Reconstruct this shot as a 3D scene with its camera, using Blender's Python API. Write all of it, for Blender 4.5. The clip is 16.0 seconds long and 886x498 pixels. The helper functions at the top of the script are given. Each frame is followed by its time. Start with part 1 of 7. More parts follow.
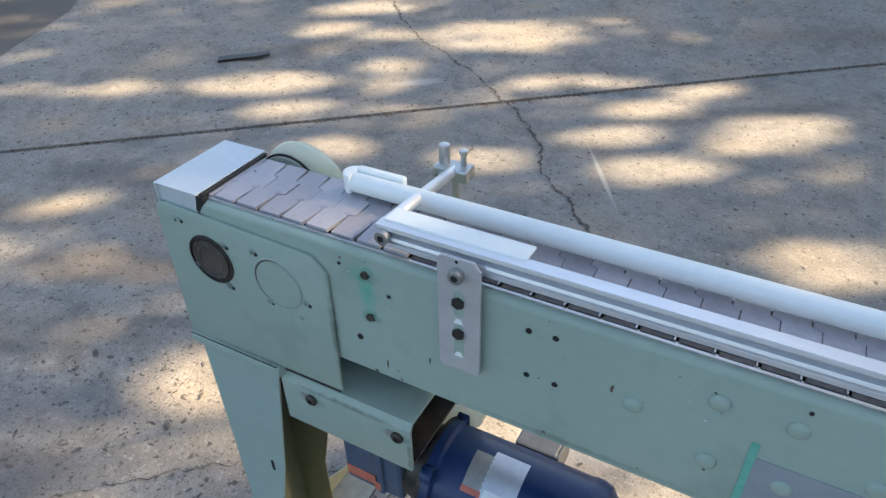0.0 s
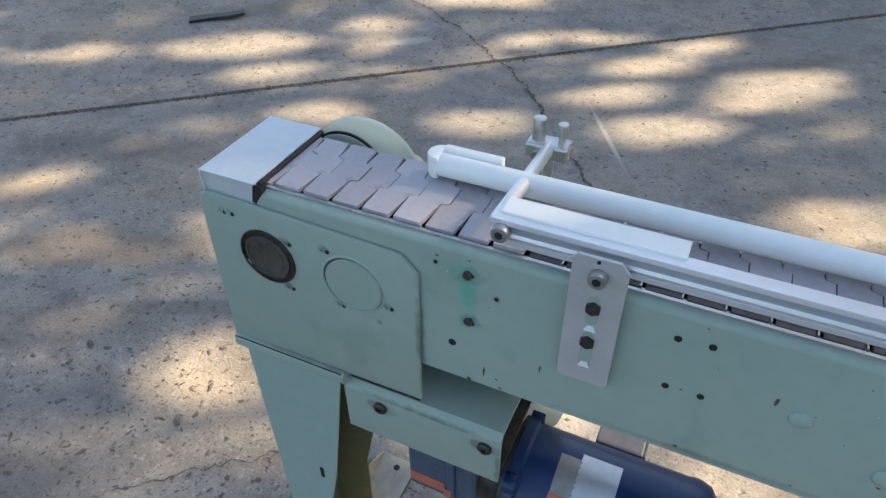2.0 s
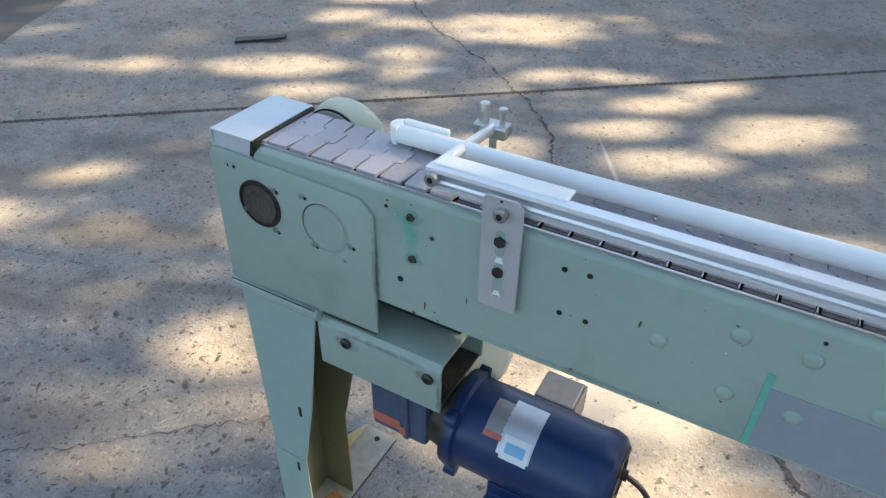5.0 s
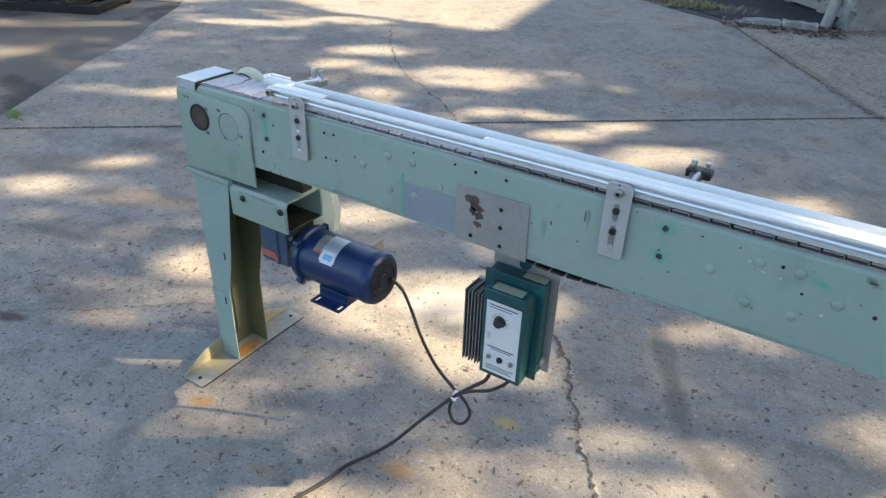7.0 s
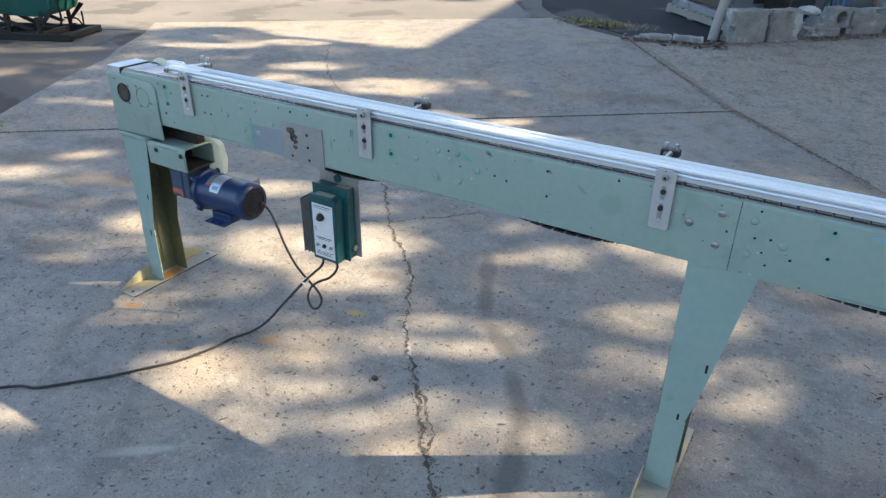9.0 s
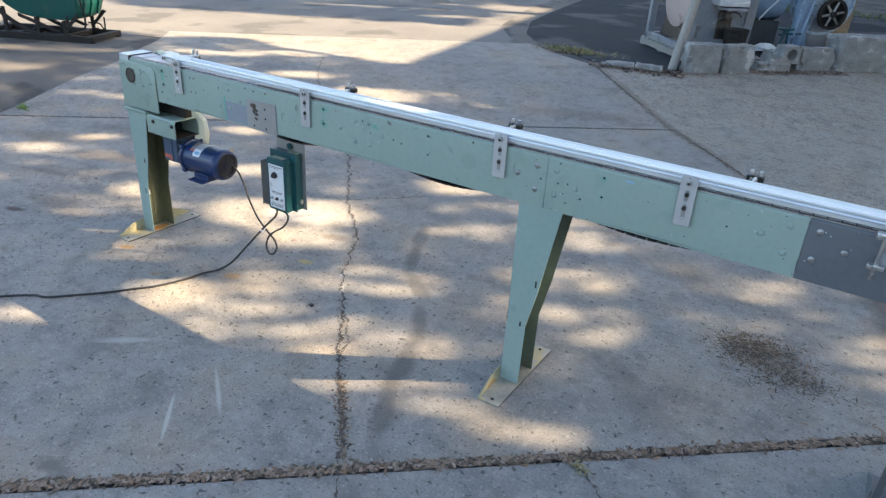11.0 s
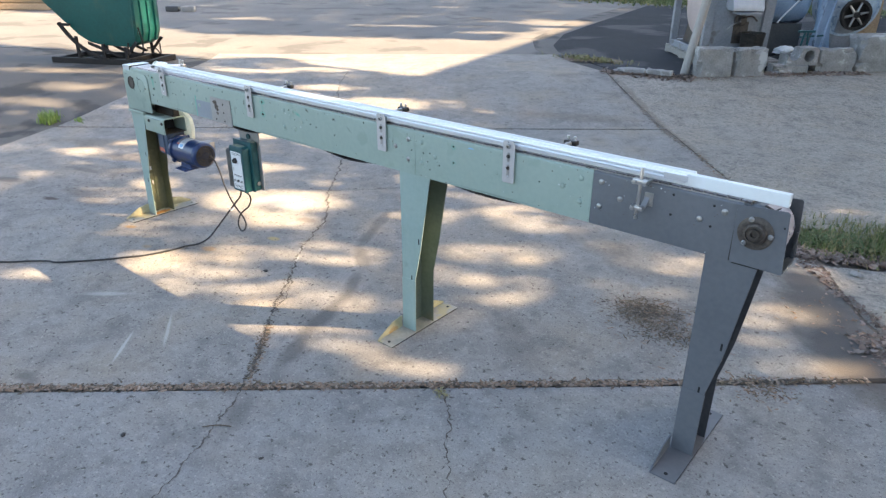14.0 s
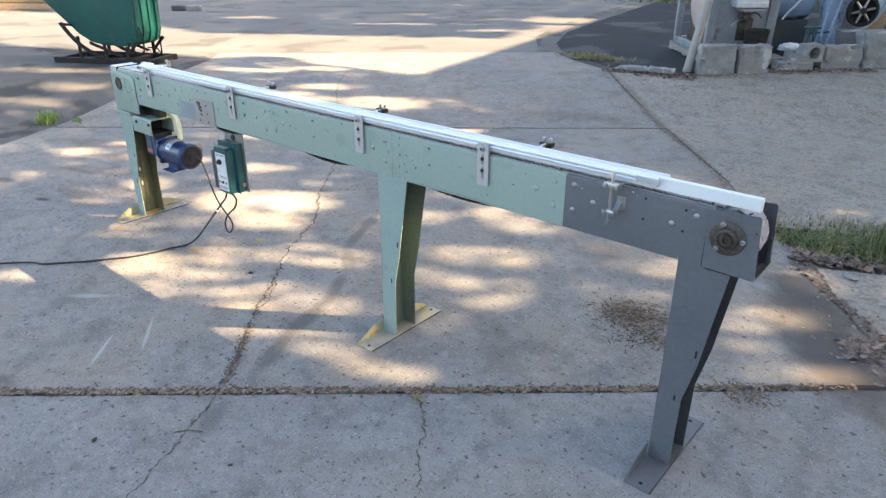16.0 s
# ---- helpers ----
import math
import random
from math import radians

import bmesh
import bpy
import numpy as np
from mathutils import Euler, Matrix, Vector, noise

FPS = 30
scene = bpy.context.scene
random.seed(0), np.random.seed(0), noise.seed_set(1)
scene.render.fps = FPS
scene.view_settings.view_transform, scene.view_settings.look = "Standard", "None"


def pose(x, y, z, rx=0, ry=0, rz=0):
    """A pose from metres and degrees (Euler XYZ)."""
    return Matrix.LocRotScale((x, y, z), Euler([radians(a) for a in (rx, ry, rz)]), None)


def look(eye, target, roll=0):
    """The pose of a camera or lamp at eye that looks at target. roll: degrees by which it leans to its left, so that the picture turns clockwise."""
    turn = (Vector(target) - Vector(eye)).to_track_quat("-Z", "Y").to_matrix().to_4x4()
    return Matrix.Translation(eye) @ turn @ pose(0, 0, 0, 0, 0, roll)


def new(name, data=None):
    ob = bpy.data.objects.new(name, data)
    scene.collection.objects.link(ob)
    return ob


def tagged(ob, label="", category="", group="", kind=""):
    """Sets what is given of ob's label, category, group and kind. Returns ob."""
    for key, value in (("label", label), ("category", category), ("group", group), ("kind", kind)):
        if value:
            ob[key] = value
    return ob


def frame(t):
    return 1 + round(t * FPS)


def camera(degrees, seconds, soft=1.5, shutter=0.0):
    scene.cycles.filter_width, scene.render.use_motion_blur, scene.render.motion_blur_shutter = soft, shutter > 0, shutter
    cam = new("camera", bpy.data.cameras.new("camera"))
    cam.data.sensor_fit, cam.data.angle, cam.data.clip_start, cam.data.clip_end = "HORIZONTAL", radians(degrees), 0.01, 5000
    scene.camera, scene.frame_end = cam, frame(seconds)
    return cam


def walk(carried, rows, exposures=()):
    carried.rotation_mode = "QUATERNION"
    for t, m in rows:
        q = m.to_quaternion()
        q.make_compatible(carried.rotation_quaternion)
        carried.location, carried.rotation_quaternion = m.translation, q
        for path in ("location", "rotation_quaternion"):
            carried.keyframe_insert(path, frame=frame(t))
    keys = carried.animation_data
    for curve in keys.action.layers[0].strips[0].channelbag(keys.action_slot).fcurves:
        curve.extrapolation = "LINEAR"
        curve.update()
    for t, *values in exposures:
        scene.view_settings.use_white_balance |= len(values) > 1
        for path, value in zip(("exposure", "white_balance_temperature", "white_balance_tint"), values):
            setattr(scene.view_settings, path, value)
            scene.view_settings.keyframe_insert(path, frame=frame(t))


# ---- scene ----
cam = camera(66.5, 16.0, soft=1.35)
PATH = [
    (0, (0.742, -0.516, 1.478), (-0.049, 0.895, 0.302), -1.5),
    (0.5, (0.56, -0.529, 1.45), (-0.073, 0.904, 0.208), -0.1),
    (1, (0.539, -0.494, 1.437), (-0.115, 0.904, 0.164), -0.3),
    (1.5, (0.543, -0.486, 1.437), (-0.12, 0.905, 0.162), -0.6),
    (2, (0.547, -0.484, 1.44), (-0.121, 0.909, 0.17), -0.9),
    (2.5, (0.55, -0.483, 1.434), (-0.131, 0.9, 0.159), -2.5),
    (3, (0.552, -0.49, 1.44), (-0.151, 0.909, 0.195), -1.6),
    (3.2, (0.549, -0.49, 1.444), (-0.149, 0.909, 0.196), -1.1),
    (5.3, (0.846, -0.653, 1.467), (0.018, 0.742, 0.298), 1.8),
    (5.5, (0.953, -0.681, 1.499), (0.046, 0.663, 0.328), 2.2),
    (6, (1.14, -0.876, 1.548), (0.221, 0.482, 0.403), 0.2),
    (6.5, (1.364, -1.094, 1.584), (0.514, 0.353, 0.497), 0.1),
    (7, (1.681, -1.207, 1.597), (0.765, 0.252, 0.581), 1.8),
    (7.5, (1.923, -1.34, 1.628), (1.023, 0.157, 0.654), 0.4),
    (8, (2.146, -1.507, 1.647), (1.34, 0.053, 0.691), 1.5),
    (8.5, (2.424, -1.574, 1.659), (1.537, -0.039, 0.733), 0.8),
    (9, (2.649, -1.683, 1.673), (1.736, -0.173, 0.732), 0.8),
    (9.5, (2.85, -1.862, 1.681), (1.96, -0.322, 0.767), 0.6),
    (9.7, (2.922, -1.937, 1.708), (2.047, -0.386, 0.797), 1.7),
    (11.8, (3.697, -2.141, 1.749), (2.679, -0.647, 0.892), 1.9),
    (12, (3.775, -2.139, 1.754), (2.728, -0.663, 0.901), 0.9),
    (12.5, (4.000, -2.045, 1.746), (2.897, -0.597, 0.915), 1.6),
    (13, (4.133, -2.040, 1.756), (3.046, -0.575, 0.938), 1.2),
    (13.5, (4.229, -2.112, 1.745), (3.151, -0.651, 0.909), 0.1),
    (14, (4.371, -2.095, 1.740), (3.215, -0.691, 0.909), 0.2),
    (14.5, (4.434, -2.008, 1.740), (3.297, -0.587, 0.910), 0.2),
    (15, (4.446, -1.978, 1.742), (3.296, -0.569, 0.909), 0.5),
    (15.5, (4.446, -1.968, 1.743), (3.265, -0.583, 0.913), -0.2),
    (16, (4.450, -1.966, 1.744), (3.271, -0.585, 0.907), -0.2),
]
walk(cam, [(t, look(eye, target, roll)) for t, eye, target, roll in PATH],
     exposures=[(0, 2.33, 6900, 6), (1.0, 2.19, 6950, 6), (3.0, 2.20, 6950, 6), (6, 2.43, 6900, 5), (9, 2.43, 6650, 5), (12.5, 2.84, 7000, 8), (16, 2.97, 7350, 10)])

# ---- light ----
SUN = Vector((1.31, 0.84, 1.0)).normalized()          # towards the sun, 33 degrees high
world = bpy.data.worlds.new("sky")
scene.world = world
world.use_nodes = True
wn, wl = world.node_tree.nodes, world.node_tree.links
sky = wn.new("ShaderNodeTexSky")
sky.sky_type, sky.sun_disc = "NISHITA", False
sky.sun_elevation, sky.sun_rotation = math.asin(SUN.z), math.atan2(SUN.x, SUN.y)
sky.air_density, sky.dust_density = 0.85, 2.2
wl.new(sky.outputs[0], wn["Background"].inputs[0])
wn["Background"].inputs[1].default_value = 0.083
sun = new("sun", bpy.data.lights.new("sun", "SUN"))
sun.data.energy, sun.data.angle, sun.data.color = 3.6, radians(0.5), (1.0, 0.78, 0.54)
sun.matrix_world = look(tuple(SUN * 40), (0, 0, 0))


# ---- materials ----
def rgb(c):
    return (c[0], c[1], c[2], 1.0)


def material(name, a, b, scale=6.0, fine=60.0, rough=0.55, rough_var=0.12, metal=0.0, bump=0.1, bump_scale=120.0,
             spot=None, spot_scale=9.0, spot_cut=0.62, vary=0.0, island=None, stretch=(1, 1, 1)):
    """Two colours mixed by noise at two sizes, a third in spots, roughness that wanders, fine relief."""
    m = bpy.data.materials.new(name)
    m.use_nodes = True
    n, l = m.node_tree.nodes, m.node_tree.links
    p = n["Principled BSDF"]
    tc, mp = n.new("ShaderNodeTexCoord"), n.new("ShaderNodeMapping")
    mp.inputs["Scale"].default_value = stretch
    l.new(tc.outputs["Object"], mp.inputs[0])
    n1, n2, n3 = (n.new("ShaderNodeTexNoise") for _ in range(3))
    for nd, sc, dt in ((n1, scale, 5), (n2, fine, 3), (n3, bump_scale, 3)):
        nd.inputs["Scale"].default_value, nd.inputs["Detail"].default_value = sc, dt
        l.new(mp.outputs[0], nd.inputs["Vector"])
    add = n.new("ShaderNodeMath")
    add.operation = "MULTIPLY_ADD"
    add.inputs[1].default_value, add.inputs[2].default_value = 0.45, 0.0
    l.new(n2.outputs["Fac"], add.inputs[0])
    mixf = n.new("ShaderNodeMath")
    mixf.operation = "MULTIPLY_ADD"
    mixf.inputs[1].default_value = 0.55
    l.new(n1.outputs["Fac"], mixf.inputs[0])
    l.new(add.outputs[0], mixf.inputs[2])
    ramp = n.new("ShaderNodeValToRGB")
    ramp.color_ramp.elements[0].position, ramp.color_ramp.elements[1].position = 0.36, 0.64
    ramp.color_ramp.elements[0].color, ramp.color_ramp.elements[1].color = rgb(a), rgb(b)
    l.new(mixf.outputs[0], ramp.inputs[0])
    out = ramp.outputs[0]
    if spot:
        n4 = n.new("ShaderNodeTexNoise")
        n4.inputs["Scale"].default_value, n4.inputs["Detail"].default_value = spot_scale, 6
        l.new(mp.outputs[0], n4.inputs["Vector"])
        r4 = n.new("ShaderNodeValToRGB")
        r4.color_ramp.elements[0].position, r4.color_ramp.elements[1].position = spot_cut, spot_cut + 0.06
        l.new(n4.outputs["Fac"], r4.inputs[0])
        mx = n.new("ShaderNodeMixRGB")
        mx.inputs[2].default_value = rgb(spot)
        l.new(r4.outputs[0], mx.inputs[0])
        l.new(out, mx.inputs[1])
        out = mx.outputs[0]
    if vary:
        info, hsv, rng = n.new("ShaderNodeObjectInfo"), n.new("ShaderNodeHueSaturation"), n.new("ShaderNodeMapRange")
        rng.inputs[3].default_value, rng.inputs[4].default_value = 1 - vary, 1 + vary
        l.new(info.outputs["Random"], rng.inputs[0])
        l.new(rng.outputs[0], hsv.inputs["Value"])
        l.new(out, hsv.inputs["Color"])
        out = hsv.outputs[0]
    if island:
        geo, ir, im = n.new("ShaderNodeNewGeometry"), n.new("ShaderNodeValToRGB"), n.new("ShaderNodeMixRGB")
        while len(ir.color_ramp.elements) < len(island):
            ir.color_ramp.elements.new(0.5)
        for k, c in enumerate(island):
            ir.color_ramp.elements[k].position, ir.color_ramp.elements[k].color = k / (len(island) - 1), rgb(c)
        l.new(geo.outputs["Random Per Island"], ir.inputs[0])
        im.inputs[0].default_value = 0.75
        l.new(out, im.inputs[1])
        l.new(ir.outputs[0], im.inputs[2])
        out = im.outputs[0]
    l.new(out, p.inputs["Base Color"])
    rr = n.new("ShaderNodeMapRange")
    rr.inputs[3].default_value, rr.inputs[4].default_value = max(rough - rough_var, 0.03), min(rough + rough_var, 1)
    l.new(n1.outputs["Fac"], rr.inputs[0])
    l.new(rr.outputs[0], p.inputs["Roughness"])
    p.inputs["Metallic"].default_value = metal
    bp = n.new("ShaderNodeBump")
    bp.inputs["Strength"].default_value, bp.inputs["Distance"].default_value = bump, 0.004
    l.new(n3.outputs["Fac"], bp.inputs["Height"])
    l.new(bp.outputs[0], p.inputs["Normal"])
    return m


def concrete_material(name, light, dark, warm, coarse=0.0):
    """Broom-worn concrete: broad stains, mottling, dark pits and pale grains of aggregate."""
    m = material(name, dark, light, scale=0.9, fine=22.0, rough=0.88, rough_var=0.08, bump=0.6, bump_scale=120.0)
    n, l = m.node_tree.nodes, m.node_tree.links
    p = n["Principled BSDF"]
    out = p.inputs["Base Color"].links[0].from_socket
    tc = n["Texture Coordinate"]

    def layer(out, tex, lo, hi, colour, amount):
        r = n.new("ShaderNodeValToRGB")
        r.color_ramp.elements[0].position, r.color_ramp.elements[1].position = lo, hi
        r.color_ramp.elements[0].color, r.color_ramp.elements[1].color = (0, 0, 0, 1), (amount,) * 3 + (1,)
        l.new(tex, r.inputs[0])
        mx = n.new("ShaderNodeMixRGB")
        mx.inputs[2].default_value = rgb(colour)
        l.new(r.outputs[0], mx.inputs[0])
        l.new(out, mx.inputs[1])
        return mx.outputs[0]

    def noise_tex(scale, detail):
        t = n.new("ShaderNodeTexNoise")
        t.inputs["Scale"].default_value, t.inputs["Detail"].default_value = scale, detail
        l.new(tc.outputs["Object"], t.inputs["Vector"])
        return t.outputs["Fac"]

    def blot(out, x, y, turn, long, wide, colour, amount):
        """An old stain, or the painted pool of sun, with a shape of its own, ragged at its rim."""
        mp = n.new("ShaderNodeMapping")
        mp.vector_type = "TEXTURE"
        mp.inputs["Location"].default_value, mp.inputs["Rotation"].default_value = (x, y, 0), (0, 0, radians(turn))
        mp.inputs["Scale"].default_value = (long, wide, 4)
        l.new(tc.outputs["Object"], mp.inputs[0])
        ln = n.new("ShaderNodeVectorMath")
        ln.operation = "LENGTH"
        l.new(mp.outputs[0], ln.inputs[0])
        ad = n.new("ShaderNodeMath")
        ad.operation = "MULTIPLY_ADD"
        ad.inputs[1].default_value = 1.1
        l.new(noise_tex(5.5, 8), ad.inputs[0])
        l.new(ln.outputs["Value"], ad.inputs[2])
        fl = n.new("ShaderNodeMath")
        fl.operation = "SUBTRACT"
        fl.inputs[0].default_value = 2.0
        l.new(ad.outputs[0], fl.inputs[1])
        return layer(out, fl.outputs[0], 0.45, 1.0, colour, amount)

    out = layer(out, noise_tex(1.7, 7), 0.47, 0.70, warm, 0.75)
    out = layer(out, noise_tex(4.2, 9), 0.49, 0.68, (0.148, 0.144, 0.137), 0.6)
    out = layer(out, noise_tex(13, 9), 0.55, 0.72, (0.365, 0.339, 0.300), 0.5)
    out = layer(out, noise_tex(9, 8), 0.54, 0.70, (0.126, 0.119, 0.111), 0.45)
    out = layer(out, noise_tex(60, 4), 0.57, 0.71, (0.452, 0.426, 0.387), 0.50)
    out = layer(out, noise_tex(140, 3), 0.55, 0.69, (0.109, 0.103, 0.096), 0.50)
    out = layer(out, noise_tex(210, 2), 0.61, 0.72, (0.505, 0.479, 0.435), 0.50)
    out = layer(out, noise_tex(85, 3), 0.60, 0.68, (0.078, 0.072, 0.065), 0.58)
    out = layer(out, noise_tex(34, 6), 0.63, 0.67, (0.057, 0.050, 0.044), 0.75)
    if coarse:
        out = layer(out, noise_tex(21, 8), 0.52, 0.66, (0.10, 0.095, 0.085), coarse)
        out = layer(out, noise_tex(46, 6), 0.54, 0.66, (0.46, 0.42, 0.36), coarse)
    for b in STAINS_AND_SUN:
        out = blot(out, *b)
    l.new(out, p.inputs["Base Color"])
    return m


def soiled(m, marks):
    """Old stains, smears and a painted gap shadow on the upright faces of painted sheet: x, z, turn, half sizes,
    colour, amount.
    """
    n, l = m.node_tree.nodes, m.node_tree.links
    p, tc = n["Principled BSDF"], n["Texture Coordinate"]
    out = p.inputs["Base Color"].links[0].from_socket
    tex = n.new("ShaderNodeTexNoise")
    tex.inputs["Scale"].default_value, tex.inputs["Detail"].default_value = 70, 6
    l.new(tc.outputs["Object"], tex.inputs["Vector"])
    for x, z, turn, a, b, colour, amount in marks:
        mp, ln, ad, ra, mx = n.new("ShaderNodeMapping"), n.new("ShaderNodeVectorMath"), n.new("ShaderNodeMath"), n.new("ShaderNodeMapRange"), n.new("ShaderNodeMixRGB")
        mp.vector_type, ln.operation, ad.operation = "TEXTURE", "LENGTH", "MULTIPLY_ADD"
        mp.inputs["Location"].default_value, mp.inputs["Rotation"].default_value = (x, 0, z), (0, radians(turn), 0)
        mp.inputs["Scale"].default_value = (a, 0.1, b)
        l.new(tc.outputs["Object"], mp.inputs[0])
        l.new(mp.outputs[0], ln.inputs[0])
        ad.inputs[1].default_value = 1.6
        l.new(tex.outputs["Fac"], ad.inputs[0])
        l.new(ln.outputs["Value"], ad.inputs[2])
        ra.inputs[1].default_value, ra.inputs[2].default_value = 1.75, 0.9
        ra.inputs[3].default_value, ra.inputs[4].default_value = 0.0, amount
        l.new(ad.outputs[0], ra.inputs[0])
        l.new(ra.outputs[0], mx.inputs[0])
        l.new(out, mx.inputs[1])
        mx.inputs[2].default_value = rgb(colour)
        out = mx.outputs[0]
    l.new(out, p.inputs["Base Color"])


DAMP, RUSTC, PALE = (0.100, 0.091, 0.083), (0.348, 0.191, 0.061), (0.479, 0.461, 0.426)
DIRT = (0.148, 0.113, 0.083)
# the PALE blot at (0.52, 0.74) paints extra brightness into a sun pool
STAINS_AND_SUN = [(-0.84, -0.32, 20, 0.085, 0.040, (0.08, 0.055, 0.045), 0.9), (-1.12, 0.30, 22, 0.42, 0.12, DAMP, 0.35), (-0.85, 0.08, 30, 0.36, 0.14, DAMP, 0.25), (-0.55, -0.15, 20, 0.30, 0.12, DIRT, 0.3), (-1.30, 0.62, 24, 0.50, 0.14, DIRT, 0.5), (-0.78, -0.10, 25, 0.25, 0.10, DIRT, 0.45), (-1.7, 1.15, 20, 0.55, 0.14, DAMP, 0.45), (-2.1, 0.6, 20, 0.5, 0.16, DIRT, 0.45),
          (1.50, -0.97, -47, 0.17, 0.010, PALE, 0.7), (1.53, -0.76, -37, 0.20, 0.012, PALE, 0.6), (1.40, -1.36, 10, 0.10, 0.05, DAMP, 0.6), (0.92, 0.61, 20, 0.10, 0.05, DIRT, 0.5), (-1.9, 2.6, 35, 0.7, 0.10, DIRT, 0.35), (0.6, 3.0, 37, 0.9, 0.10, DAMP, 0.35),
          (2.9, 0.25, -40, 0.5, 0.10, DAMP, 0.3), (2.7, 1.5, -30, 0.6, 0.14, DIRT, 0.3), (0.9, 4.3, 30, 0.8, 0.16, DIRT, 0.35),
          (1.60, 4.80, -47.8, 2.0, 0.06, DIRT, 0.5), (3.32, 0.88, -20, 0.24, 0.16, DIRT, 0.4), (3.88, 1.66, -52, 0.50, 0.20, DAMP, 0.95), (4.14, 1.12, -55, 0.46, 0.20, DAMP, 0.95), (4.05, 1.40, -57, 0.6, 0.18, DAMP, 0.8), (4.55, 0.75, -50, 0.5, 0.25, DIRT, 0.4), (0.52, 0.74, 20, 0.30, 0.16, PALE, 0.6), (4.25, 1.05, 40, 0.35, 0.10, DIRT, 0.5), (-0.75, 0.55, 25, 0.28, 0.05, DAMP, 0.4), (-1.35, 0.15, 15, 0.22, 0.05, DAMP, 0.45),
          (1.33, 0.93, -65, 0.24, 0.052, DAMP, 0.5), (1.47, 0.65, -65, 0.22, 0.055, DAMP, 0.58), (1.66, 0.43, -42, 0.20, 0.055, DAMP, 0.55), (1.27, 0.29, -60, 0.05, 0.014, PALE, 0.8), (1.37, 0.17, -52, 0.06, 0.012, PALE, 0.7), (1.06, 0.66, -50, 0.06, 0.012, PALE, 0.7), (0.83, -0.085, 15, 0.06, 0.035, RUSTC, 0.55), (0.51, -0.31, 15, 0.05, 0.03, RUSTC, 0.4), (1.86, 0.17, -57, 0.20, 0.055, DAMP, 0.6), (2.00, -0.15, -72, 0.27, 0.060, DAMP, 0.65), (2.13, -0.47, -63, 0.23, 0.055, DAMP, 0.65), (2.35, -0.95, -60, 0.22, 0.05, DAMP, 0.3), (0.13, -0.215, 20, 0.055, 0.030, RUSTC, 0.75), (1.015, 0.272, 10, 0.060, 0.035, (0.46, 0.33, 0.12), 0.8),
          (3.95, 1.25, -55, 0.55, 0.16, DAMP, 0.6), (-1.55, -0.35, 20, 0.16, 0.07, DAMP, 0.8), (0.95, -0.75, 40, 0.18, 0.03, PALE, 0.5), (-1.1, 2.55, 38, 0.16, 0.05, PALE, 0.6), (0.10, 2.05, -60, 0.35, 0.012, PALE, 0.7)]
CONCRETE = concrete_material("weathered_concrete", (0.304, 0.289, 0.265), (0.219, 0.209, 0.196), (0.300, 0.251, 0.193))
CONCRETE_N = concrete_material("grey_concrete", (0.287, 0.283, 0.271), (0.209, 0.205, 0.200), (0.274, 0.252, 0.217))
CONCRETE_R = concrete_material("old_concrete", (0.335, 0.306, 0.263), (0.265, 0.242, 0.207), (0.313, 0.261, 0.200), 0.5)
ASPHALT = material("worn_asphalt", (0.097, 0.090, 0.082), (0.157, 0.144, 0.129), 1.2, 140, 0.9, 0.06, bump=0.8, bump_scale=160,
                   spot=(0.054, 0.052, 0.050), spot_scale=1.5, spot_cut=0.53)
BLEACHED = material("bleached_asphalt", (0.122, 0.118, 0.113), (0.196, 0.188, 0.176), 0.8, 90, 0.9, 0.06, bump=0.8, bump_scale=160,
                    spot=(0.104, 0.101, 0.096), spot_scale=1.4, spot_cut=0.56)
NEWASPHALT = material("dark_asphalt", (0.020, 0.022, 0.026), (0.040, 0.042, 0.047), 1.2, 140, 0.9, 0.06, bump=0.8, bump_scale=160,
                      spot=(0.085, 0.083, 0.082), spot_scale=0.9, spot_cut=0.56)
NEWASPHALT.node_tree.nodes["Principled BSDF"].inputs["Specular IOR Level"].default_value = 0.2
CRACK = material("crack_dirt", (0.045, 0.04, 0.035), (0.15, 0.13, 0.11), 30, 160, 0.95, 0.03, bump=0.9)
LITTER = material("dry_leaf_litter", (0.148, 0.096, 0.061), (0.313, 0.226, 0.148), 40, 200, 0.85, 0.1, bump=0.4, island=((0.061, 0.044, 0.035), (0.174, 0.104, 0.065), (0.270, 0.174, 0.122), (0.191, 0.157, 0.131), (0.322, 0.244, 0.183), (0.096, 0.074, 0.061), (0.392, 0.331, 0.278)))
DEADLEAF = material("dead_leaves", (0.10, 0.07, 0.055), (0.24, 0.16, 0.125), 40, 200, 0.8, 0.1, bump=0.4, island=((0.05, 0.04, 0.035), (0.13, 0.09, 0.07), (0.24, 0.18, 0.145), (0.09, 0.075, 0.065), (0.38, 0.30, 0.26), (0.16, 0.125, 0.10), (0.28, 0.25, 0.22)))
TWIG = material("dark_twigs", (0.052, 0.039, 0.030), (0.139, 0.104, 0.074), 40, 200, 0.9, 0.05, bump=0.4, island=((0.035, 0.028, 0.023), (0.096, 0.074, 0.052), (0.148, 0.113, 0.074), (0.061, 0.052, 0.039), (0.191, 0.165, 0.104)))
PEBBLE = material("pebbles", (0.061, 0.057, 0.052), (0.174, 0.157, 0.139), 30, 200, 0.85, 0.1, bump=0.4)
GREEN = material("sage_green_paint", (0.290, 0.375, 0.318), (0.328, 0.416, 0.354), 3.0, 45, 0.42, 0.1, bump=0.06, bump_scale=220,
                 spot=(0.27, 0.355, 0.298), spot_scale=7, spot_cut=0.58)
SMEAR, GRIME_SHADE = (0.10, 0.40, 0.29), (0.05, 0.055, 0.045)
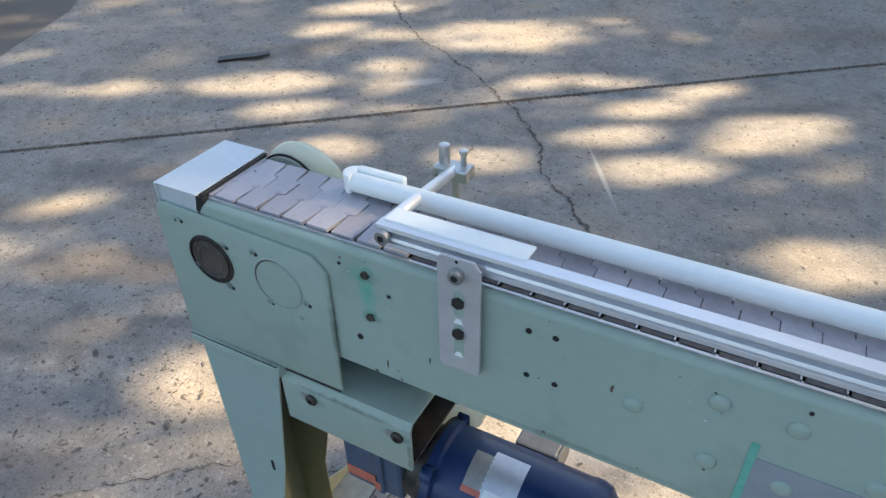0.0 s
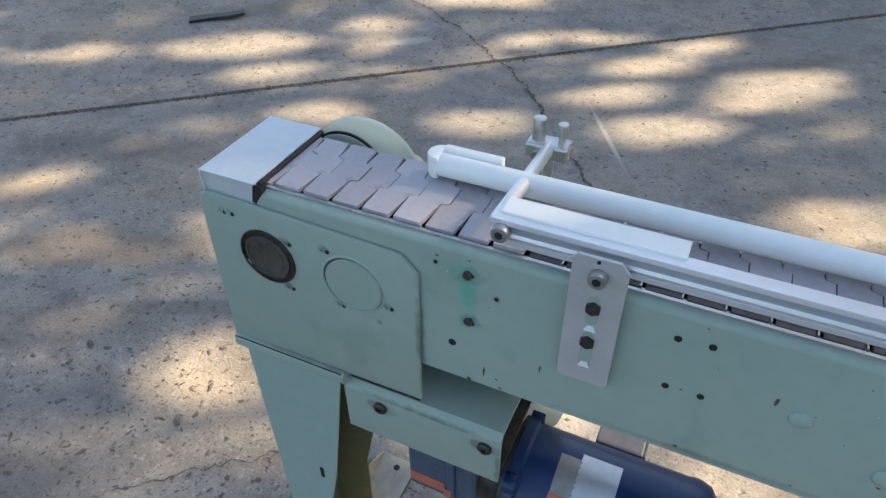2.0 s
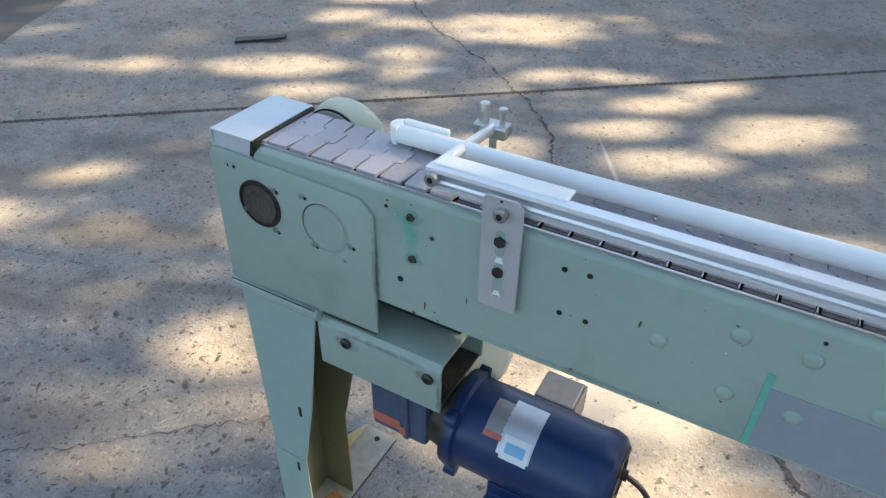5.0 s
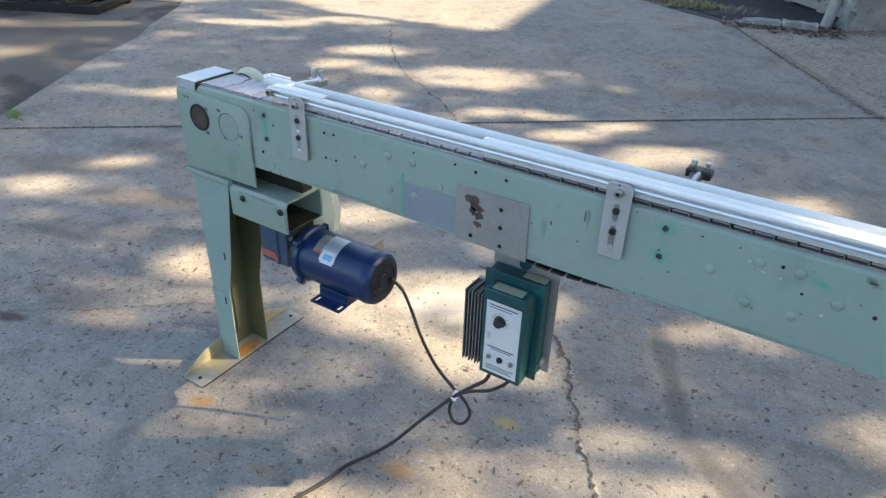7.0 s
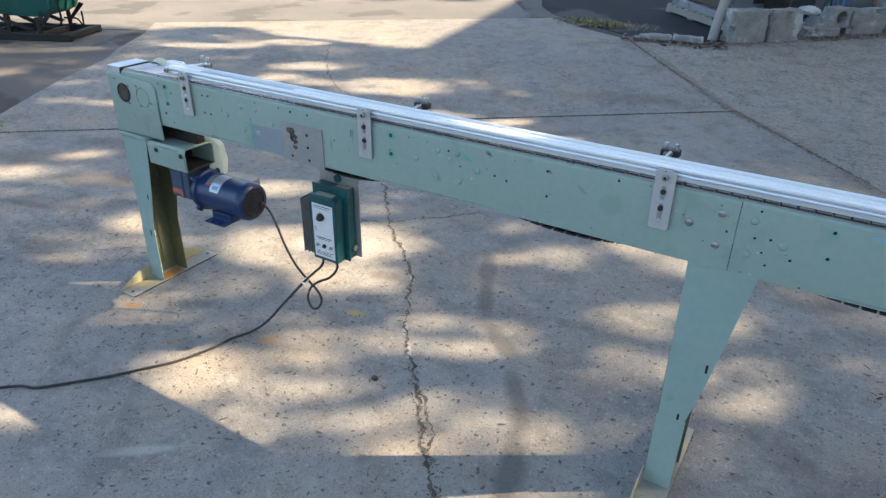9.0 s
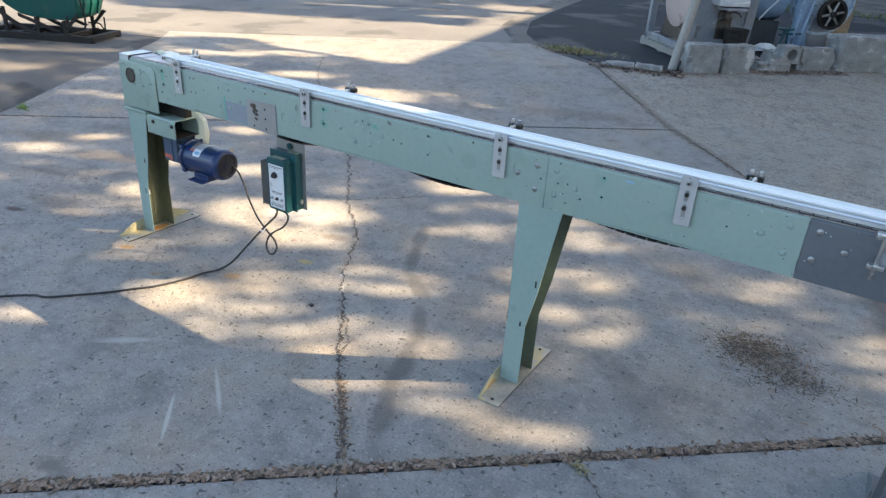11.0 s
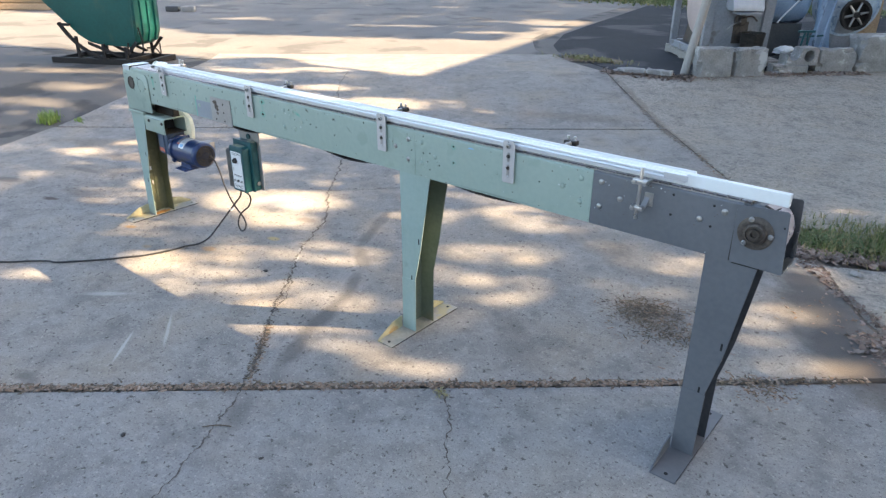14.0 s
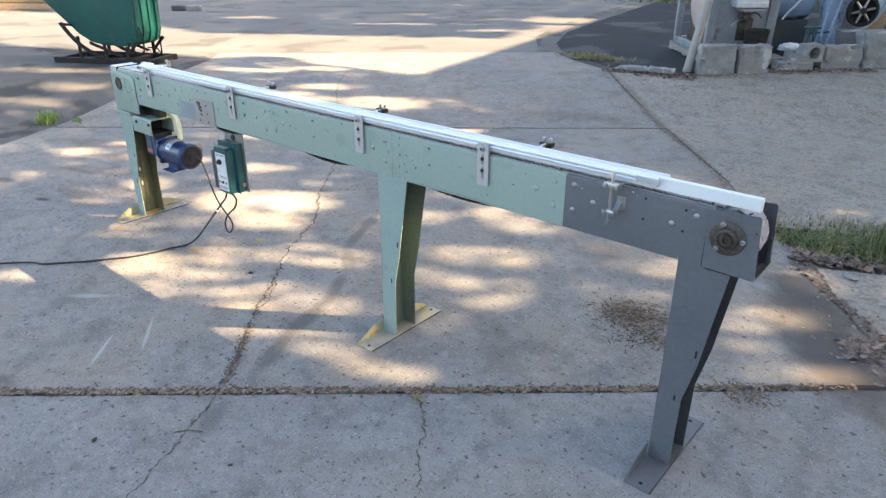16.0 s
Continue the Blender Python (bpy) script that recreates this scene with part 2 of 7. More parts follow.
# the dark upright line at x 0.285 paints the gap shadow beside the drive plate
soiled(GREEN, [(0.343, 0.943, 0, 0.016, 0.055, SMEAR, 0.75), (0.340, 0.973, 0, 0.024, 0.018, SMEAR, 0.7), (0.345, 0.906, 0, 0.017, 0.015, SMEAR, 0.5), (0.345, 0.972, 0, 0.019, 0.014, GRIME_SHADE, 0.45), (0.346, 0.905, 0, 0.018, 0.013, GRIME_SHADE, 0.4),
               (1.433, 0.976, 0, 0.025, 0.020, SMEAR, 1.0), (1.430, 0.914, 0, 0.026, 0.021, SMEAR, 0.95), (1.431, 0.945, 0, 0.010, 0.030, SMEAR, 0.35), (1.712, 0.957, 25, 0.028, 0.011, SMEAR, 1.0), (2.700, 0.973, 0, 0.016, 0.015, SMEAR, 0.6),
               (2.701, 0.906, 0, 0.014, 0.014, SMEAR, 0.45), (0.048, 0.893, 0, 0.010, 0.008, GRIME_SHADE, 0.7), (0.112, 0.945, 0, 0.011, 0.009, GRIME_SHADE, 0.65), (0.105, 0.872, 0, 0.010, 0.008, GRIME_SHADE, 0.65), (0.081, 0.912, 0, 0.052, 0.052, GRIME_SHADE, 0.22),
               (0.165, 0.952, 0, 0.010, 0.008, GRIME_SHADE, 0.55), (0.178, 0.872, 0, 0.010, 0.007, GRIME_SHADE, 0.6), (0.245, 0.893, 0, 0.008, 0.008, GRIME_SHADE, 0.6), (0.232, 0.862, 0, 0.006, 0.005, GRIME_SHADE, 0.6), (0.285, 0.850, 0, 0.006, 0.110, GRIME_SHADE, 0.5),
               (0.140, 0.740, 0, 0.150, 0.006, GRIME_SHADE, 0.55), (0.376, 0.951, 0, 0.006, 0.006, GRIME_SHADE, 0.6), (0.219, 0.690, 0, 0.026, 0.016, GRIME_SHADE, 0.5), (0.372, 0.690, 0, 0.024, 0.015, GRIME_SHADE, 0.5), (0.280, 0.709, 0, 0.120, 0.005, GRIME_SHADE, 0.6),
               (0.390, 0.650, 0, 0.005, 0.050, GRIME_SHADE, 0.6), (1.275, 0.950, 0, 0.006, 0.034, GRIME_SHADE, 0.45), (1.786, 0.985, 30, 0.018, 0.009, GRIME_SHADE, 0.7), (1.978, 0.972, 20, 0.016, 0.007, GRIME_SHADE, 0.6), (0.62, 0.815, 0, 0.20, 0.006, GRIME_SHADE, 0.35),
               (1.60, 0.814, 0, 0.30, 0.006, GRIME_SHADE, 0.35), (2.90, 0.814, 0, 0.25, 0.006, GRIME_SHADE, 0.35), (2.36, 0.93, 0, 0.008, 0.045, GRIME_SHADE, 0.25), (1.18, 0.90, 0, 0.010, 0.035, GRIME_SHADE, 0.35), (2.08, 0.94, 40, 0.030, 0.006, GRIME_SHADE, 0.3)])
# inner leg paints: dirt, plus the channel's shade darkened into the colour
GREEN_IN2 = material("sage_green_paint_dusty_shaded", (0.104, 0.131, 0.095), (0.144, 0.176, 0.135), 5.0, 45, 0.5, 0.1, bump=0.1, spot=(0.144, 0.144, 0.090), spot_scale=5, spot_cut=0.58)
GREEN_IN = material("sage_green_paint_dirty_shaded", (0.090, 0.095, 0.050), (0.135, 0.135, 0.077), 5.0, 45, 0.5, 0.1, bump=0.1,
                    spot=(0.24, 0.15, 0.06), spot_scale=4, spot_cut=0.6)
LEGGREEN = material("pale_sage_leg_paint", (0.285, 0.385, 0.342), (0.328, 0.427, 0.385), 3.0, 45, 0.45, 0.1, bump=0.06, bump_scale=220,
                    spot=(0.26, 0.345, 0.30), spot_scale=6, spot_cut=0.62)
FOOTPLATE = material("worn_foot_plate", (0.26, 0.255, 0.215), (0.37, 0.355, 0.295), 9, 60, 0.6, 0.1, bump=0.2,
                     spot=(0.38, 0.33, 0.19), spot_scale=8, spot_cut=0.54)
FOOTPAINT = material("yellowed_foot_paint", (0.36, 0.335, 0.20), (0.45, 0.42, 0.27), 9, 60, 0.55, 0.1, bump=0.15,
                     spot=(0.34, 0.20, 0.07), spot_scale=9, spot_cut=0.56)
GREY = material("slate_grey_paint", (0.113, 0.122, 0.131), (0.140, 0.149, 0.158), 4.0, 50, 0.42, 0.1, bump=0.06, bump_scale=220)
# GREY darkened for shaded inner faces; also plain dark grey parts
GREYDARK = material("dark_grey_paint_and_shade", (0.05, 0.052, 0.055), (0.08, 0.082, 0.085), 4.0, 50, 0.5, 0.1, bump=0.06)
BOXGREY = material("grey_terminal_box", (0.15, 0.155, 0.165), (0.20, 0.205, 0.215), 8, 60, 0.45, 0.1, metal=0.2, bump=0.06)
PATCH = material("bluish_primer_patch", (0.25, 0.285, 0.315), (0.29, 0.32, 0.345), 6, 60, 0.5, 0.1, bump=0.06)
TEAL = material("teal_touch_up", (0.10, 0.40, 0.30), (0.16, 0.46, 0.36), 20, 90, 0.5, 0.1, bump=0.1)
PLATE = material("bare_steel_plate", (0.34, 0.335, 0.32), (0.42, 0.41, 0.39), 6, 90, 0.42, 0.12, metal=0.35, bump=0.1)
# glue stains and paint marks; also the painted shadow on the round plug
STAIN_SHADE = material("brown_glue_stain_and_shade", (0.035, 0.028, 0.022), (0.16, 0.12, 0.09), 30, 90, 0.6, 0.2, bump=0.4)
ALU = material("aluminium", (0.74, 0.76, 0.79), (0.82, 0.84, 0.86), 8, 120, 0.36, 0.1, metal=0.6, bump=0.05, stretch=(1, 8, 8))
STEEL = material("bright_steel", (0.50, 0.50, 0.49), (0.64, 0.63, 0.61), 12, 90, 0.30, 0.1, metal=0.9, bump=0.05)
STAINLESS = material("brushed_stainless", (0.52, 0.515, 0.51), (0.60, 0.595, 0.59), 5, 90, 0.42, 0.08, metal=0.4, bump=0.05, stretch=(1, 1, 6))
COVERM = material("cover_sheet_metal", (0.60, 0.65, 0.68), (0.68, 0.72, 0.74), 6, 90, 0.36, 0.08, metal=0.35, bump=0.05)
ZINC = material("zinc_hardware", (0.33, 0.33, 0.32), (0.46, 0.455, 0.44), 25, 120, 0.38, 0.12, metal=0.8, bump=0.1)
DARKSTEEL = material("oily_dark_steel", (0.025, 0.024, 0.023), (0.07, 0.063, 0.055), 25, 120, 0.45, 0.15, metal=0.5, bump=0.2)
RUSTY = material("greasy_bearing_steel", (0.055, 0.047, 0.041), (0.135, 0.115, 0.098), 22, 120, 0.5, 0.15, metal=0.5, bump=0.2,
                 spot=(0.14, 0.075, 0.045), spot_scale=18, spot_cut=0.62)
# grease on bearing and bolts; also paints shade above the motor mount
GREASE_SHADE = material("black_grease_and_shade", (0.016, 0.014, 0.012), (0.05, 0.042, 0.034), 30, 120, 0.42, 0.15, metal=0.3, bump=0.3)
BORE = material("brown_oiled_bore", (0.042, 0.035, 0.028), (0.092, 0.077, 0.062), 24, 120, 0.5, 0.15, metal=0.0, bump=0.3)
WHITE = material("white_plastic_rail", (0.80, 0.84, 0.815), (0.86, 0.885, 0.865), 4, 60, 0.42, 0.08, bump=0.05)
CREAM = material("translucent_cream_plastic", (0.74, 0.775, 0.69), (0.82, 0.84, 0.76), 8, 60, 0.4, 0.1, bump=0.05)
thin, both = CREAM.node_tree.nodes.new("ShaderNodeBsdfTranslucent"), CREAM.node_tree.nodes.new("ShaderNodeMixShader")
thin.inputs["Color"].default_value, both.inputs[0].default_value = rgb((0.90, 0.92, 0.82)), 0.55
CREAM.node_tree.links.new(CREAM.node_tree.nodes["Principled BSDF"].outputs[0], both.inputs[1])
CREAM.node_tree.links.new(thin.outputs[0], both.inputs[2])
CREAM.node_tree.links.new(both.outputs[0], CREAM.node_tree.nodes["Material Output"].inputs["Surface"])
CHAIN = material("grey_acetal_links", (0.365, 0.352, 0.378), (0.44, 0.42, 0.45), 30, 160, 0.30, 0.1, bump=0.08, vary=0.16)
# dark edge colour that paints the rail's shade on the links
CHAINEDGE = material("shaded_link_edge", (0.05, 0.047, 0.048), (0.12, 0.112, 0.115), 30, 160, 0.5, 0.1, bump=0.2)
# link grey blackened for the unlit underside of the chain
CHAINSHADE = material("shaded_chain_underside", (0.018, 0.017, 0.017), (0.045, 0.041, 0.04), 30, 160, 0.6, 0.1, bump=0.2)
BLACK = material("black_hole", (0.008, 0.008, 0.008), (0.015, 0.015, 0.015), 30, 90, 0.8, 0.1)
RUBBER = material("black_rubber", (0.014, 0.014, 0.015), (0.035, 0.034, 0.034), 30, 120, 0.55, 0.12, bump=0.1)
BLUE = material("navy_motor_enamel", (0.005, 0.023, 0.083), (0.009, 0.032, 0.110), 9, 70, 0.34, 0.08, bump=0.06)
NAVYBLACK = material("black_navy_end_bell", (0.005, 0.008, 0.018), (0.009, 0.014, 0.030), 14, 80, 0.5, 0.1, bump=0.1)
BLUEGREY = material("blue_grey_gearbox", (0.04, 0.07, 0.12), (0.07, 0.10, 0.15), 14, 80, 0.5, 0.12, bump=0.2, spot=(0.03, 0.03, 0.035), spot_scale=12)
ORANGE = material("faded_red_label", (0.45, 0.10, 0.06), (0.55, 0.17, 0.11), 20, 90, 0.5, 0.1)
LABEL = material("silver_label", (0.55, 0.57, 0.60), (0.64, 0.66, 0.68), 15, 80, 0.40, 0.08, metal=0.6)
PAPER = material("white_panel", (0.68, 0.69, 0.68), (0.76, 0.77, 0.76), 12, 80, 0.45, 0.1, spot=(0.45, 0.42, 0.38), spot_scale=16, spot_cut=0.66)
CYAN = material("light_blue_print", (0.20, 0.42, 0.62), (0.27, 0.50, 0.68), 15, 80, 0.45, 0.1)
TEALBOX = material("teal_enamel", (0.008, 0.062, 0.072), (0.012, 0.085, 0.092), 9, 80, 0.4, 0.12, bump=0.08,
                   spot=(0.02, 0.11, 0.12), spot_scale=11, spot_cut=0.6)
DUST = material("pale_dust", (0.34, 0.37, 0.27), (0.42, 0.44, 0.33), 20, 90, 0.8, 0.1)
FIN = material("dull_heat_sink", (0.24, 0.235, 0.225), (0.33, 0.32, 0.30), 12, 90, 0.5, 0.1, metal=0.5)
GRASS = material("grass_blades", (0.06, 0.10, 0.03), (0.13, 0.18, 0.055), 8, 60, 0.6, 0.1, island=((0.045, 0.085, 0.025), (0.11, 0.16, 0.045), (0.17, 0.20, 0.075), (0.075, 0.12, 0.035), (0.21, 0.19, 0.10)))
LIMEGRASS = material("bright_weed_blades", (0.12, 0.20, 0.04), (0.22, 0.31, 0.08), 8, 60, 0.6, 0.1, island=((0.11, 0.19, 0.035), (0.22, 0.31, 0.07), (0.30, 0.36, 0.12)))
DRYGRASS = material("dry_grass", (0.22, 0.20, 0.08), (0.34, 0.29, 0.14), 8, 60, 0.7, 0.1, island=((0.16, 0.12, 0.06), (0.30, 0.25, 0.12), (0.22, 0.23, 0.08), (0.38, 0.32, 0.19)))
FLOWER = material("white_flowers", (0.70, 0.70, 0.64), (0.78, 0.78, 0.72), 8, 60, 0.7, 0.1)
HOPPER = material("green_hopper_paint", (0.001, 0.072, 0.063), (0.002, 0.100, 0.086), 2.0, 30, 0.50, 0.1, bump=0.08,
                  spot=(0.02, 0.09, 0.07), spot_scale=3, spot_cut=0.62)
IRON = material("rusty_dark_iron", (0.010, 0.009, 0.008), (0.029, 0.023, 0.019), 12, 70, 0.75, 0.12, metal=0.1, bump=0.3)
BLOCK = material("concrete_block", (0.20, 0.195, 0.183), (0.34, 0.33, 0.31), 7, 60, 0.92, 0.05, bump=0.8, bump_scale=80,
                 spot=(0.46, 0.45, 0.43), spot_scale=7, spot_cut=0.60)
MACH = material("machine_grey", (0.20, 0.21, 0.225), (0.29, 0.30, 0.315), 4, 40, 0.55, 0.1, bump=0.1, spot=(0.17, 0.16, 0.16), spot_scale=5)
PINK = material("dusty_pink_drum", (0.44, 0.345, 0.31), (0.54, 0.435, 0.395), 3, 40, 0.6, 0.1, bump=0.1, spot=(0.30, 0.18, 0.13), spot_scale=3, spot_cut=0.64)
MBLUE = material("faded_blue_drum", (0.19, 0.29, 0.41), (0.29, 0.39, 0.51), 3, 40, 0.5, 0.1, bump=0.1, spot=(0.07, 0.10, 0.14), spot_scale=4, spot_cut=0.6)
FLAKED = material("flaked_pale_blue_paint", (0.30, 0.38, 0.44), (0.52, 0.60, 0.65), 14, 60, 0.6, 0.1, bump=0.6, bump_scale=40, spot=(0.17, 0.25, 0.33), spot_scale=9, spot_cut=0.54)
WOOD = material("grey_weathered_wood", (0.23, 0.21, 0.185), (0.38, 0.35, 0.31), 5, 60, 0.85, 0.08, bump=0.5, stretch=(1, 12, 12), vary=0.15)
POST = material("pale_wooden_post", (0.33, 0.30, 0.265), (0.43, 0.40, 0.355), 6, 60, 0.85, 0.08, bump=0.5, stretch=(8, 8, 1))
BARK = material("bark", (0.07, 0.055, 0.04), (0.15, 0.12, 0.09), 6, 40, 0.95, 0.04, bump=1.0, bump_scale=20)
LEAF = material("tree_leaves", (0.035, 0.075, 0.018), (0.075, 0.13, 0.03), 2, 30, 0.5, 0.1)
CRATEWOOD = material("tan_crate_boards", (0.25, 0.17, 0.10), (0.42, 0.30, 0.19), 5, 60, 0.85, 0.08, bump=0.5, stretch=(1, 12, 12), vary=0.2)
SIDING = material("painted_siding", (0.42, 0.41, 0.38), (0.50, 0.485, 0.45), 2, 30, 0.7, 0.1, bump=0.1)
ROOF = material("roof_sheet", (0.10, 0.095, 0.09), (0.16, 0.15, 0.14), 2, 30, 0.7, 0.1, bump=0.1)


# ---- mesh helpers ----
def part(name, bm, mat, parent=None, label="", smooth=0):
    """One mesh object; smooth: degrees under which edges are shaded round."""
    bmesh.ops.recalc_face_normals(bm, faces=bm.faces)
    if smooth:
        lim = radians(smooth)
        for f in bm.faces:
            f.smooth = True
        for e in bm.edges:
            e.smooth = len(e.link_faces) == 2 and e.calc_face_angle(0) < lim
    me = bpy.data.meshes.new(name)
    bm.to_mesh(me)
    bm.free()
    me.materials.append(mat)
    ob = new(name, me)
    if parent:
        ob.parent = parent
    if label:
        ob["label"] = label
    return ob


def box(x0, x1, y0, y1, z0, z1, bev=0.0, bm=None, seg=2):
    own = bmesh.new()
    vs = [own.verts.new((x, y, z)) for x in (x0, x1) for y in (y0, y1) for z in (z0, z1)]
    for f in ((0, 1, 3, 2), (4, 6, 7, 5), (0, 4, 5, 1), (2, 3, 7, 6), (0, 2, 6, 4), (1, 5, 7, 3)):
        own.faces.new([vs[i] for i in f])
    if bev:
        bmesh.ops.bevel(own, geom=own.edges[:], offset=bev, segments=seg, profile=0.5, affect="EDGES")
    return join(bm, own)


def join(bm, own):
    if bm is None:
        return own
    me = bpy.data.meshes.new("tmp")
    own.to_mesh(me)
    own.free()
    bm.from_mesh(me)
    bpy.data.meshes.remove(me)
    return bm


def tube(a, b, r, r2=None, seg=20, bm=None, cap=True, bev=0.0):
    """A rod from a to b."""
    a, b = Vector(a), Vector(b)
    own = bmesh.new()
    d = b - a
    m = Matrix.Translation((a + b) / 2) @ d.to_track_quat("Z", "Y").to_matrix().to_4x4()
    bmesh.ops.create_cone(own, cap_ends=cap, cap_tris=False, segments=seg, radius1=r, radius2=r if r2 is None else r2, depth=d.length)
    if bev:
        rim = [e for e in own.edges if len(e.link_faces) == 2 and any(len(f.verts) > 4 for f in e.link_faces)]
        bmesh.ops.bevel(own, geom=rim, offset=bev, segments=2, profile=0.5, affect="EDGES")
    bmesh.ops.transform(own, matrix=m, verts=own.verts)
    return join(bm, own)


def lathe(profile, origin, axis, seg=40, bm=None):
    """Turns (along, radius) pairs about an axis through origin."""
    own = bmesh.new()
    q = Vector(axis).to_track_quat("Z", "Y")
    rings = []
    for s, r in profile:
        rings.append([own.verts.new(Vector(origin) + q @ Vector((r * math.cos(2 * math.pi * k / seg), r * math.sin(2 * math.pi * k / seg), s))) for k in range(seg)])
    for p0, p1 in zip(rings, rings[1:]):
        for k in range(seg):
            own.faces.new((p0[k], p0[(k + 1) % seg], p1[(k + 1) % seg], p1[k]))
    for ring in (rings[0], rings[-1]):
        own.faces.new(ring)
    return join(bm, own)


def prism(points, axis, a, b, bev=0.0, bm=None):
    """A flat outline pushed along an axis from a to b; the outline gives the other two coordinates in order."""
    own = bmesh.new()
    i = "xyz".index(axis)

    def at(p, s):
        c = list(p)
        c.insert(i, s)
        return own.verts.new(c)

    lo, hi = [at(p, a) for p in points], [at(p, b) for p in points]
    own.faces.new(lo)
    own.faces.new(hi[::-1])
    for k in range(len(points)):
        own.faces.new((lo[k], lo[(k + 1) % len(points)], hi[(k + 1) % len(points)], hi[k]))
    bmesh.ops.recalc_face_normals(own, faces=own.faces)
    if bev:
        bmesh.ops.bevel(own, geom=own.edges[:], offset=bev, segments=2, profile=0.5, affect="EDGES")
    return join(bm, own)


def sweep(points, r, seg=8, bm=None):
    """A round cord along a smooth line through points."""
    pts = [Vector(p) for p in points]
    fine = []
    for k in range(len(pts) - 1):
        p0, p1, p2, p3 = pts[max(k - 1, 0)], pts[k], pts[k + 1], pts[min(k + 2, len(pts) - 1)]
        for s in range(8):
            t = s / 8
            fine.append(0.5 * ((2 * p1) + (p2 - p0) * t + (2 * p0 - 5 * p1 + 4 * p2 - p3) * t * t + (3 * p1 - p0 - 3 * p2 + p3) * t ** 3))
    fine.append(pts[-1])
    own = bmesh.new()
    rings, up = [], Vector((0.13, 0.2, 1)).normalized()
    for k, p in enumerate(fine):
        d = (fine[min(k + 1, len(fine) - 1)] - fine[max(k - 1, 0)]).normalized()
        side = d.cross(up).normalized() if abs(d.dot(up)) < 0.99 else d.cross(Vector((1, 0, 0))).normalized()
        top = side.cross(d)
        rings.append([own.verts.new(p + r * (math.cos(2 * math.pi * j / seg) * side + math.sin(2 * math.pi * j / seg) * top)) for j in range(seg)])
    for p0, p1 in zip(rings, rings[1:]):
        for k in range(seg):
            own.faces.new((p0[k], p0[(k + 1) % seg], p1[(k + 1) % seg], p1[k]))
    own.faces.new(rings[0])
    own.faces.new(rings[-1])
    return join(bm, own)


def thing(name, label, category, at=(0, 0, 0), group="", kind=""):
    ob = new(name)
    ob.empty_display_size = 0.1
    ob.location = at
    return tagged(ob, label, category, group, kind)


def share(name, me, parent, m=None, label=""):
    ob = new(name, me)
    if parent:
        ob.parent = parent
    if m is not None:
        ob.matrix_basis = m
    if label:
        ob["label"] = label
    return ob


# ---- ground ----
def rise(x, y):
    """The drive climbs a hand's width past its second joint."""
    v = -0.643 * x + 0.766 * y
    return min(max((v - 2.4) * 0.1, 0.0), 0.2)


def slab(name, outline, mat, label, depth=0.14):
    bm = bmesh.new()
    bm.faces.new([bm.verts.new((x, y, 0)) for x, y in outline])
    for v in (2.4, 3.1, 3.8, 4.4):
        bmesh.ops.bisect_plane(bm, geom=bm.verts[:] + bm.edges[:] + bm.faces[:], plane_co=(-0.643 * v, 0.766 * v, 0), plane_no=(-0.643, 0.766, 0))
    for p in bm.verts:
        p.co.z = rise(p.co.x, p.co.y)
    top = bm.faces[:]
    ex = bmesh.ops.extrude_face_region(bm, geom=top)
    for p in [g for g in ex["geom"] if isinstance(g, bmesh.types.BMVert)]:
        p.co.z -= depth
    ob = part(name, bm, mat)
    return tagged(ob, label, "pavement", kind="structure")


# the sheet under everything, which reaches the horizon, with the climb in it
bm = bmesh.new()
us, vs = [-900, -60, -12, 0, 12, 60, 900], [-900, -60, -8, 2.4, 3.4, 4.4, 12, 60, 900]
grid = [[bm.verts.new((0.766 * u - 0.643 * v, 0.643 * u + 0.766 * v, min(max((v - 2.4) * 0.1, 0), 0.2) - 0.022)) for v in vs] for u in us]
for i in range(len(us) - 1):
    for j in range(len(vs) - 1):
        bm.faces.new((grid[i][j], grid[i + 1][j], grid[i + 1][j + 1], grid[i][j + 1]))
tagged(part("ground", bm, ASPHALT), "worn dark grey asphalt yard around the concrete drive", "asphalt", kind="structure")

bm = prism([(0.45, 6.30), (1.25, 6.66), (2.7, 8.6), (5.5, 9.8), (6.0, 18.0), (-3.5, 16.0), (-2.5, 11.0), (-2.1, 9.2), (-1.50, 7.85), (-1.05, 7.25), (-0.55, 6.95), (0.1, 6.5)], "z", 0.10, 0.187)
tagged(part("road_patch", bm, NEWASPHALT), "dark newer asphalt beside the concrete drive", "asphalt", kind="structure")

bm = prism([(-4.35, 3.50), (-5.03, 3.185), (-6.3, 2.85), (-7.69, 2.18), (-9.5, 1.2), (-16.0, -2.5), (-40.0, -10.0), (-40.0, 40.0), (-1.0, 40.0), (-1.2, 15.5), (-1.4, 9.5), (-0.6, 7.2), (-1.10, 7.02), (-2.08, 5.96), (-2.70, 5.43)], "z", 0.10, 0.183)
tagged(part("road", bm, BLEACHED), "pale sun-bleached old asphalt road across the yard", "road", kind="structure")

bm = prism([(-1.05, 6.96), (-1.50, 7.3), (-2.20, 8.3), (-2.75, 10.0), (-3.2, 11.6), (-4.0, 16.2), (-2.3, 16.4), (-1.6, 10.0), (-0.70, 7.35), (-0.3, 6.75)], "z", 0.10, 0.185)
tagged(part("road_seam", bm, ASPHALT), "dark worn asphalt seam beside the newer patch", "asphalt", kind="structure")

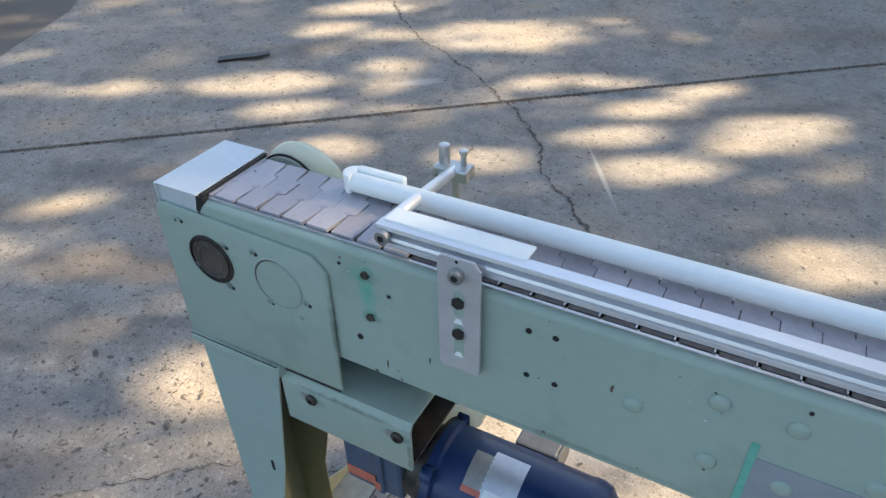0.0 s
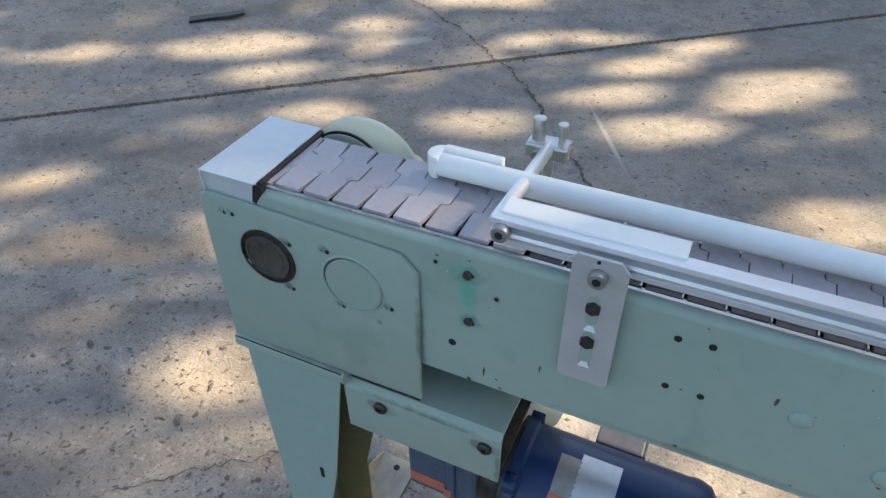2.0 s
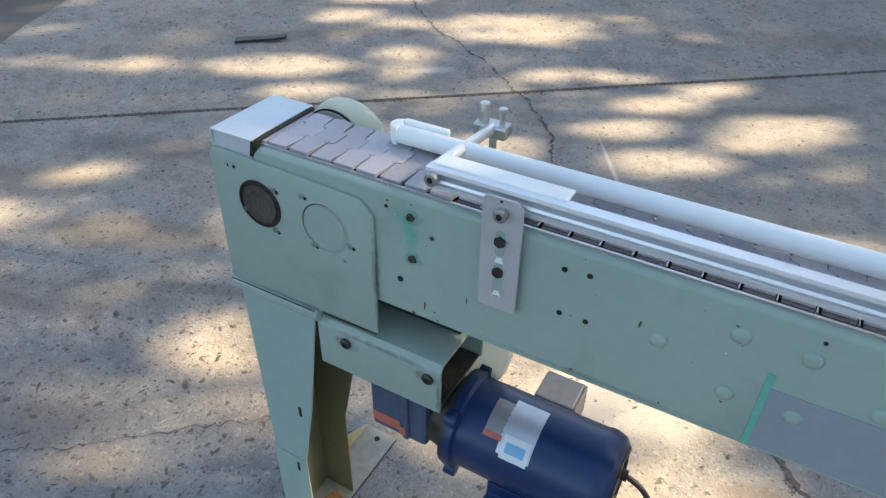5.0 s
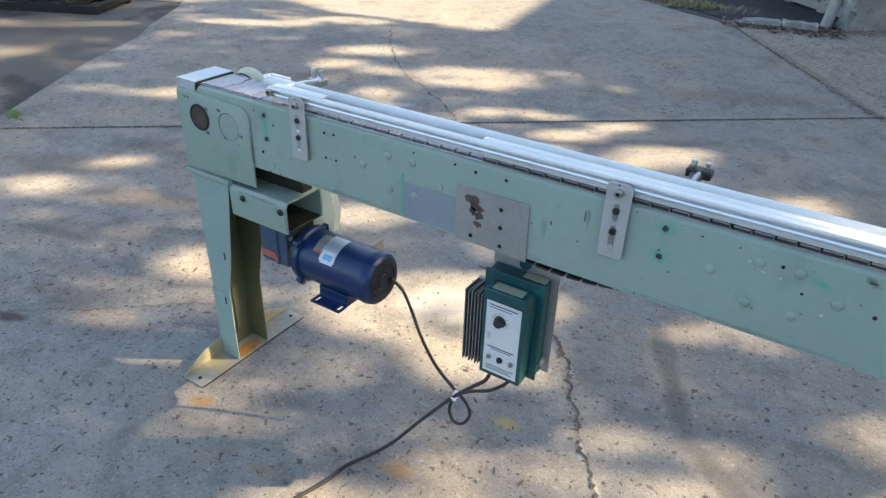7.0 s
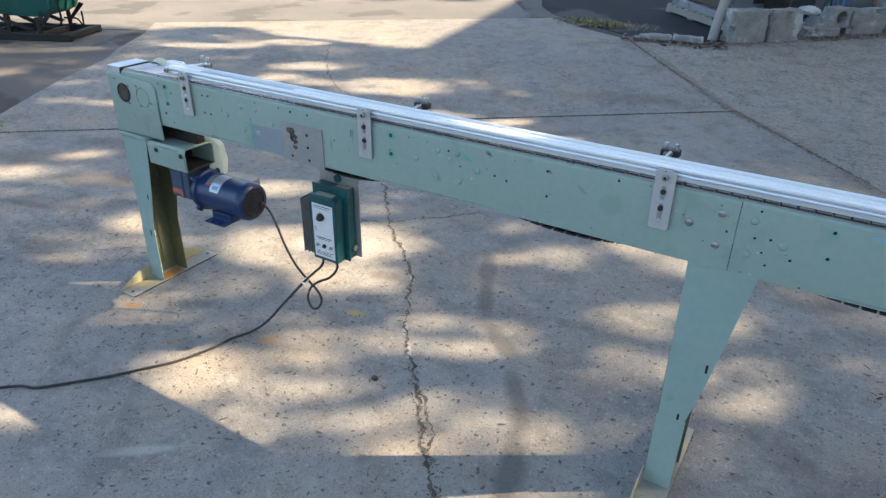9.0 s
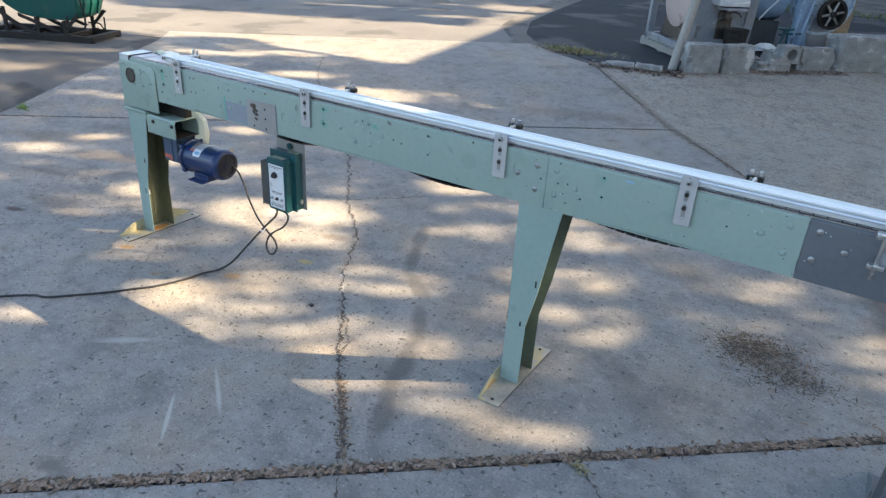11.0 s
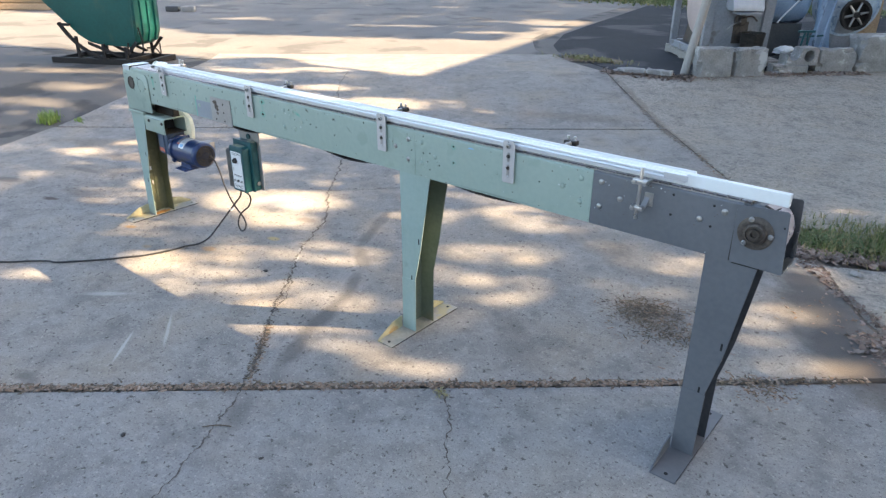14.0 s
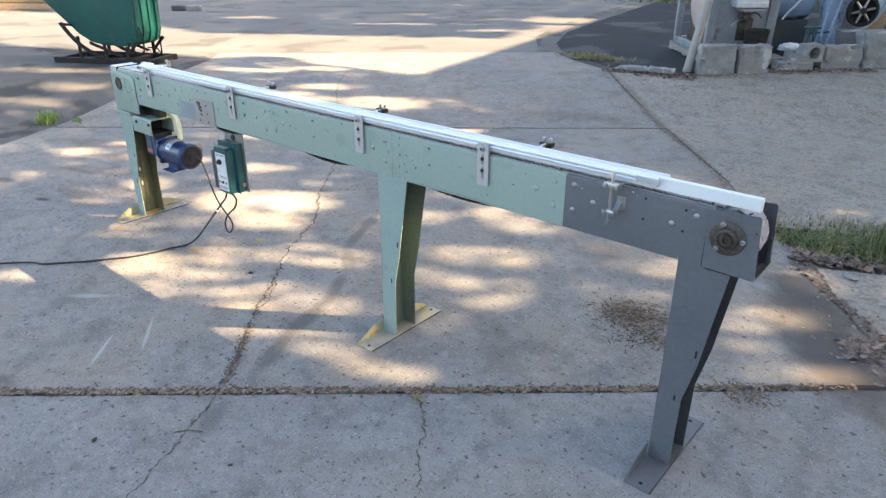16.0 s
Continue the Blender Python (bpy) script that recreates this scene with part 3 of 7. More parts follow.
slab("pavement_main", [(-0.45, -3.04), (4.412, 1.130), (4.368, 1.213), (4.255, 1.372), (4.132, 1.517), (3.974, 1.777), (3.800, 2.09), (3.40, 2.56), (2.865, 3.32), (1.84, 4.535), (-2.975, 0.600), (-2.45, -0.35)], CONCRETE,
     "grey weathered concrete drive slab under the conveyor, cracked")
slab("pavement_upper", [(-2.985, 0.635), (1.825, 4.565), (0.95, 5.43), (0.32, 6.10), (-0.4, 6.49), (-0.95, 6.93), (-2.08, 5.98), (-2.72, 5.45), (-4.75, 3.75), (-4.25, 3.2), (-3.63, 2.30), (-3.45, 1.70), (-3.30, 1.36), (-3.10, 0.93)],
     CONCRETE, "grey weathered concrete drive slab climbing to the yard")
slab("pavement_near", [(-0.42, -3.085), (4.435, 1.095), (7.2, -1.6), (2.6, -6.4)], CONCRETE_N, "grey concrete drive slab beside the leaf-filled joint")
slab("pavement_right", [(0.333, 6.106), (0.957, 5.438), (1.850, 4.543), (2.874, 3.328), (3.40, 2.575), (7.4, 4.35), (7.4, 5.9), (4.6, 9.6), (2.75, 8.5), (2.05, 7.55), (1.33, 6.6), (0.95, 6.42)], CONCRETE_R,
     "older rough grey-brown concrete apron beside the drive")
slab("pavement_edge", [(3.822, 2.104), (3.992, 1.795), (4.150, 1.535), (4.275, 1.392), (4.450, 1.165), (7.0, 3.2), (7.0, 3.55)], CONCRETE_R, "grey concrete path slab beside leaf litter")


RUST = material("orange_rust", (0.30, 0.13, 0.035), (0.48, 0.25, 0.08), 30, 120, 0.85, 0.1, bump=0.3)
SOIL = material("joint_soil", (0.09, 0.07, 0.055), (0.19, 0.15, 0.115), 20, 150, 0.95, 0.04, bump=0.8)
edge_line = [(4.43, 1.10), (4.39, 1.21), (4.265, 1.382), (4.142, 1.525), (3.983, 1.786), (3.812, 2.097), (3.40, 2.62)]
bm = prism([(x + 0.03, y + 0.015) for x, y in edge_line] + [(x - 0.03, y - 0.015) for x, y in edge_line[::-1]], "z", -0.08, -0.004)
tagged(part("soil_joint", bm, SOIL), "brown soil filling the joint between two slabs", "soil", kind="structure")


def crack(name, points, width, label):
    """A jagged dark gap in the slab that follows a rough line."""
    bm = bmesh.new()
    rnd = random.Random(len(points) * 7 + int(abs(points[0][0]) * 100))
    line = []
    for (xa, ya), (xb, yb) in zip(points, points[1:]):
        n = max(2, int(math.hypot(xb - xa, yb - ya) / 0.013))
        for k in range(n):
            line.append((xa + (xb - xa) * k / n, ya + (yb - ya) * k / n))
    line.append(points[-1])
    prev, wob = None, 0.0
    for k, (x, y) in enumerate(line):
        nx, ny = line[min(k + 1, len(line) - 1)], line[max(k - 1, 0)]
        d = Vector((nx[0] - ny[0], nx[1] - ny[1])).normalized()
        side = Vector((-d.y, d.x))
        wob = wob * 0.78 + rnd.choice((-1, 1)) * rnd.uniform(0.001, 0.0095)
        w = width * rnd.choice((0.25, 0.5, 0.9, 1.2, 1.7)) * (0.45 + 0.8 * noise.noise((x * 3, y * 3, 1.7)) ** 2 + 0.35)
        c = Vector((x, y)) + side * wob
        z = rise(x, y) + 0.003
        a, b = c + side * w / 2, c - side * w / 2
        pair = (bm.verts.new((a.x, a.y, z)), bm.verts.new((b.x, b.y, z)))
        if prev:
            bm.faces.new((prev[0], prev[1], pair[1], pair[0]))
        prev = pair
    return tagged(part(name, bm, CRACK), label, "crack", kind="structure")


crack("crack_main", [(-1.11, 2.91), (-0.82, 2.745), (-0.60, 2.57), (-0.49, 2.50), (-0.36, 2.34), (-0.25, 2.18), (-0.14, 1.98), (0.02, 1.80), (0.27, 1.52), (0.43, 1.31), (0.63, 1.075), (0.79, 0.93), (0.92, 0.83), (1.08, 0.63), (1.21, 0.37),
                     (1.41, 0.11), (1.59, -0.09), (1.76, -0.28), (1.92, -0.48), (2.12, -0.68), (2.19, -0.77)], 0.0125, "dark branching crack across the concrete")
crack("crack_strand", [(1.50, 0.01), (1.580, -0.042), (1.650, -0.118), (1.705, -0.195), (1.740, -0.255)], 0.008, "fine dark strand beside the main crack")
crack("crack_lower", [(2.19, -0.80), (2.28, -0.93), (2.36, -1.09), (2.47, -1.35), (2.60, -1.72), (2.72, -2.1)], 0.0070, "fine dark crack in the concrete")
crack("crack_second", [(2.86, -0.28), (2.96, -0.36), (3.05, -0.47), (3.14, -0.58), (3.25, -0.70), (3.36, -0.95), (3.44, -1.4)], 0.0060, "fine dark crack in the concrete")
crack("crack_branch", [(0.455, 1.05), (0.60, 1.10), (0.78, 1.30), (0.98, 1.50)], 0.009, "hairline crack in the concrete")
crack("crack_hair", [(-1.25, -0.62), (-0.84, -0.29), (-0.47, 0.02), (-0.26, 0.20), (-0.02, 0.30)], 0.0034, "hairline crack in the concrete")
crack("crack_upper", [(-1.11, 2.915), (-1.31, 3.0), (-1.62, 3.22), (-1.95, 3.62), (-2.2, 3.95)], 0.009, "dark crack across the concrete")


def scatter(name, mat, label, category, spots, rnd, flat=0.35):
    """Chips, leaves and stones that lie on the ground: (x, y, size, long)."""
    bm = bmesh.new()
    for x, y, s, lg in spots:
        a = rnd.uniform(0, math.tau)
        ca, sa = math.cos(a), math.sin(a)
        h = s * flat * rnd.uniform(0.5, 1.2)
        z = rise(x, y) + rnd.uniform(0.0, 0.004)
        ring = []
        for k in range(5):
            t = math.tau * k / 5
            px, py = s * lg * math.cos(t) * rnd.uniform(0.75, 1.1), s * math.sin(t) * rnd.uniform(0.75, 1.1)
            ring.append(bm.verts.new((x + px * ca - py * sa, y + px * sa + py * ca, z)))
        tip = bm.verts.new((x + rnd.uniform(-0.3, 0.3) * s, y + rnd.uniform(-0.3, 0.3) * s, z + h))
        for k in range(5):
            bm.faces.new((ring[k], ring[(k + 1) % 5], tip))
    return tagged(part(name, bm, mat), label, category, kind="stuff")


rnd = random.Random(3)


def along(a, b, n, wid, s0, s1, lg=2.2):
    out = []
    for _ in range(n):
        t = rnd.random()
        nx, ny = -(b[1] - a[1]), b[0] - a[0]
        ln = math.hypot(nx, ny)
        o = rnd.gauss(0, wid)
        out.append((a[0] + (b[0] - a[0]) * t + nx / ln * o, a[1] + (b[1] - a[1]) * t + ny / ln * o, rnd.uniform(s0, s1), rnd.uniform(1.3, lg + 0.8)))
    return out


def patch(cx, cy, rx, ry, ang, n, s0, s1, lg=2.2):
    out = []
    for _ in range(n):
        u, v = rnd.gauss(0, 0.5) * rx, rnd.gauss(0, 0.5) * ry
        out.append((cx + u * math.cos(ang) - v * math.sin(ang), cy + u * math.sin(ang) + v * math.cos(ang), s0 + (s1 - s0) * rnd.random() ** 2.4, rnd.uniform(1.2, lg + 0.8)))
    return out


J0, J1 = (-0.3, -2.94), (4.25, 0.967)
scatter("joint_litter", LITTER, "dry brown leaf and bark chips filling the slab joint", "leaf litter",
        along((0.9, -1.91), (3.72, 0.512), 1900, 0.012, 0.003, 0.0085) + along((3.6, 0.41), J1, 70, 0.016, 0.004, 0.009) + along((1.88, -0.42), (2.19, -0.77), 90, 0.011, 0.003, 0.006)
        + along((2.4, 3.88), (3.5, 2.4), 260, 0.018, 0.003, 0.009) + along((0.33, 6.11), (2.5, 3.78), 200, 0.02, 0.003, 0.008), rnd)
scatter("dead_leaf_drift", DEADLEAF, "brown and pinkish dead leaves along the path's edge", "dead leaves",
        along((3.72, 2.20), (4.14, 1.52), 45, 0.020, 0.003, 0.008) + along((3.72, 2.16), (3.98, 1.74), 110, 0.022, 0.004, 0.012) + patch(4.29, 1.29, 0.20, 0.12, -0.9, 330, 0.004, 0.015)
        + patch(4.20, 1.33, 0.10, 0.05, -0.4, 26, 0.007, 0.014) + patch(0.78, 0.437, 0.03, 0.015, 0.3, 7, 0.004, 0.010) + along((3.62, 2.27), (4.9, 2.64), 420, 0.06, 0.007, 0.018), rnd, 0.35)
scatter("joint_dirt", TWIG, "dark twigs and soil in the joints and cracks of the drive", "twigs",
        along((0.9, -1.91), J1, 1000, 0.013, 0.003, 0.007, 3) + along((1.84, -0.38), (2.19, -0.77), 200, 0.012, 0.002, 0.006) + along((1.42, 0.10), (1.84, -0.38), 90, 0.011, 0.0015, 0.0045) + along((1.0, 0.72), (1.21, 0.37), 60, 0.016, 0.0015, 0.004) + along((-2.95, 0.64), (1.85, 4.55), 260, 0.008, 0.003, 0.006)
        + along((0.33, 6.11), (2.9, 3.3), 420, 0.016, 0.003, 0.008) + along((-2.95, 0.63), (1.85, 4.55), 400, 0.011, 0.003, 0.006, 3), rnd)
scatter("litter_pile", TWIG, "dark heap of twigs and leaf crumbs on the concrete", "leaf litter",
        patch(3.33, 0.86, 0.30, 0.20, -0.35, 520, 0.0018, 0.0038, 8) + patch(3.24, 0.93, 0.16, 0.13, 0.5, 900, 0.0018, 0.0045, 6) + patch(3.42, 0.76, 0.18, 0.10, 0.2, 220, 0.0018, 0.004, 8) + patch(3.93, 0.62, 0.12, 0.08, 0.3, 120, 0.002, 0.005, 5), rnd)
scatter("litter_pile_chips", LITTER, "tan bark chips scattered over the twig heap", "leaf litter",
        patch(3.33, 0.86, 0.32, 0.22, -0.35, 420, 0.0018, 0.0048, 6) + patch(3.25, 0.92, 0.20, 0.16, 0.4, 170, 0.0018, 0.005, 6) + patch(3.9, 0.6, 0.16, 0.12, 0.3, 120, 0.003, 0.007, 4)
        + patch(4.0, 1.5, 0.3, 0.25, 0, 60, 0.004, 0.01), rnd)
scatter("gravel_crumbs", PEBBLE, "small dark stones and bark crumbs strewn over the concrete", "gravel",
        patch(0.3, 0.6, 3.2, 2.6, 0, 1500, 0.0015, 0.0045, 2.0) + patch(-0.8, 0.1, 1.4, 1.2, 0, 800, 0.002, 0.0055, 2.6) + patch(-0.7, 0.3, 1.5, 1.3, 0, 2600, 0.0012, 0.0038, 2.2) + patch(1.2, -0.2, 1.7, 1.1, 0.2, 650, 0.002, 0.0065, 2.8) + patch(2.4, -0.7, 2.2, 1.4, 0.6, 420, 0.0015, 0.0045, 2.4)
        + patch(-0.75, -0.1, 0.9, 0.8, 0, 26, 0.006, 0.011, 1.6) + patch(-1.2, 2.6, 2.4, 1.6, 0.6, 160, 0.003, 0.008, 1.8), rnd, 0.18)
scatter("yard_litter", LITTER, "dry leaves along the apron edge and blocks", "leaf litter",
        patch(0.75, 6.38, 0.5, 0.12, 0.3, 420, 0.006, 0.02) + along((0.30, 6.10), (1.32, 6.50), 420, 0.05, 0.008, 0.024) + along((1.95, 7.28), (2.95, 8.22), 360, 0.05, 0.008, 0.022) + along((1.3, 6.5), (2.7, 8.35), 420, 0.06, 0.006, 0.018) + patch(-0.25, 6.85, 0.45, 0.16, 0.5, 380, 0.006, 0.02)
       , rnd)


def fallen(name, label, spots, seed):
    """Curled dead leaves, each a folded blade that lies or leans on the others."""
    r = random.Random(seed)
    bm = bmesh.new()
    for x, y, sz, lg in spots:
        m = pose(x, y, rise(x, y) + r.uniform(0.002, 0.012), r.uniform(-28, 28), r.uniform(-28, 28), r.uniform(0, 360))
        up, wd = sz * r.uniform(0.1, 0.5), sz * r.uniform(0.45, 0.8)
        rows = []
        for u, w in ((-1.0, 0.1), (-0.45, 0.8), (0.1, 1.0), (0.6, 0.65), (1.0, 0.08)):
            bend = up * (u * u - 0.4)
            rows.append([bm.verts.new(m @ Vector((u * sz, v * w * wd, bend + (0.25 * up if v else 0)))) for v in (-1, 0, 1)])
        for a, b in zip(rows, rows[1:]):
            for k in (0, 1):
                bm.faces.new((a[k], a[k + 1], b[k + 1], b[k]))
    return tagged(part(name, bm, DEADLEAF), label, "dead leaves", kind="stuff")


fallen("fallen_leaves", "curled brown dead leaves between the verge and the path slab",
       along((3.66, 2.14), (4.42, 2.46), 260, 0.030, 0.010, 0.028) + along((3.70, 2.07), (4.28, 1.45), 150, 0.018, 0.007, 0.018) + patch(4.27, 1.26, 0.18, 0.16, -0.9, 170, 0.008, 0.026), 21)
fallen("fallen_leaves", "pale brown dead leaves along the blocks and edging",
       along((0.26, 6.09), (1.34, 6.50), 460, 0.075, 0.014, 0.036) + along((1.98, 7.30), (2.9, 8.18), 170, 0.05, 0.014, 0.034), 22)


def stones(name, mat, label, spots, seed):
    r = random.Random(seed)
    bm = bmesh.new()
    for x, y, s in spots:
        own = bmesh.new()
        bmesh.ops.create_icosphere(own, subdivisions=2, radius=1)
        for p in own.verts:
            p.co = Vector((p.co.x * s * 1.4, p.co.y * s, p.co.z * s * 0.5)) * (1 + 0.3 * noise.noise(p.co * 1.7 + Vector((x, y, s * 30))))
        bmesh.ops.transform(own, matrix=pose(x, y, rise(x, y) + s * 0.25, 0, 0, r.uniform(0, 360)), verts=own.verts)
        join(bm, own)
    return bm

# ---- conveyor ----
W, TOP, BOT = 0.138, 1.0055, 0.808          # frame width, top and bottom edges of its side panels
conv = thing("chain_conveyor", "sage green chain conveyor with a grey tail section on three legs", "conveyor")
SEAMS = [0.015, 2.490, 3.333, 3.985]


def side_panel(x0, x1, y, turn, mat, label=""):
    """A folded sheet: web, rounded top edge and a bottom lip; turn +1 folds towards +y."""
    t, r = 0.004, 0.009
    prof = [(0, BOT), (0.022, BOT), (0.022, BOT + t), (t, BOT + t)]
    prof += [(t, TOP - r)]
    prof += [(r - (r - t) * math.cos(a), TOP - r + (r - t) * math.sin(a)) for a in (0.4, 0.8, 1.2, math.pi / 2)]
    prof += [(0.010, TOP - t), (0.010, TOP)]
    prof += [(r - r * math.cos(a), TOP - r + r * math.sin(a)) for a in (math.pi / 2, 1.2, 0.8, 0.4, 0.0)]
    bm = prism([(y + turn * p, z) for p, z in prof], "x", x0 + 0.0008, x1 - 0.0008)
    return part("side_panel", bm, mat, conv, label, smooth=40)


for k in range(3):
    mat, lab = (GREY, "slate grey painted side panel") if k == 2 else (GREEN, "sage green painted side panel, chipped")
    x0, x1 = SEAMS[k], SEAMS[k + 1]
    if k == 2:
        x1 = 3.845
    side_panel(0.076 if k == 0 else x0, x1, 0.0, 1, mat, lab)
    side_panel(0.076 if k == 0 else x0, x1, W, -1, mat, lab)
# cross ties inside the frame
for x in (0.42, 1.2, 1.99, 2.8, 3.6):
    part("cross_tie", box(x - 0.02, x + 0.02, 0.006, W - 0.006, 0.90, 0.93, 0.002), DARKSTEEL, conv)
# steel wear strips under the upper run
for y in (0.018, W - 0.024):
    part("wear_strip", box(0.1, 3.86, y, y + 0.006, 0.985, 1.001, 0.001), STEEL, conv, "bright steel wear strip")
# near-black sheet added so that the gaps between links look shaded
part("under_chain_shade", box(0.09, 3.87, 0.0128, W - 0.0128, 0.9815, 0.9840), CHAINSHADE, conv, "near-black sheet added for shade under the chain")
part("edge_strip", box(0.075, 3.845, 0.0085, 0.0125, TOP - 0.004, TOP + 0.0030), STEEL, conv, "thin steel edge strip along the chain")

# the links of the upper run
PITCH = 0.0381


def link_mesh(edge=0.014, rail_shade=False):
    """One top plate, wider gaps near its edges, a knuckle in the middle third; under the rail its edge is darkened for
    shade.
    """
    y0, y1 = edge, W - 0.014
    a, b = 0.057, 0.088
    k, w = 0.0095, 0.0052
    o = [(0.0012, y0), (PITCH - w, y0), (PITCH - 0.0006, a - 0.004), (PITCH + k - 0.0006, a), (PITCH + k - 0.0006, b), (PITCH - 0.0006, b + 0.004),
         (PITCH - w, y1), (0.0012, y1), (0.0006, b + 0.004), (k + 0.0006, b), (k + 0.0006, a), (0.0006, a - 0.004)]
    bm = prism(o, "z", -0.0048, 0.0)
    box(0.004, PITCH - 0.006, 0.05, W - 0.05, -0.016, -0.0048, 0, bm)
    n_plain = len(bm.faces)
    if rail_shade:
        box(0.0012, PITCH - w + 0.0004, 0.0138, edge - 0.0002, -0.0075, -0.0028, 0, bm)
        n_shade = len(bm.faces)
        # pale tick painted as the light seen between two links
        prism([(PITCH - 0.0040, 0.0140), (PITCH - 0.0022, 0.0140), (PITCH - 0.0026, edge + 0.004), (PITCH - 0.0034, edge + 0.004)], "z", -0.0075, -0.0012, 0, bm)
        for n, f in enumerate(bm.faces):
            f.material_index = 0 if n < n_plain else 1 if n < n_shade else 2
    bmesh.ops.recalc_face_normals(bm, faces=bm.faces)
    me = bpy.data.meshes.new("link")
    bm.to_mesh(me)
    bm.free()
    for mt_ in (CHAIN, CHAINEDGE, STEEL) if rail_shade else (CHAIN,):
        me.materials.append(mt_)
    return me


LINK, LINK_G = link_mesh(), link_mesh(0.0215, True)
# the same link, darkened for the shade of the return run
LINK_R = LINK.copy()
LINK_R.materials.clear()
LINK_R.materials.append(CHAINSHADE)
CH = TOP + 0.0065                                     # height of the running surface
n_links = int((3.90 - 0.0965) / PITCH)
for k in range(-1, n_links):
    share("link", LINK_G if 0.0965 + k * PITCH > 0.37 else LINK, conv, pose(0.0965 + k * PITCH, 0, CH + (0.0006 * math.sin(k * 2.1) if k >= 0 else -0.002)))
# links bending over the two end sprockets
for cx, sgn, x0 in ((0.081, -1, 0.085), (3.882, 1, 3.93)):
    for k in range(1 if sgn < 0 else 0, 4):
        a = radians(27 + 22 * k)
        r = CH - (0.922 if sgn < 0 else 0.917)
        share("link", LINK, conv, pose(cx + sgn * r * math.sin(a) - (PITCH / 2) * math.cos(a), 0, 0.914 + r * math.cos(a) + sgn * (PITCH / 2) * math.sin(a), 0, sgn * math.degrees(a), 0))


def sag(x):
    """Height of the return run, which hangs slack between its rollers."""
    for a, b, d in ((0.45, 0.98, 0.012), (0.98, 1.46, 0.040), (1.46, 1.78, 0.006), (1.78, 2.31, 0.038), (2.57, 3.15, 0.034), (3.15, 3.8, 0.008)):
        if a <= x < b:
            t = (x - a) / (b - a)
            return 0.824 - 4 * d * t * (1 - t)
    return 0.824


k, x = 0, 0.40
while x < 3.80:
    dz = sag(x + PITCH) - sag(x)
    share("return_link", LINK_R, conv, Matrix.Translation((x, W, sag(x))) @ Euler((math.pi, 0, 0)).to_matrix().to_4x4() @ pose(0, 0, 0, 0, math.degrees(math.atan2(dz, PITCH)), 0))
    x += PITCH
for x in (0.98, 1.46, 1.78, 2.31, 2.57, 3.15):
    part("return_roller", tube((x, 0.006, 0.832), (x, W - 0.006, 0.832), 0.009, seg=14), RUBBER, conv)

# drive end
DRIVE_OUT = [(-0.012, 0.738), (0.284, 0.743), (0.287, 0.955), (0.266, 0.978), (0.012, 0.988), (0.004, 0.987), (-0.003, 0.982), (-0.007, 0.973)]
drive = part("drive_plate", prism(DRIVE_OUT, "y", -0.0055, -0.0005, 0.0012), GREEN, conv,
             "sage green drive end plate with a chamfered corner", 30)
part("drive_plate", prism(DRIVE_OUT, "y", W + 0.0005, W + 0.0055, 0.0012), GREEN, conv)
part("bearing_housing", lathe([(0, 0.0400), (0.0020, 0.0394), (0.0022, 0.0372), (0.0004, 0.0366), (0.0004, 0.0330), (0.0018, 0.0322), (-0.001, 0.0318)], (0.081, -0.0055, 0.912), (0, -1, 0)), GREASE_SHADE, drive, "dark greasy bearing ring", 30)
part("bearing_bore", lathe([(-0.001, 0.0322), (0.0012, 0.0318), (0.0014, 0.0290), (0.0002, 0.0284), (0.0003, 0.0232), (0.0016, 0.0226), (0.0016, 0.0205), (0.0004, 0.0198), (0.0008, 0.0100), (0.0008, 0.0003)], (0.081, -0.0065, 0.912), (0, -1, 0)), BORE, drive, "brown greasy bearing", 30)
# dark crescent painted as the shadow inside the plug's upper-left rim
arc = [(0.201 + 0.0394 * math.cos(radians(a)), 0.910 + 0.0394 * math.sin(radians(a))) for a in range(80, 251, 10)]
arc += [(0.2022 + 0.0389 * math.cos(radians(a)), 0.9088 + 0.0392 * math.sin(radians(a))) for a in range(250, 79, -10)]
part("plug_shadow", prism(arc, "y", -0.0060, -0.0055), STAIN_SHADE, drive)
part("plug_lip", lathe([(0, 0.0428), (0.0013, 0.0412), (0.0013, 0.0402), (0, 0.0392)], (0.201, -0.0055, 0.910), (0, -1, 0), 48), GREEN, drive, "", 30)
part("round_plug", lathe([(0, 0.0385), (-0.0012, 0.0365), (0.0008, 0.036), (0.0008, 0.001)], (0.201, -0.0058, 0.910), (0, -1, 0)), GREEN, drive, "painted-over round blank", 20)


def screw(parent, x, z, y, r=0.006, h=0.003, mat=ZINC, name="screw"):
    bm = lathe([(0, r), (h * 0.6, r), (h, r * 0.7), (h, r * 0.42), (h * 0.45, r * 0.36), (h * 0.45, 0.0004)], (x, y, z), (0, -1, 0), 16)
    return part(name, bm, mat, parent, smooth=35)


def hole(parent, x, z, y, r):
    return part("bolt_hole", lathe([(0, r), (0.0009, r), (0.0009, r * 0.8), (0.0004, 0.0003)], (x, y, z), (0, -1, 0), 16), BLACK, parent)


for x, z in ((0.048, 0.893), (0.112, 0.945), (0.105, 0.872), (0.165, 0.952), (0.178, 0.872), (0.245, 0.893), (0.023, 0.966), (0.034, 0.966)):
    screw(drive, x, z, -0.0055, 0.0045, 0.0016, GREEN)
    hole(drive, x + 0.006, z - 0.002, -0.0056, 0.0028)

# sheet metal cover over the drive sprocket
cov = bmesh.new()
cx0, cx1, cy0, cy1, cz = 0.002, 0.081, -0.0035, W - 0.001, 1.0165
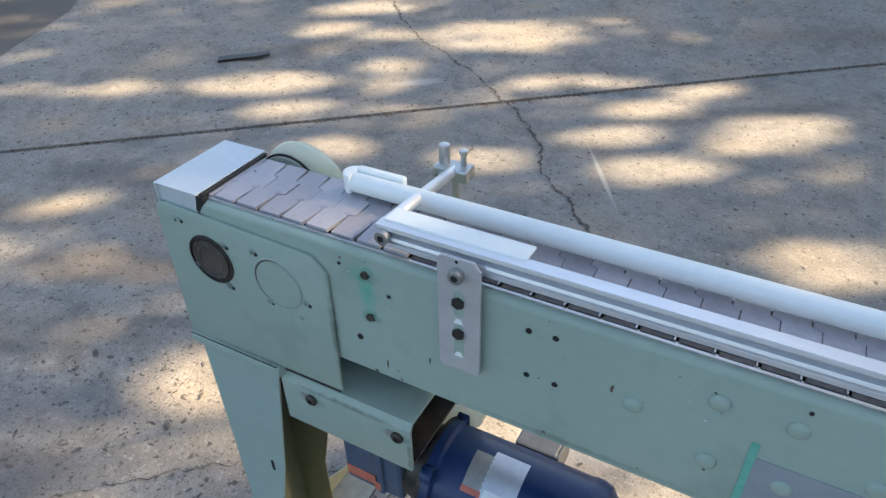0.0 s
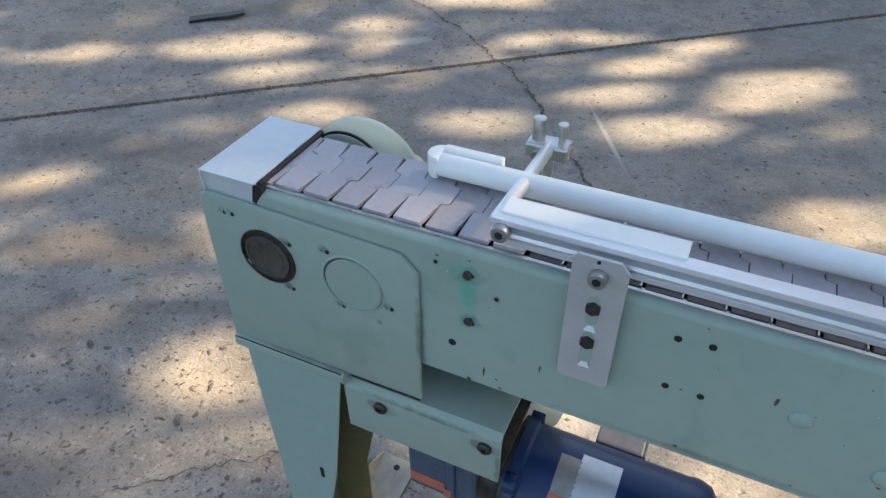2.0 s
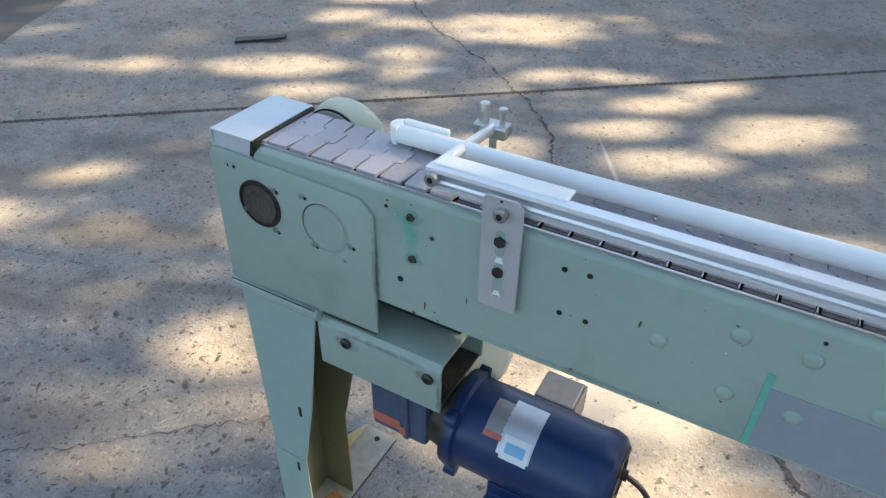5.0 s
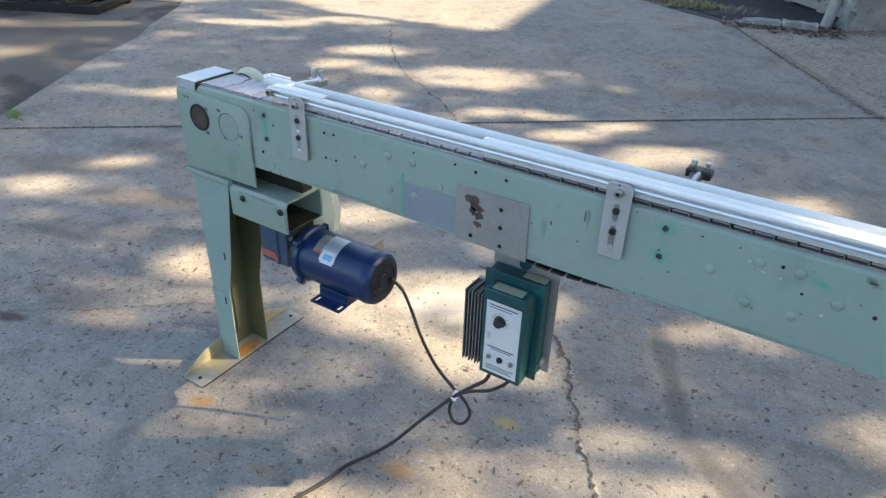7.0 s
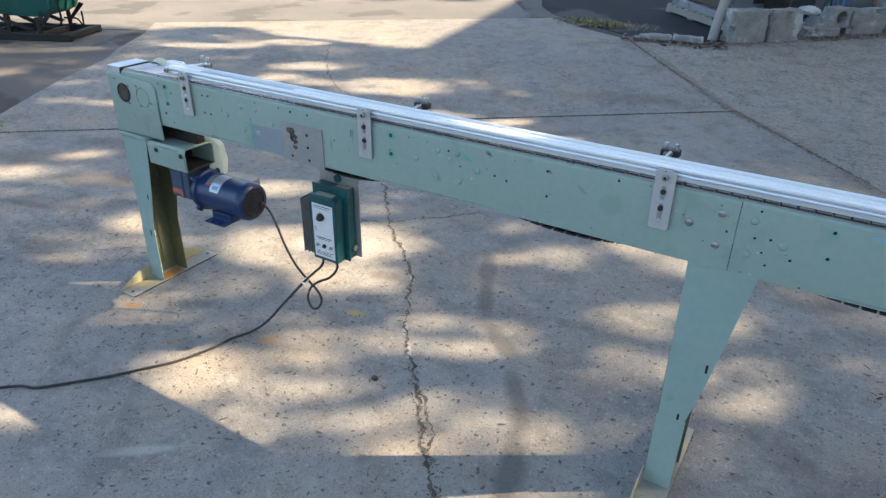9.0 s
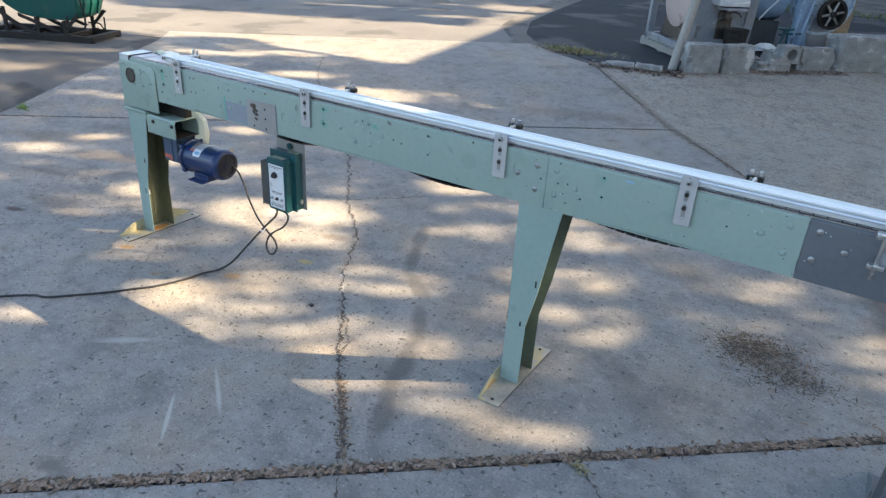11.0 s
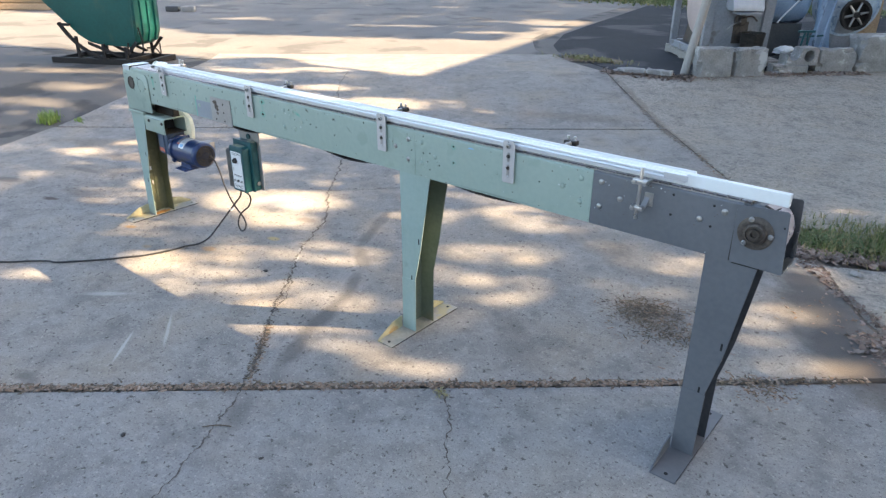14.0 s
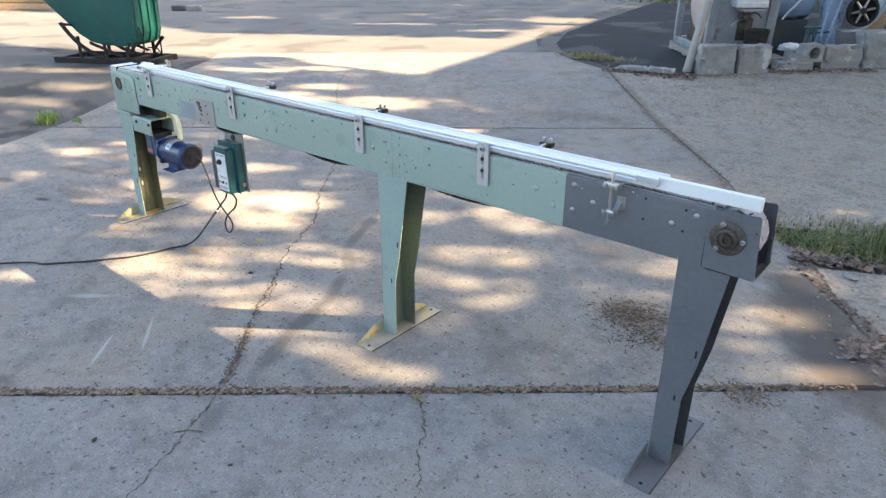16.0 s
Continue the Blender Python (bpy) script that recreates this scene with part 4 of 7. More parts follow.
box(cx0, cx1, cy0, cy1, cz - 0.002, cz, 0.0008, cov)
skirt = [(cx0, cz - 0.002), (cx1, cz - 0.002), (cx1 - 0.002, cz - 0.008), (cx1 - 0.010, cz - 0.040), (cx0, cz - 0.055)]
prism(skirt, "y", 0.0002, 0.0022, 0, cov)
prism(skirt, "y", cy1 - 0.002, cy1, 0, cov)
box(cx0, cx0 + 0.002, cy0, cy1, cz - 0.075, cz - 0.002, 0, cov)
part("sprocket_cover", cov, COVERM, conv, "dull bare sheet metal end cover")
# thin black strip between the cover's edge and the chain
part("cover_edge_strip", box(cx1 - 0.004, cx1 + 0.0046, 0.004, W - 0.003, cz - 0.0075, cz - 0.0022, 0.001), RUBBER, conv, "black strip along the cover's edge")
# solid black wedge stands in for the shade in the corner gap
part("corner_shade", prism([(cx1 - 0.010, TOP - 0.018), (cx1 - 0.004, TOP - 0.018), (cx1 + 0.008, TOP - 0.001), (cx1 + 0.006, cz - 0.0050), (cx1 - 0.004, cz - 0.0030)], "y", -0.0004, 0.012), BLACK, conv, "black wedge for the shaded gap at the cover's corner")
part("end_sheet", box(0.0, 0.004, 0.0, W, 0.745, 0.965, 0.001), GREEN, conv)
# round translucent guard and black drive ring on the far side
part("drive_guard", prism([(0.132 + 0.080 * math.cos(a * math.tau / 40), 0.950 + 0.080 * math.sin(a * math.tau / 40)) for a in range(40)], "y", W + 0.018, W + 0.026, 0.002), CREAM, conv, "cream translucent plastic guard disc", 30)
part("guard_hub", lathe([(0, 0.0555), (0.002, 0.0555), (0.003, 0.052), (0.001, 0.002)], (0.108, W + 0.0092, 0.952), (0, -1, 0)), CREAM, conv, "pale inner disc of the guard", 30)
part("drive_ring", lathe([(0, 0.0582), (0.003, 0.0582), (0.003, 0.0562), (0, 0.0562), (0, 0.0582)], (0.108, W + 0.009, 0.952), (0, 1, 0)), RUBBER, conv, "", 30)
part("chain_guard", prism([(0.300, 0.50), (0.38, 0.535), (0.430, 0.575), (0.443, 0.640), (0.430, 0.705), (0.38, 0.735), (0.20, 0.985), (0.12, 0.985), (0.10, 0.93)], "y", W + 0.010, W + 0.040, 0.006), CREAM, conv, "cream plastic drive chain guard", 30)


# legs: a folded channel open towards the tail, on a foot with turned-up edges
def leg(x0, mat, mat_in, foot_mat, top, wide, label):
    out = [(x0, top), (x0 + wide, top), (x0 + 0.118, 0.45), (x0 + 0.092, 0.325), (x0 + 0.083, 0.285), (x0 + 0.081, 0.004), (x0 + 0.002, 0.004), (x0 + 0.004, 0.285)]
    y0 = 0.0 if x0 < 1 else 0.0035
    lg = part("leg", prism(out, "y", y0, y0 + 0.0035, 0.0006), mat, conv, label)
    part("far_flange", prism(out, "y", W - 0.0035, W, 0.0006), mat_in, lg, "dirty olive inner face, darkened as in shade")
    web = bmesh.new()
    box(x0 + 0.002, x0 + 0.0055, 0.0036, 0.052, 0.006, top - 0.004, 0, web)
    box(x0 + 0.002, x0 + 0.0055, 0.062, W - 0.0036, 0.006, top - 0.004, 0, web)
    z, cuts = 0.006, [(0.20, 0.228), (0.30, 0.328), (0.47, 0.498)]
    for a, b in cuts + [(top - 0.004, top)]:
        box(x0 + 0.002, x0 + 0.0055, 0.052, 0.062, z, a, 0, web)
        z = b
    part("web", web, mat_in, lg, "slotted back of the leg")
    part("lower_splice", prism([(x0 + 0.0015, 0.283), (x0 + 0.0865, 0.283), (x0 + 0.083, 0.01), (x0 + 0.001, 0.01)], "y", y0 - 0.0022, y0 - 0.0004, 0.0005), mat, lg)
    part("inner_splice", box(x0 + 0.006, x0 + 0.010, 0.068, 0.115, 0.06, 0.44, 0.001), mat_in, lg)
    for z in (0.255, 0.44) if x0 < 1 else (0.292, 0.490):
        part("slot", prism([(x0 + 0.062 + (0.028 if x0 < 1 else 0.046) * (z > 0.4) + 0.0035 * math.cos(a * math.tau / 16), z + 0.0035 * math.sin(a * math.tau / 16) + (0.011 if 0 <= a < 8 else -0.011)) for a in range(16)],
                           "y", y0 - (0.0027 if z < 0.283 else 0.0006), y0 + 0.0001), BLACK, lg)
    fx0, fx1 = x0 - 0.006, x0 + 0.088
    ft = part("foot", box(fx0, fx1, -0.172, 0.322, 0.0, 0.0055, 0.001), FOOTPLATE if foot_mat is FOOTPAINT else foot_mat, lg, "foot plate with bolt holes")
    part("foot_flange", prism([(-0.172, 0.006), (-0.160, 0.016), (-0.075, 0.058), (-0.020, 0.068), (-0.001, 0.068), (-0.001, 0.006)], "x", fx0, fx0 + 0.004, 0.0006), foot_mat, lg)
    part("foot_flange", prism([(0.322, 0.006), (0.310, 0.016), (0.225, 0.058), (0.170, 0.068), (W + 0.001, 0.068), (W + 0.001, 0.006)], "x", fx0, fx0 + 0.004, 0.0006), foot_mat, lg)
    # dark strip paints the foot's contact shadow along its rusted edge
    part("foot_edge", box(fx1 - 0.0005, fx1 + 0.0012, -0.170, 0.320, 0.0, 0.0046), DARKSTEEL, lg, "dark edge of the foot plate, rust and contact shadow")
    for y in (-0.145, 0.295):
        part("anchor_hole", tube((x0 + 0.045, y, 0.0054), (x0 + 0.045, y, 0.0064), 0.0075, seg=14), BLACK, lg)
    return lg


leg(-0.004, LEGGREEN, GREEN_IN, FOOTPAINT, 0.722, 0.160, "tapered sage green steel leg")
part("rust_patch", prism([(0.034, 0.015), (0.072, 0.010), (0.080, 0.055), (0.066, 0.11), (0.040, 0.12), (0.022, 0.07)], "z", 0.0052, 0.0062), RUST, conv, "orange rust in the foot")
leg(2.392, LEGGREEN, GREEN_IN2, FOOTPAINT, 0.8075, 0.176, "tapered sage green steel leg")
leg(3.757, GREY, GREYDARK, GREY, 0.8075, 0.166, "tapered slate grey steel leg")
# rolled cap between drive plate and first leg
part("leg_cap", prism([(-0.0075, 0.716), (-0.011, 0.722), (-0.0105, 0.733), (-0.004, 0.7395), (W + 0.004, 0.7395), (W + 0.0105, 0.733), (W + 0.0105, 0.716)], "x", -0.012, 0.168, 0.0008), GREEN, conv, "", 40)

# motor mount: a channel laid under the frame, open at its ends
mount = bmesh.new()
prism([(-0.004, 0.622), (-0.004, 0.708), (0.004, 0.722), (W, 0.722), (W + 0.008, 0.708), (W + 0.008, 0.622), (W + 0.002, 0.622), (W + 0.002, 0.704), (W - 0.004, 0.715), (0.008, 0.715), (0.002, 0.704), (0.002, 0.622)], "x", 0.163, 0.393, 0.0007, mount)
mnt = part("motor_mount", mount, GREEN, conv, "sage green motor mount channel", 30)
# spacer, block and floor are blackened for the shade in the hollow mount
part("mount_shade_spacer", box(0.17, 0.385, 0.075, W - 0.02, 0.722, 0.806, 0.002), GREASE_SHADE, conv)
part("mount_shade_block", box(0.175, 0.262, 0.004, W + 0.001, 0.622, 0.712, 0.001), BLACK, conv)
part("mount_floor", box(0.262, 0.390, 0.004, W + 0.001, 0.622, 0.628, 0.001), DARKSTEEL, conv)
for x in (0.219, 0.372):
    screw(mnt, x, 0.690, -0.004, 0.010, 0.006, DARKSTEEL, "bolt")
    part("slot_scuff", box(x - 0.02, x - 0.008, -0.0047, -0.004, 0.687, 0.697, 0.0003), ZINC, mnt)

# dark lines along the seams of the drive end
part("seam_line", box(-0.009, 0.166, -0.0116, -0.0106, 0.7385, 0.7402), GREASE_SHADE, conv)
part("seam_line", prism([(0.180, 0.7385), (0.282, 0.7400), (0.282, 0.7425), (0.180, 0.7412)], "y", -0.0066, -0.0056), GREASE_SHADE, drive)
# gearbox and motor
AY, AZ = 0.088, 0.521
gear = part("gearbox", box(0.238, 0.352, 0.024, 0.152, 0.478, 0.620, 0.008), BLUEGREY, conv, "oily blue-grey right-angle gearbox")
part("gearbox_rib", box(0.305, 0.318, 0.019, 0.157, 0.481, 0.612, 0.003), BLUEGREY, gear)
part("gearbox_neck", lathe([(0, 0.062), (0.03, 0.068), (0.036, 0.086), (0.044, 0.086)], (0.350, AY, AZ), (1, 0, 0), 32), DARKSTEEL, gear, "", 35)
part("warning_label", box(0.243, 0.300, 0.0228, 0.0237, 0.494, 0.517), ORANGE, gear, "faded red label")
part("label_block", box(0.300, 0.312, 0.0185, 0.0192, 0.490, 0.510), ORANGE, gear)
part("oil_plug", lathe([(0, 0.009), (0.006, 0.009), (0.006, 0.005), (0.010, 0.005)], (0.352, 0.045, 0.575), (0, -1, 0.4), 6), ZINC, gear)
motor = part("motor", lathe([(0, 0.089), (0.014, 0.089), (0.018, 0.0800), (0.235, 0.0800), (0.239, 0.0815), (0.250, 0.0815), (0.266, 0.0765), (0.274, 0.066), (0.275, 0.050), (0.2715, 0.048), (0.2715, 0.02), (0.274, 0.018)],
                             (0.394, AY, AZ), (1, 0, 0), 56), BLUE, conv, "glossy navy blue electric motor", 30)
for k in range(4):
    a = math.pi / 4 + k * math.pi / 2
    part("flange_lug", tube((0.392, AY + 0.088 * math.cos(a), AZ + 0.088 * math.sin(a)), (0.412, AY + 0.088 * math.cos(a), AZ + 0.088 * math.sin(a)), 0.015, seg=16, bev=0.002), BLUE, motor, "", 35)
for r0, r1 in ((0.026, 0.033), (0.040, 0.047), (0.055, 0.062)):
    for k in range(4):
        a = [math.tau * k / 4 + 0.3 + 1.15 * j / 7 for j in range(8)]
        part("vent_slot", prism([(AY + r1 * math.cos(t), AZ + r1 * math.sin(t)) for t in a] + [(AY + r0 * math.cos(t), AZ + r0 * math.sin(t)) for t in a[::-1]], "x", 0.6640, 0.6712 if r0 > 0.05 else 0.6680), GREASE_SHADE, motor)
part("end_bell", lathe([(0.2700, 0.0665), (0.2758, 0.0650), (0.2765, 0.050), (0.2725, 0.048), (0.2725, 0.02), (0.2750, 0.018)], (0.394, AY, AZ), (1, 0, 0), 48), NAVYBLACK, motor, "dark vented end bell", 30)
part("motor_base", prism([(AY - 0.060, AZ - 0.060), (AY + 0.060, AZ - 0.060), (AY + 0.060, AZ - 0.088), (AY + 0.088, AZ - 0.090), (AY + 0.088, AZ - 0.096), (AY - 0.068, AZ - 0.096), (AY - 0.068, AZ - 0.090), (AY - 0.060, AZ - 0.088)],
                         "x", 0.470, 0.580, 0.002), BLUE, motor, "bent steel motor foot")
lip = box(0.470, 0.580, AY - 0.102, AY - 0.094, AZ - 0.096, AZ - 0.090, 0.001)
for xa, xb in ((0.470, 0.477), (0.488, 0.562), (0.573, 0.580)):
    box(xa, xb, AY - 0.0955, AY - 0.066, AZ - 0.0958, AZ - 0.0902, 0.0, lip)
part("foot_lip", lip, BLUE, motor, "slotted edge of the motor foot")


def wrapped(x0, x1, a0, a1, r, mat, name, parent, label=""):
    bm = bmesh.new()
    n = 10
    rows = []
    for k in range(n + 1):
        a = radians(a0 + (a1 - a0) * k / n)
        rows.append([bm.verts.new((x, AY + rr * math.cos(a), AZ + rr * math.sin(a))) for x in (x0, x1) for rr in (r, r + 0.0006)])
    for p, q in zip(rows, rows[1:]):
        bm.faces.new((p[1], p[3], q[3], q[1]))
        bm.faces.new((p[0], q[0], q[2], p[2]))
        bm.faces.new((p[0], p[1], q[1], q[0]))
        bm.faces.new((p[2], q[2], q[3], p[3]))
    return part(name, bm, mat, parent, label, 40)


wrapped(0.484, 0.540, 80, 150, 0.0803, LABEL, "rating_plate", motor, "silver rating plate")
wrapped(0.455, 0.486, 88, 130, 0.0802, FIN, "side_sticker", motor, "pale sticker with an orange bar")
wrapped(0.454, 0.4865, 130, 137, 0.0803, ORANGE, "sticker_bar", motor, "orange bar")
wrapped(0.490, 0.537, 126, 154, 0.0811, PAPER, "maker_sticker", motor, "white sticker with a light blue mark")
wrapped(0.497, 0.530, 134, 146, 0.0818, CYAN, "sticker_mark", motor, "light blue oval mark")
part("junction_box", box(0.490, 0.562, AY + 0.070, AY + 0.138, AZ - 0.022, AZ + 0.044, 0.004), BOXGREY, motor, "dark grey motor terminal box")
part("terminal_cover", box(0.562, 0.5655, AY + 0.071, AY + 0.137, AZ - 0.021, AZ + 0.043, 0.001), BOXGREY, motor, "steel terminal box cover")
part("cord_gland", lathe([(0, 0.010), (0.012, 0.010), (0.012, 0.006)], (0.666, AY + 0.035, AZ - 0.015), (1, 0, 0), 12), RUBBER, motor)

# control box on a hanging plate
part("hanging_plate", prism([(1.000, 0.806), (1.185, 0.806), (1.185, 0.400), (0.985, 0.400), (0.985, 0.60), (1.0, 0.62)], "y", 0.128, 0.132, 0.0008), PLATE, conv, "dull steel hanging plate")
ctl = part("control_box", box(1.008, 1.166, 0.082, 0.127, 0.405, 0.692, 0.006), TEALBOX, conv, "dusty teal motor speed controller with a white front panel")
part("cover", prism([(1.030, 0.404), (1.148, 0.404), (1.152, 0.66), (1.140, 0.672), (1.036, 0.672), (1.028, 0.66)], "y", 0.028, 0.082, 0.004), TEALBOX, ctl, "raised teal cover", 20)
part("cover_rim", box(1.004, 1.170, 0.077, 0.083, 0.401, 0.696, 0.002), TEALBOX, ctl)
part("dust_patch", box(1.048, 1.130, 0.036, 0.066, 0.6715, 0.6728, 0.0004), DUST, ctl, "pale worn dust")
part("dust_patch", box(1.100, 1.162, 0.094, 0.122, 0.6915, 0.6928, 0.0004), DUST, ctl)
part("lifting_ear", lathe([(0, 0.016), (0.005, 0.016), (0.005, 0.006)], (1.092, 0.124, 0.712), (0, -1, 0), 16), TEALBOX, ctl)
face = part("front_panel", box(1.041, 1.138, 0.0262, 0.0282, 0.418, 0.640, 0.0006), PAPER, ctl, "white control panel with dark print")
part("speed_knob", lathe([(0, 0.016), (0.004, 0.016), (0.005, 0.0125), (0.016, 0.0115), (0.017, 0.009)], (1.082, 0.0262, 0.588), (0, -1, 0), 18), RUBBER, ctl, "black speed knob", 30)
part("pointer", box(1.0808, 1.0832, 0.0085, 0.0262, 0.588, 0.603, 0.0005), RUBBER, ctl)
for x, r in ((1.058, 0.007), (1.090, 0.0085), (1.122, 0.007)):
    part("panel_switch", lathe([(0, r), (0.004, r), (0.004, r * 0.5), (0.012, r * 0.4)], (x, 0.0262, 0.468), (0, -1, 0.1), 12), DARKSTEEL if r > 0.008 else ZINC, ctl, "", 30)
for a in range(9):
    t = radians(-40 + a * 32.5)
    part("dial_mark", box(-0.0008, 0.0008, -0.0003, 0, 0.020, 0.0235), RUBBER, ctl).matrix_basis = Matrix.Translation((1.082, 0.0262, 0.588)) @ Euler((0, t - 1.7, 0)).to_matrix().to_4x4()
for z, x0, x1, h in ((0.629, 1.050, 1.128, 0.003), (0.622, 1.050, 1.112, 0.002), (0.500, 1.052, 1.126, 0.003), (0.494, 1.062, 1.118, 0.002), (0.440, 1.048, 1.130, 0.002), (0.434, 1.048, 1.118, 0.002), (0.428, 1.05, 1.125, 0.002)):
    part("print_bar", box(x0, x1, 0.0257, 0.0262, z, z + h), GREYDARK, ctl)
sink = part("heat_sink", box(0.964, 1.020, 0.110, 0.127, 0.404, 0.632, 0.001), FIN, ctl, "ribbed grey heat sink")
for k in range(6):
    part("fin", box(0.9655 + k * 0.0095, 0.9685 + k * 0.0095, 0.046, 0.1095, 0.404 + 0.004 * (k % 2), 0.632 - 0.004 * (k % 2), 0.0006), FIN, sink)
part("conduit_nut", lathe([(0, 0.013), (0.006, 0.013), (0.006, 0.009)], (1.172, 0.105, 0.450), (1, 0, 0), 6), ZINC, ctl)
for x in (1.050, 1.104):
    part("cable_gland", lathe([(0, 0.011), (0.014, 0.011), (0.018, 0.007)], (x, 0.060, 0.405), (0, 0, -1), 12), RUBBER, ctl)
# cord from the motor to the box with its loop
part("motor_cord", sweep([(0.676, AY + 0.035, AZ - 0.015), (0.710, 0.126, 0.480), (0.742, 0.128, 0.415), (0.780, 0.124, 0.338), (0.832, 0.124, 0.258), (0.890, 0.126, 0.204), (0.940, 0.124, 0.170), (0.961, 0.122, 0.130),
                          (0.944, 0.114, 0.090), (0.914, 0.110, 0.084), (0.894, 0.112, 0.122), (0.908, 0.120, 0.176), (0.958, 0.120, 0.222), (1.022, 0.112, 0.264), (1.070, 0.102, 0.316), (1.094, 0.086, 0.358), (1.104, 0.060, 0.392)], 0.0052), RUBBER, conv, "black motor cord with a loop")

# painted repair, bare plate and marks on the near panel
part("primer_patch", box(0.805, 0.956, -0.0012, 0.0, 0.812, 0.905, 0.0003), PATCH, conv, "bluish primer patch")
part("touch_up", box(0.797, 0.805, -0.0013, 0.0, 0.810, 0.925, 0.0003), TEAL, conv, "bright teal touch-up stripe")
sp = part("mounting_plate", prism([(0.956, 0.806), (1.146, 0.800), (1.143, 0.943), (0.958, 0.943)], "y", -0.0052, -0.0004, 0.0008), PLATE, conv, "bare steel mounting plate with brown stains")
for x, z in ((1.076, 0.912), (1.077, 0.867), (1.079, 0.820), (1.001, 0.823)):
    hole(sp, x, z, -0.0053, 0.0052)
for n, (cx, cz, rx, rz) in enumerate(((1.000, 0.915, 0.020, 0.013), (1.014, 0.898, 0.018, 0.010), (1.020, 0.880, 0.014, 0.011), (1.018, 0.858, 0.015, 0.009), (1.004, 0.890, 0.010, 0.012))):
    r = random.Random(n + 5)
    part("stain", prism([(cx + rx * r.uniform(0.6, 1.2) * math.cos(a * math.tau / 12), cz + rz * r.uniform(0.5, 1.25) * math.sin(a * math.tau / 12)) for a in range(12)], "y", -0.0058, -0.0053), STAIN_SHADE, sp, "dried brown glue")

RIVETS = [(0.679, 0.917), (0.759, 0.962), (0.830, 0.961), (0.763, 0.875), (0.908, 0.920), (0.836, 0.876), (1.527, 0.920), (1.607, 0.964), (1.603, 0.875), (1.677, 0.965), (1.748, 0.924), (1.684, 0.876),
          (2.375, 0.919), (2.450, 0.962), (2.449, 0.873), (2.527, 0.961), (2.526, 0.869), (2.602, 0.911), (3.212, 0.923), (3.287, 0.967), (3.287, 0.878), (3.367, 0.971), (3.366, 0.880), (3.442, 0.924), (3.721, 0.923), (3.795, 0.965)]
for x, z in RIVETS:
    grey = x > 3.34
    bm = lathe([(0, 0.0105), (0.0016, 0.0105), (0.0032, 0.0085), (0.0044, 0.005), (0.0048, 0.0008)], (x, 0.0, z), (0, -1, 0), 18)
    part("carriage_bolt", bm, ZINC if grey or x in (2.375, 2.450, 2.449) else GREEN, conv, "", 60)
for x, z, r in ((0.325, 0.864, 0.006), (0.306, 0.979, 0.0032), (0.376, 0.951, 0.003), (0.557, 0.972, 0.0048), (0.588, 0.974, 0.0048), (0.558, 0.905, 0.0046), (0.592, 0.905, 0.0046),
                (0.834, 0.987, 0.003), (0.949, 0.987, 0.004), (1.003, 0.982, 0.005), (1.080, 0.983, 0.005), (1.647, 0.968, 0.0045), (1.689, 0.926, 0.0035), (1.807, 0.922, 0.005),
                (1.847, 0.914, 0.0045), (1.977, 0.896, 0.005), (1.973, 0.971, 0.0045), (2.179, 0.989, 0.0045), (2.469, 0.917, 0.004), (2.536, 0.916, 0.0042), (2.572, 0.921, 0.0042), (2.559, 0.882, 0.0035), (2.573, 0.850, 0.004),
                (2.625, 0.879, 0.0045), (2.537, 0.989, 0.004), (2.700, 0.975, 0.0055), (2.701, 0.906, 0.0055), (3.114, 0.916, 0.004), (3.626, 0.983, 0.0055), (3.625, 0.913, 0.0055), (3.760, 0.977, 0.0055), (3.758, 0.906, 0.0055)):
    hole(conv, x, z, 0.0, r * 0.78)
for n, (cx, cz, rx, rz, mt_) in enumerate(((2.792, 0.9825, 0.022, 0.0035, CYAN), (1.195, 0.915, 0.002, 0.006, STAIN_SHADE), (1.268, 0.952, 0.0015, 0.016, STAIN_SHADE), (1.786, 0.985, 0.008, 0.003, STAIN_SHADE),
                                          (1.978, 0.973, 0.006, 0.002, STAIN_SHADE), (0.655, 0.930, 0.0018, 0.005, STAIN_SHADE), (0.430, 0.868, 0.001, 0.006, STAIN_SHADE), (0.365, 0.832, 0.0015, 0.010, STAIN_SHADE), (1.150, 0.900, 0.002, 0.003, STAIN_SHADE), (2.86, 0.93, 0.003, 0.003, STAIN_SHADE))):
    r = random.Random(n + 31)
    part("paint_mark", prism([(cx + rx * r.uniform(0.5, 1.25) * math.cos(a * math.tau / 11), cz + rz * r.uniform(0.5, 1.25) * math.sin(a * math.tau / 11)) for a in range(11)], "y", -0.0007, -0.0001), mt_, conv)

# bolts torn out of the panel, ragged at their rims
for n, (x, z) in enumerate(((0.343, 0.973), (0.345, 0.906), (1.431, 0.977), (1.430, 0.915))):
    r = random.Random(n + 70)
    torn = part("torn_bolt", prism([(x + r.uniform(0.0042, 0.0078) * math.cos(a * math.tau / 13), z + r.uniform(0.0042, 0.0078) * math.sin(a * math.tau / 13)) for a in range(13)], "y", -0.0012, -0.0001), GREASE_SHADE, conv, "dark bolt with a ragged rim of old paint")
    part("bolt_core", lathe([(0, 0.0058), (0.0020, 0.0050), (0.0022, 0.0034), (0.0010, 0.0030), (0.0010, 0.0003)], (x, -0.0012, z), (0, -1, 0), 10), BORE, torn)

# small chips in the paint along edges and round bolts
chips = {"dark": bmesh.new(), "pale": bmesh.new()}
rc = random.Random(12)
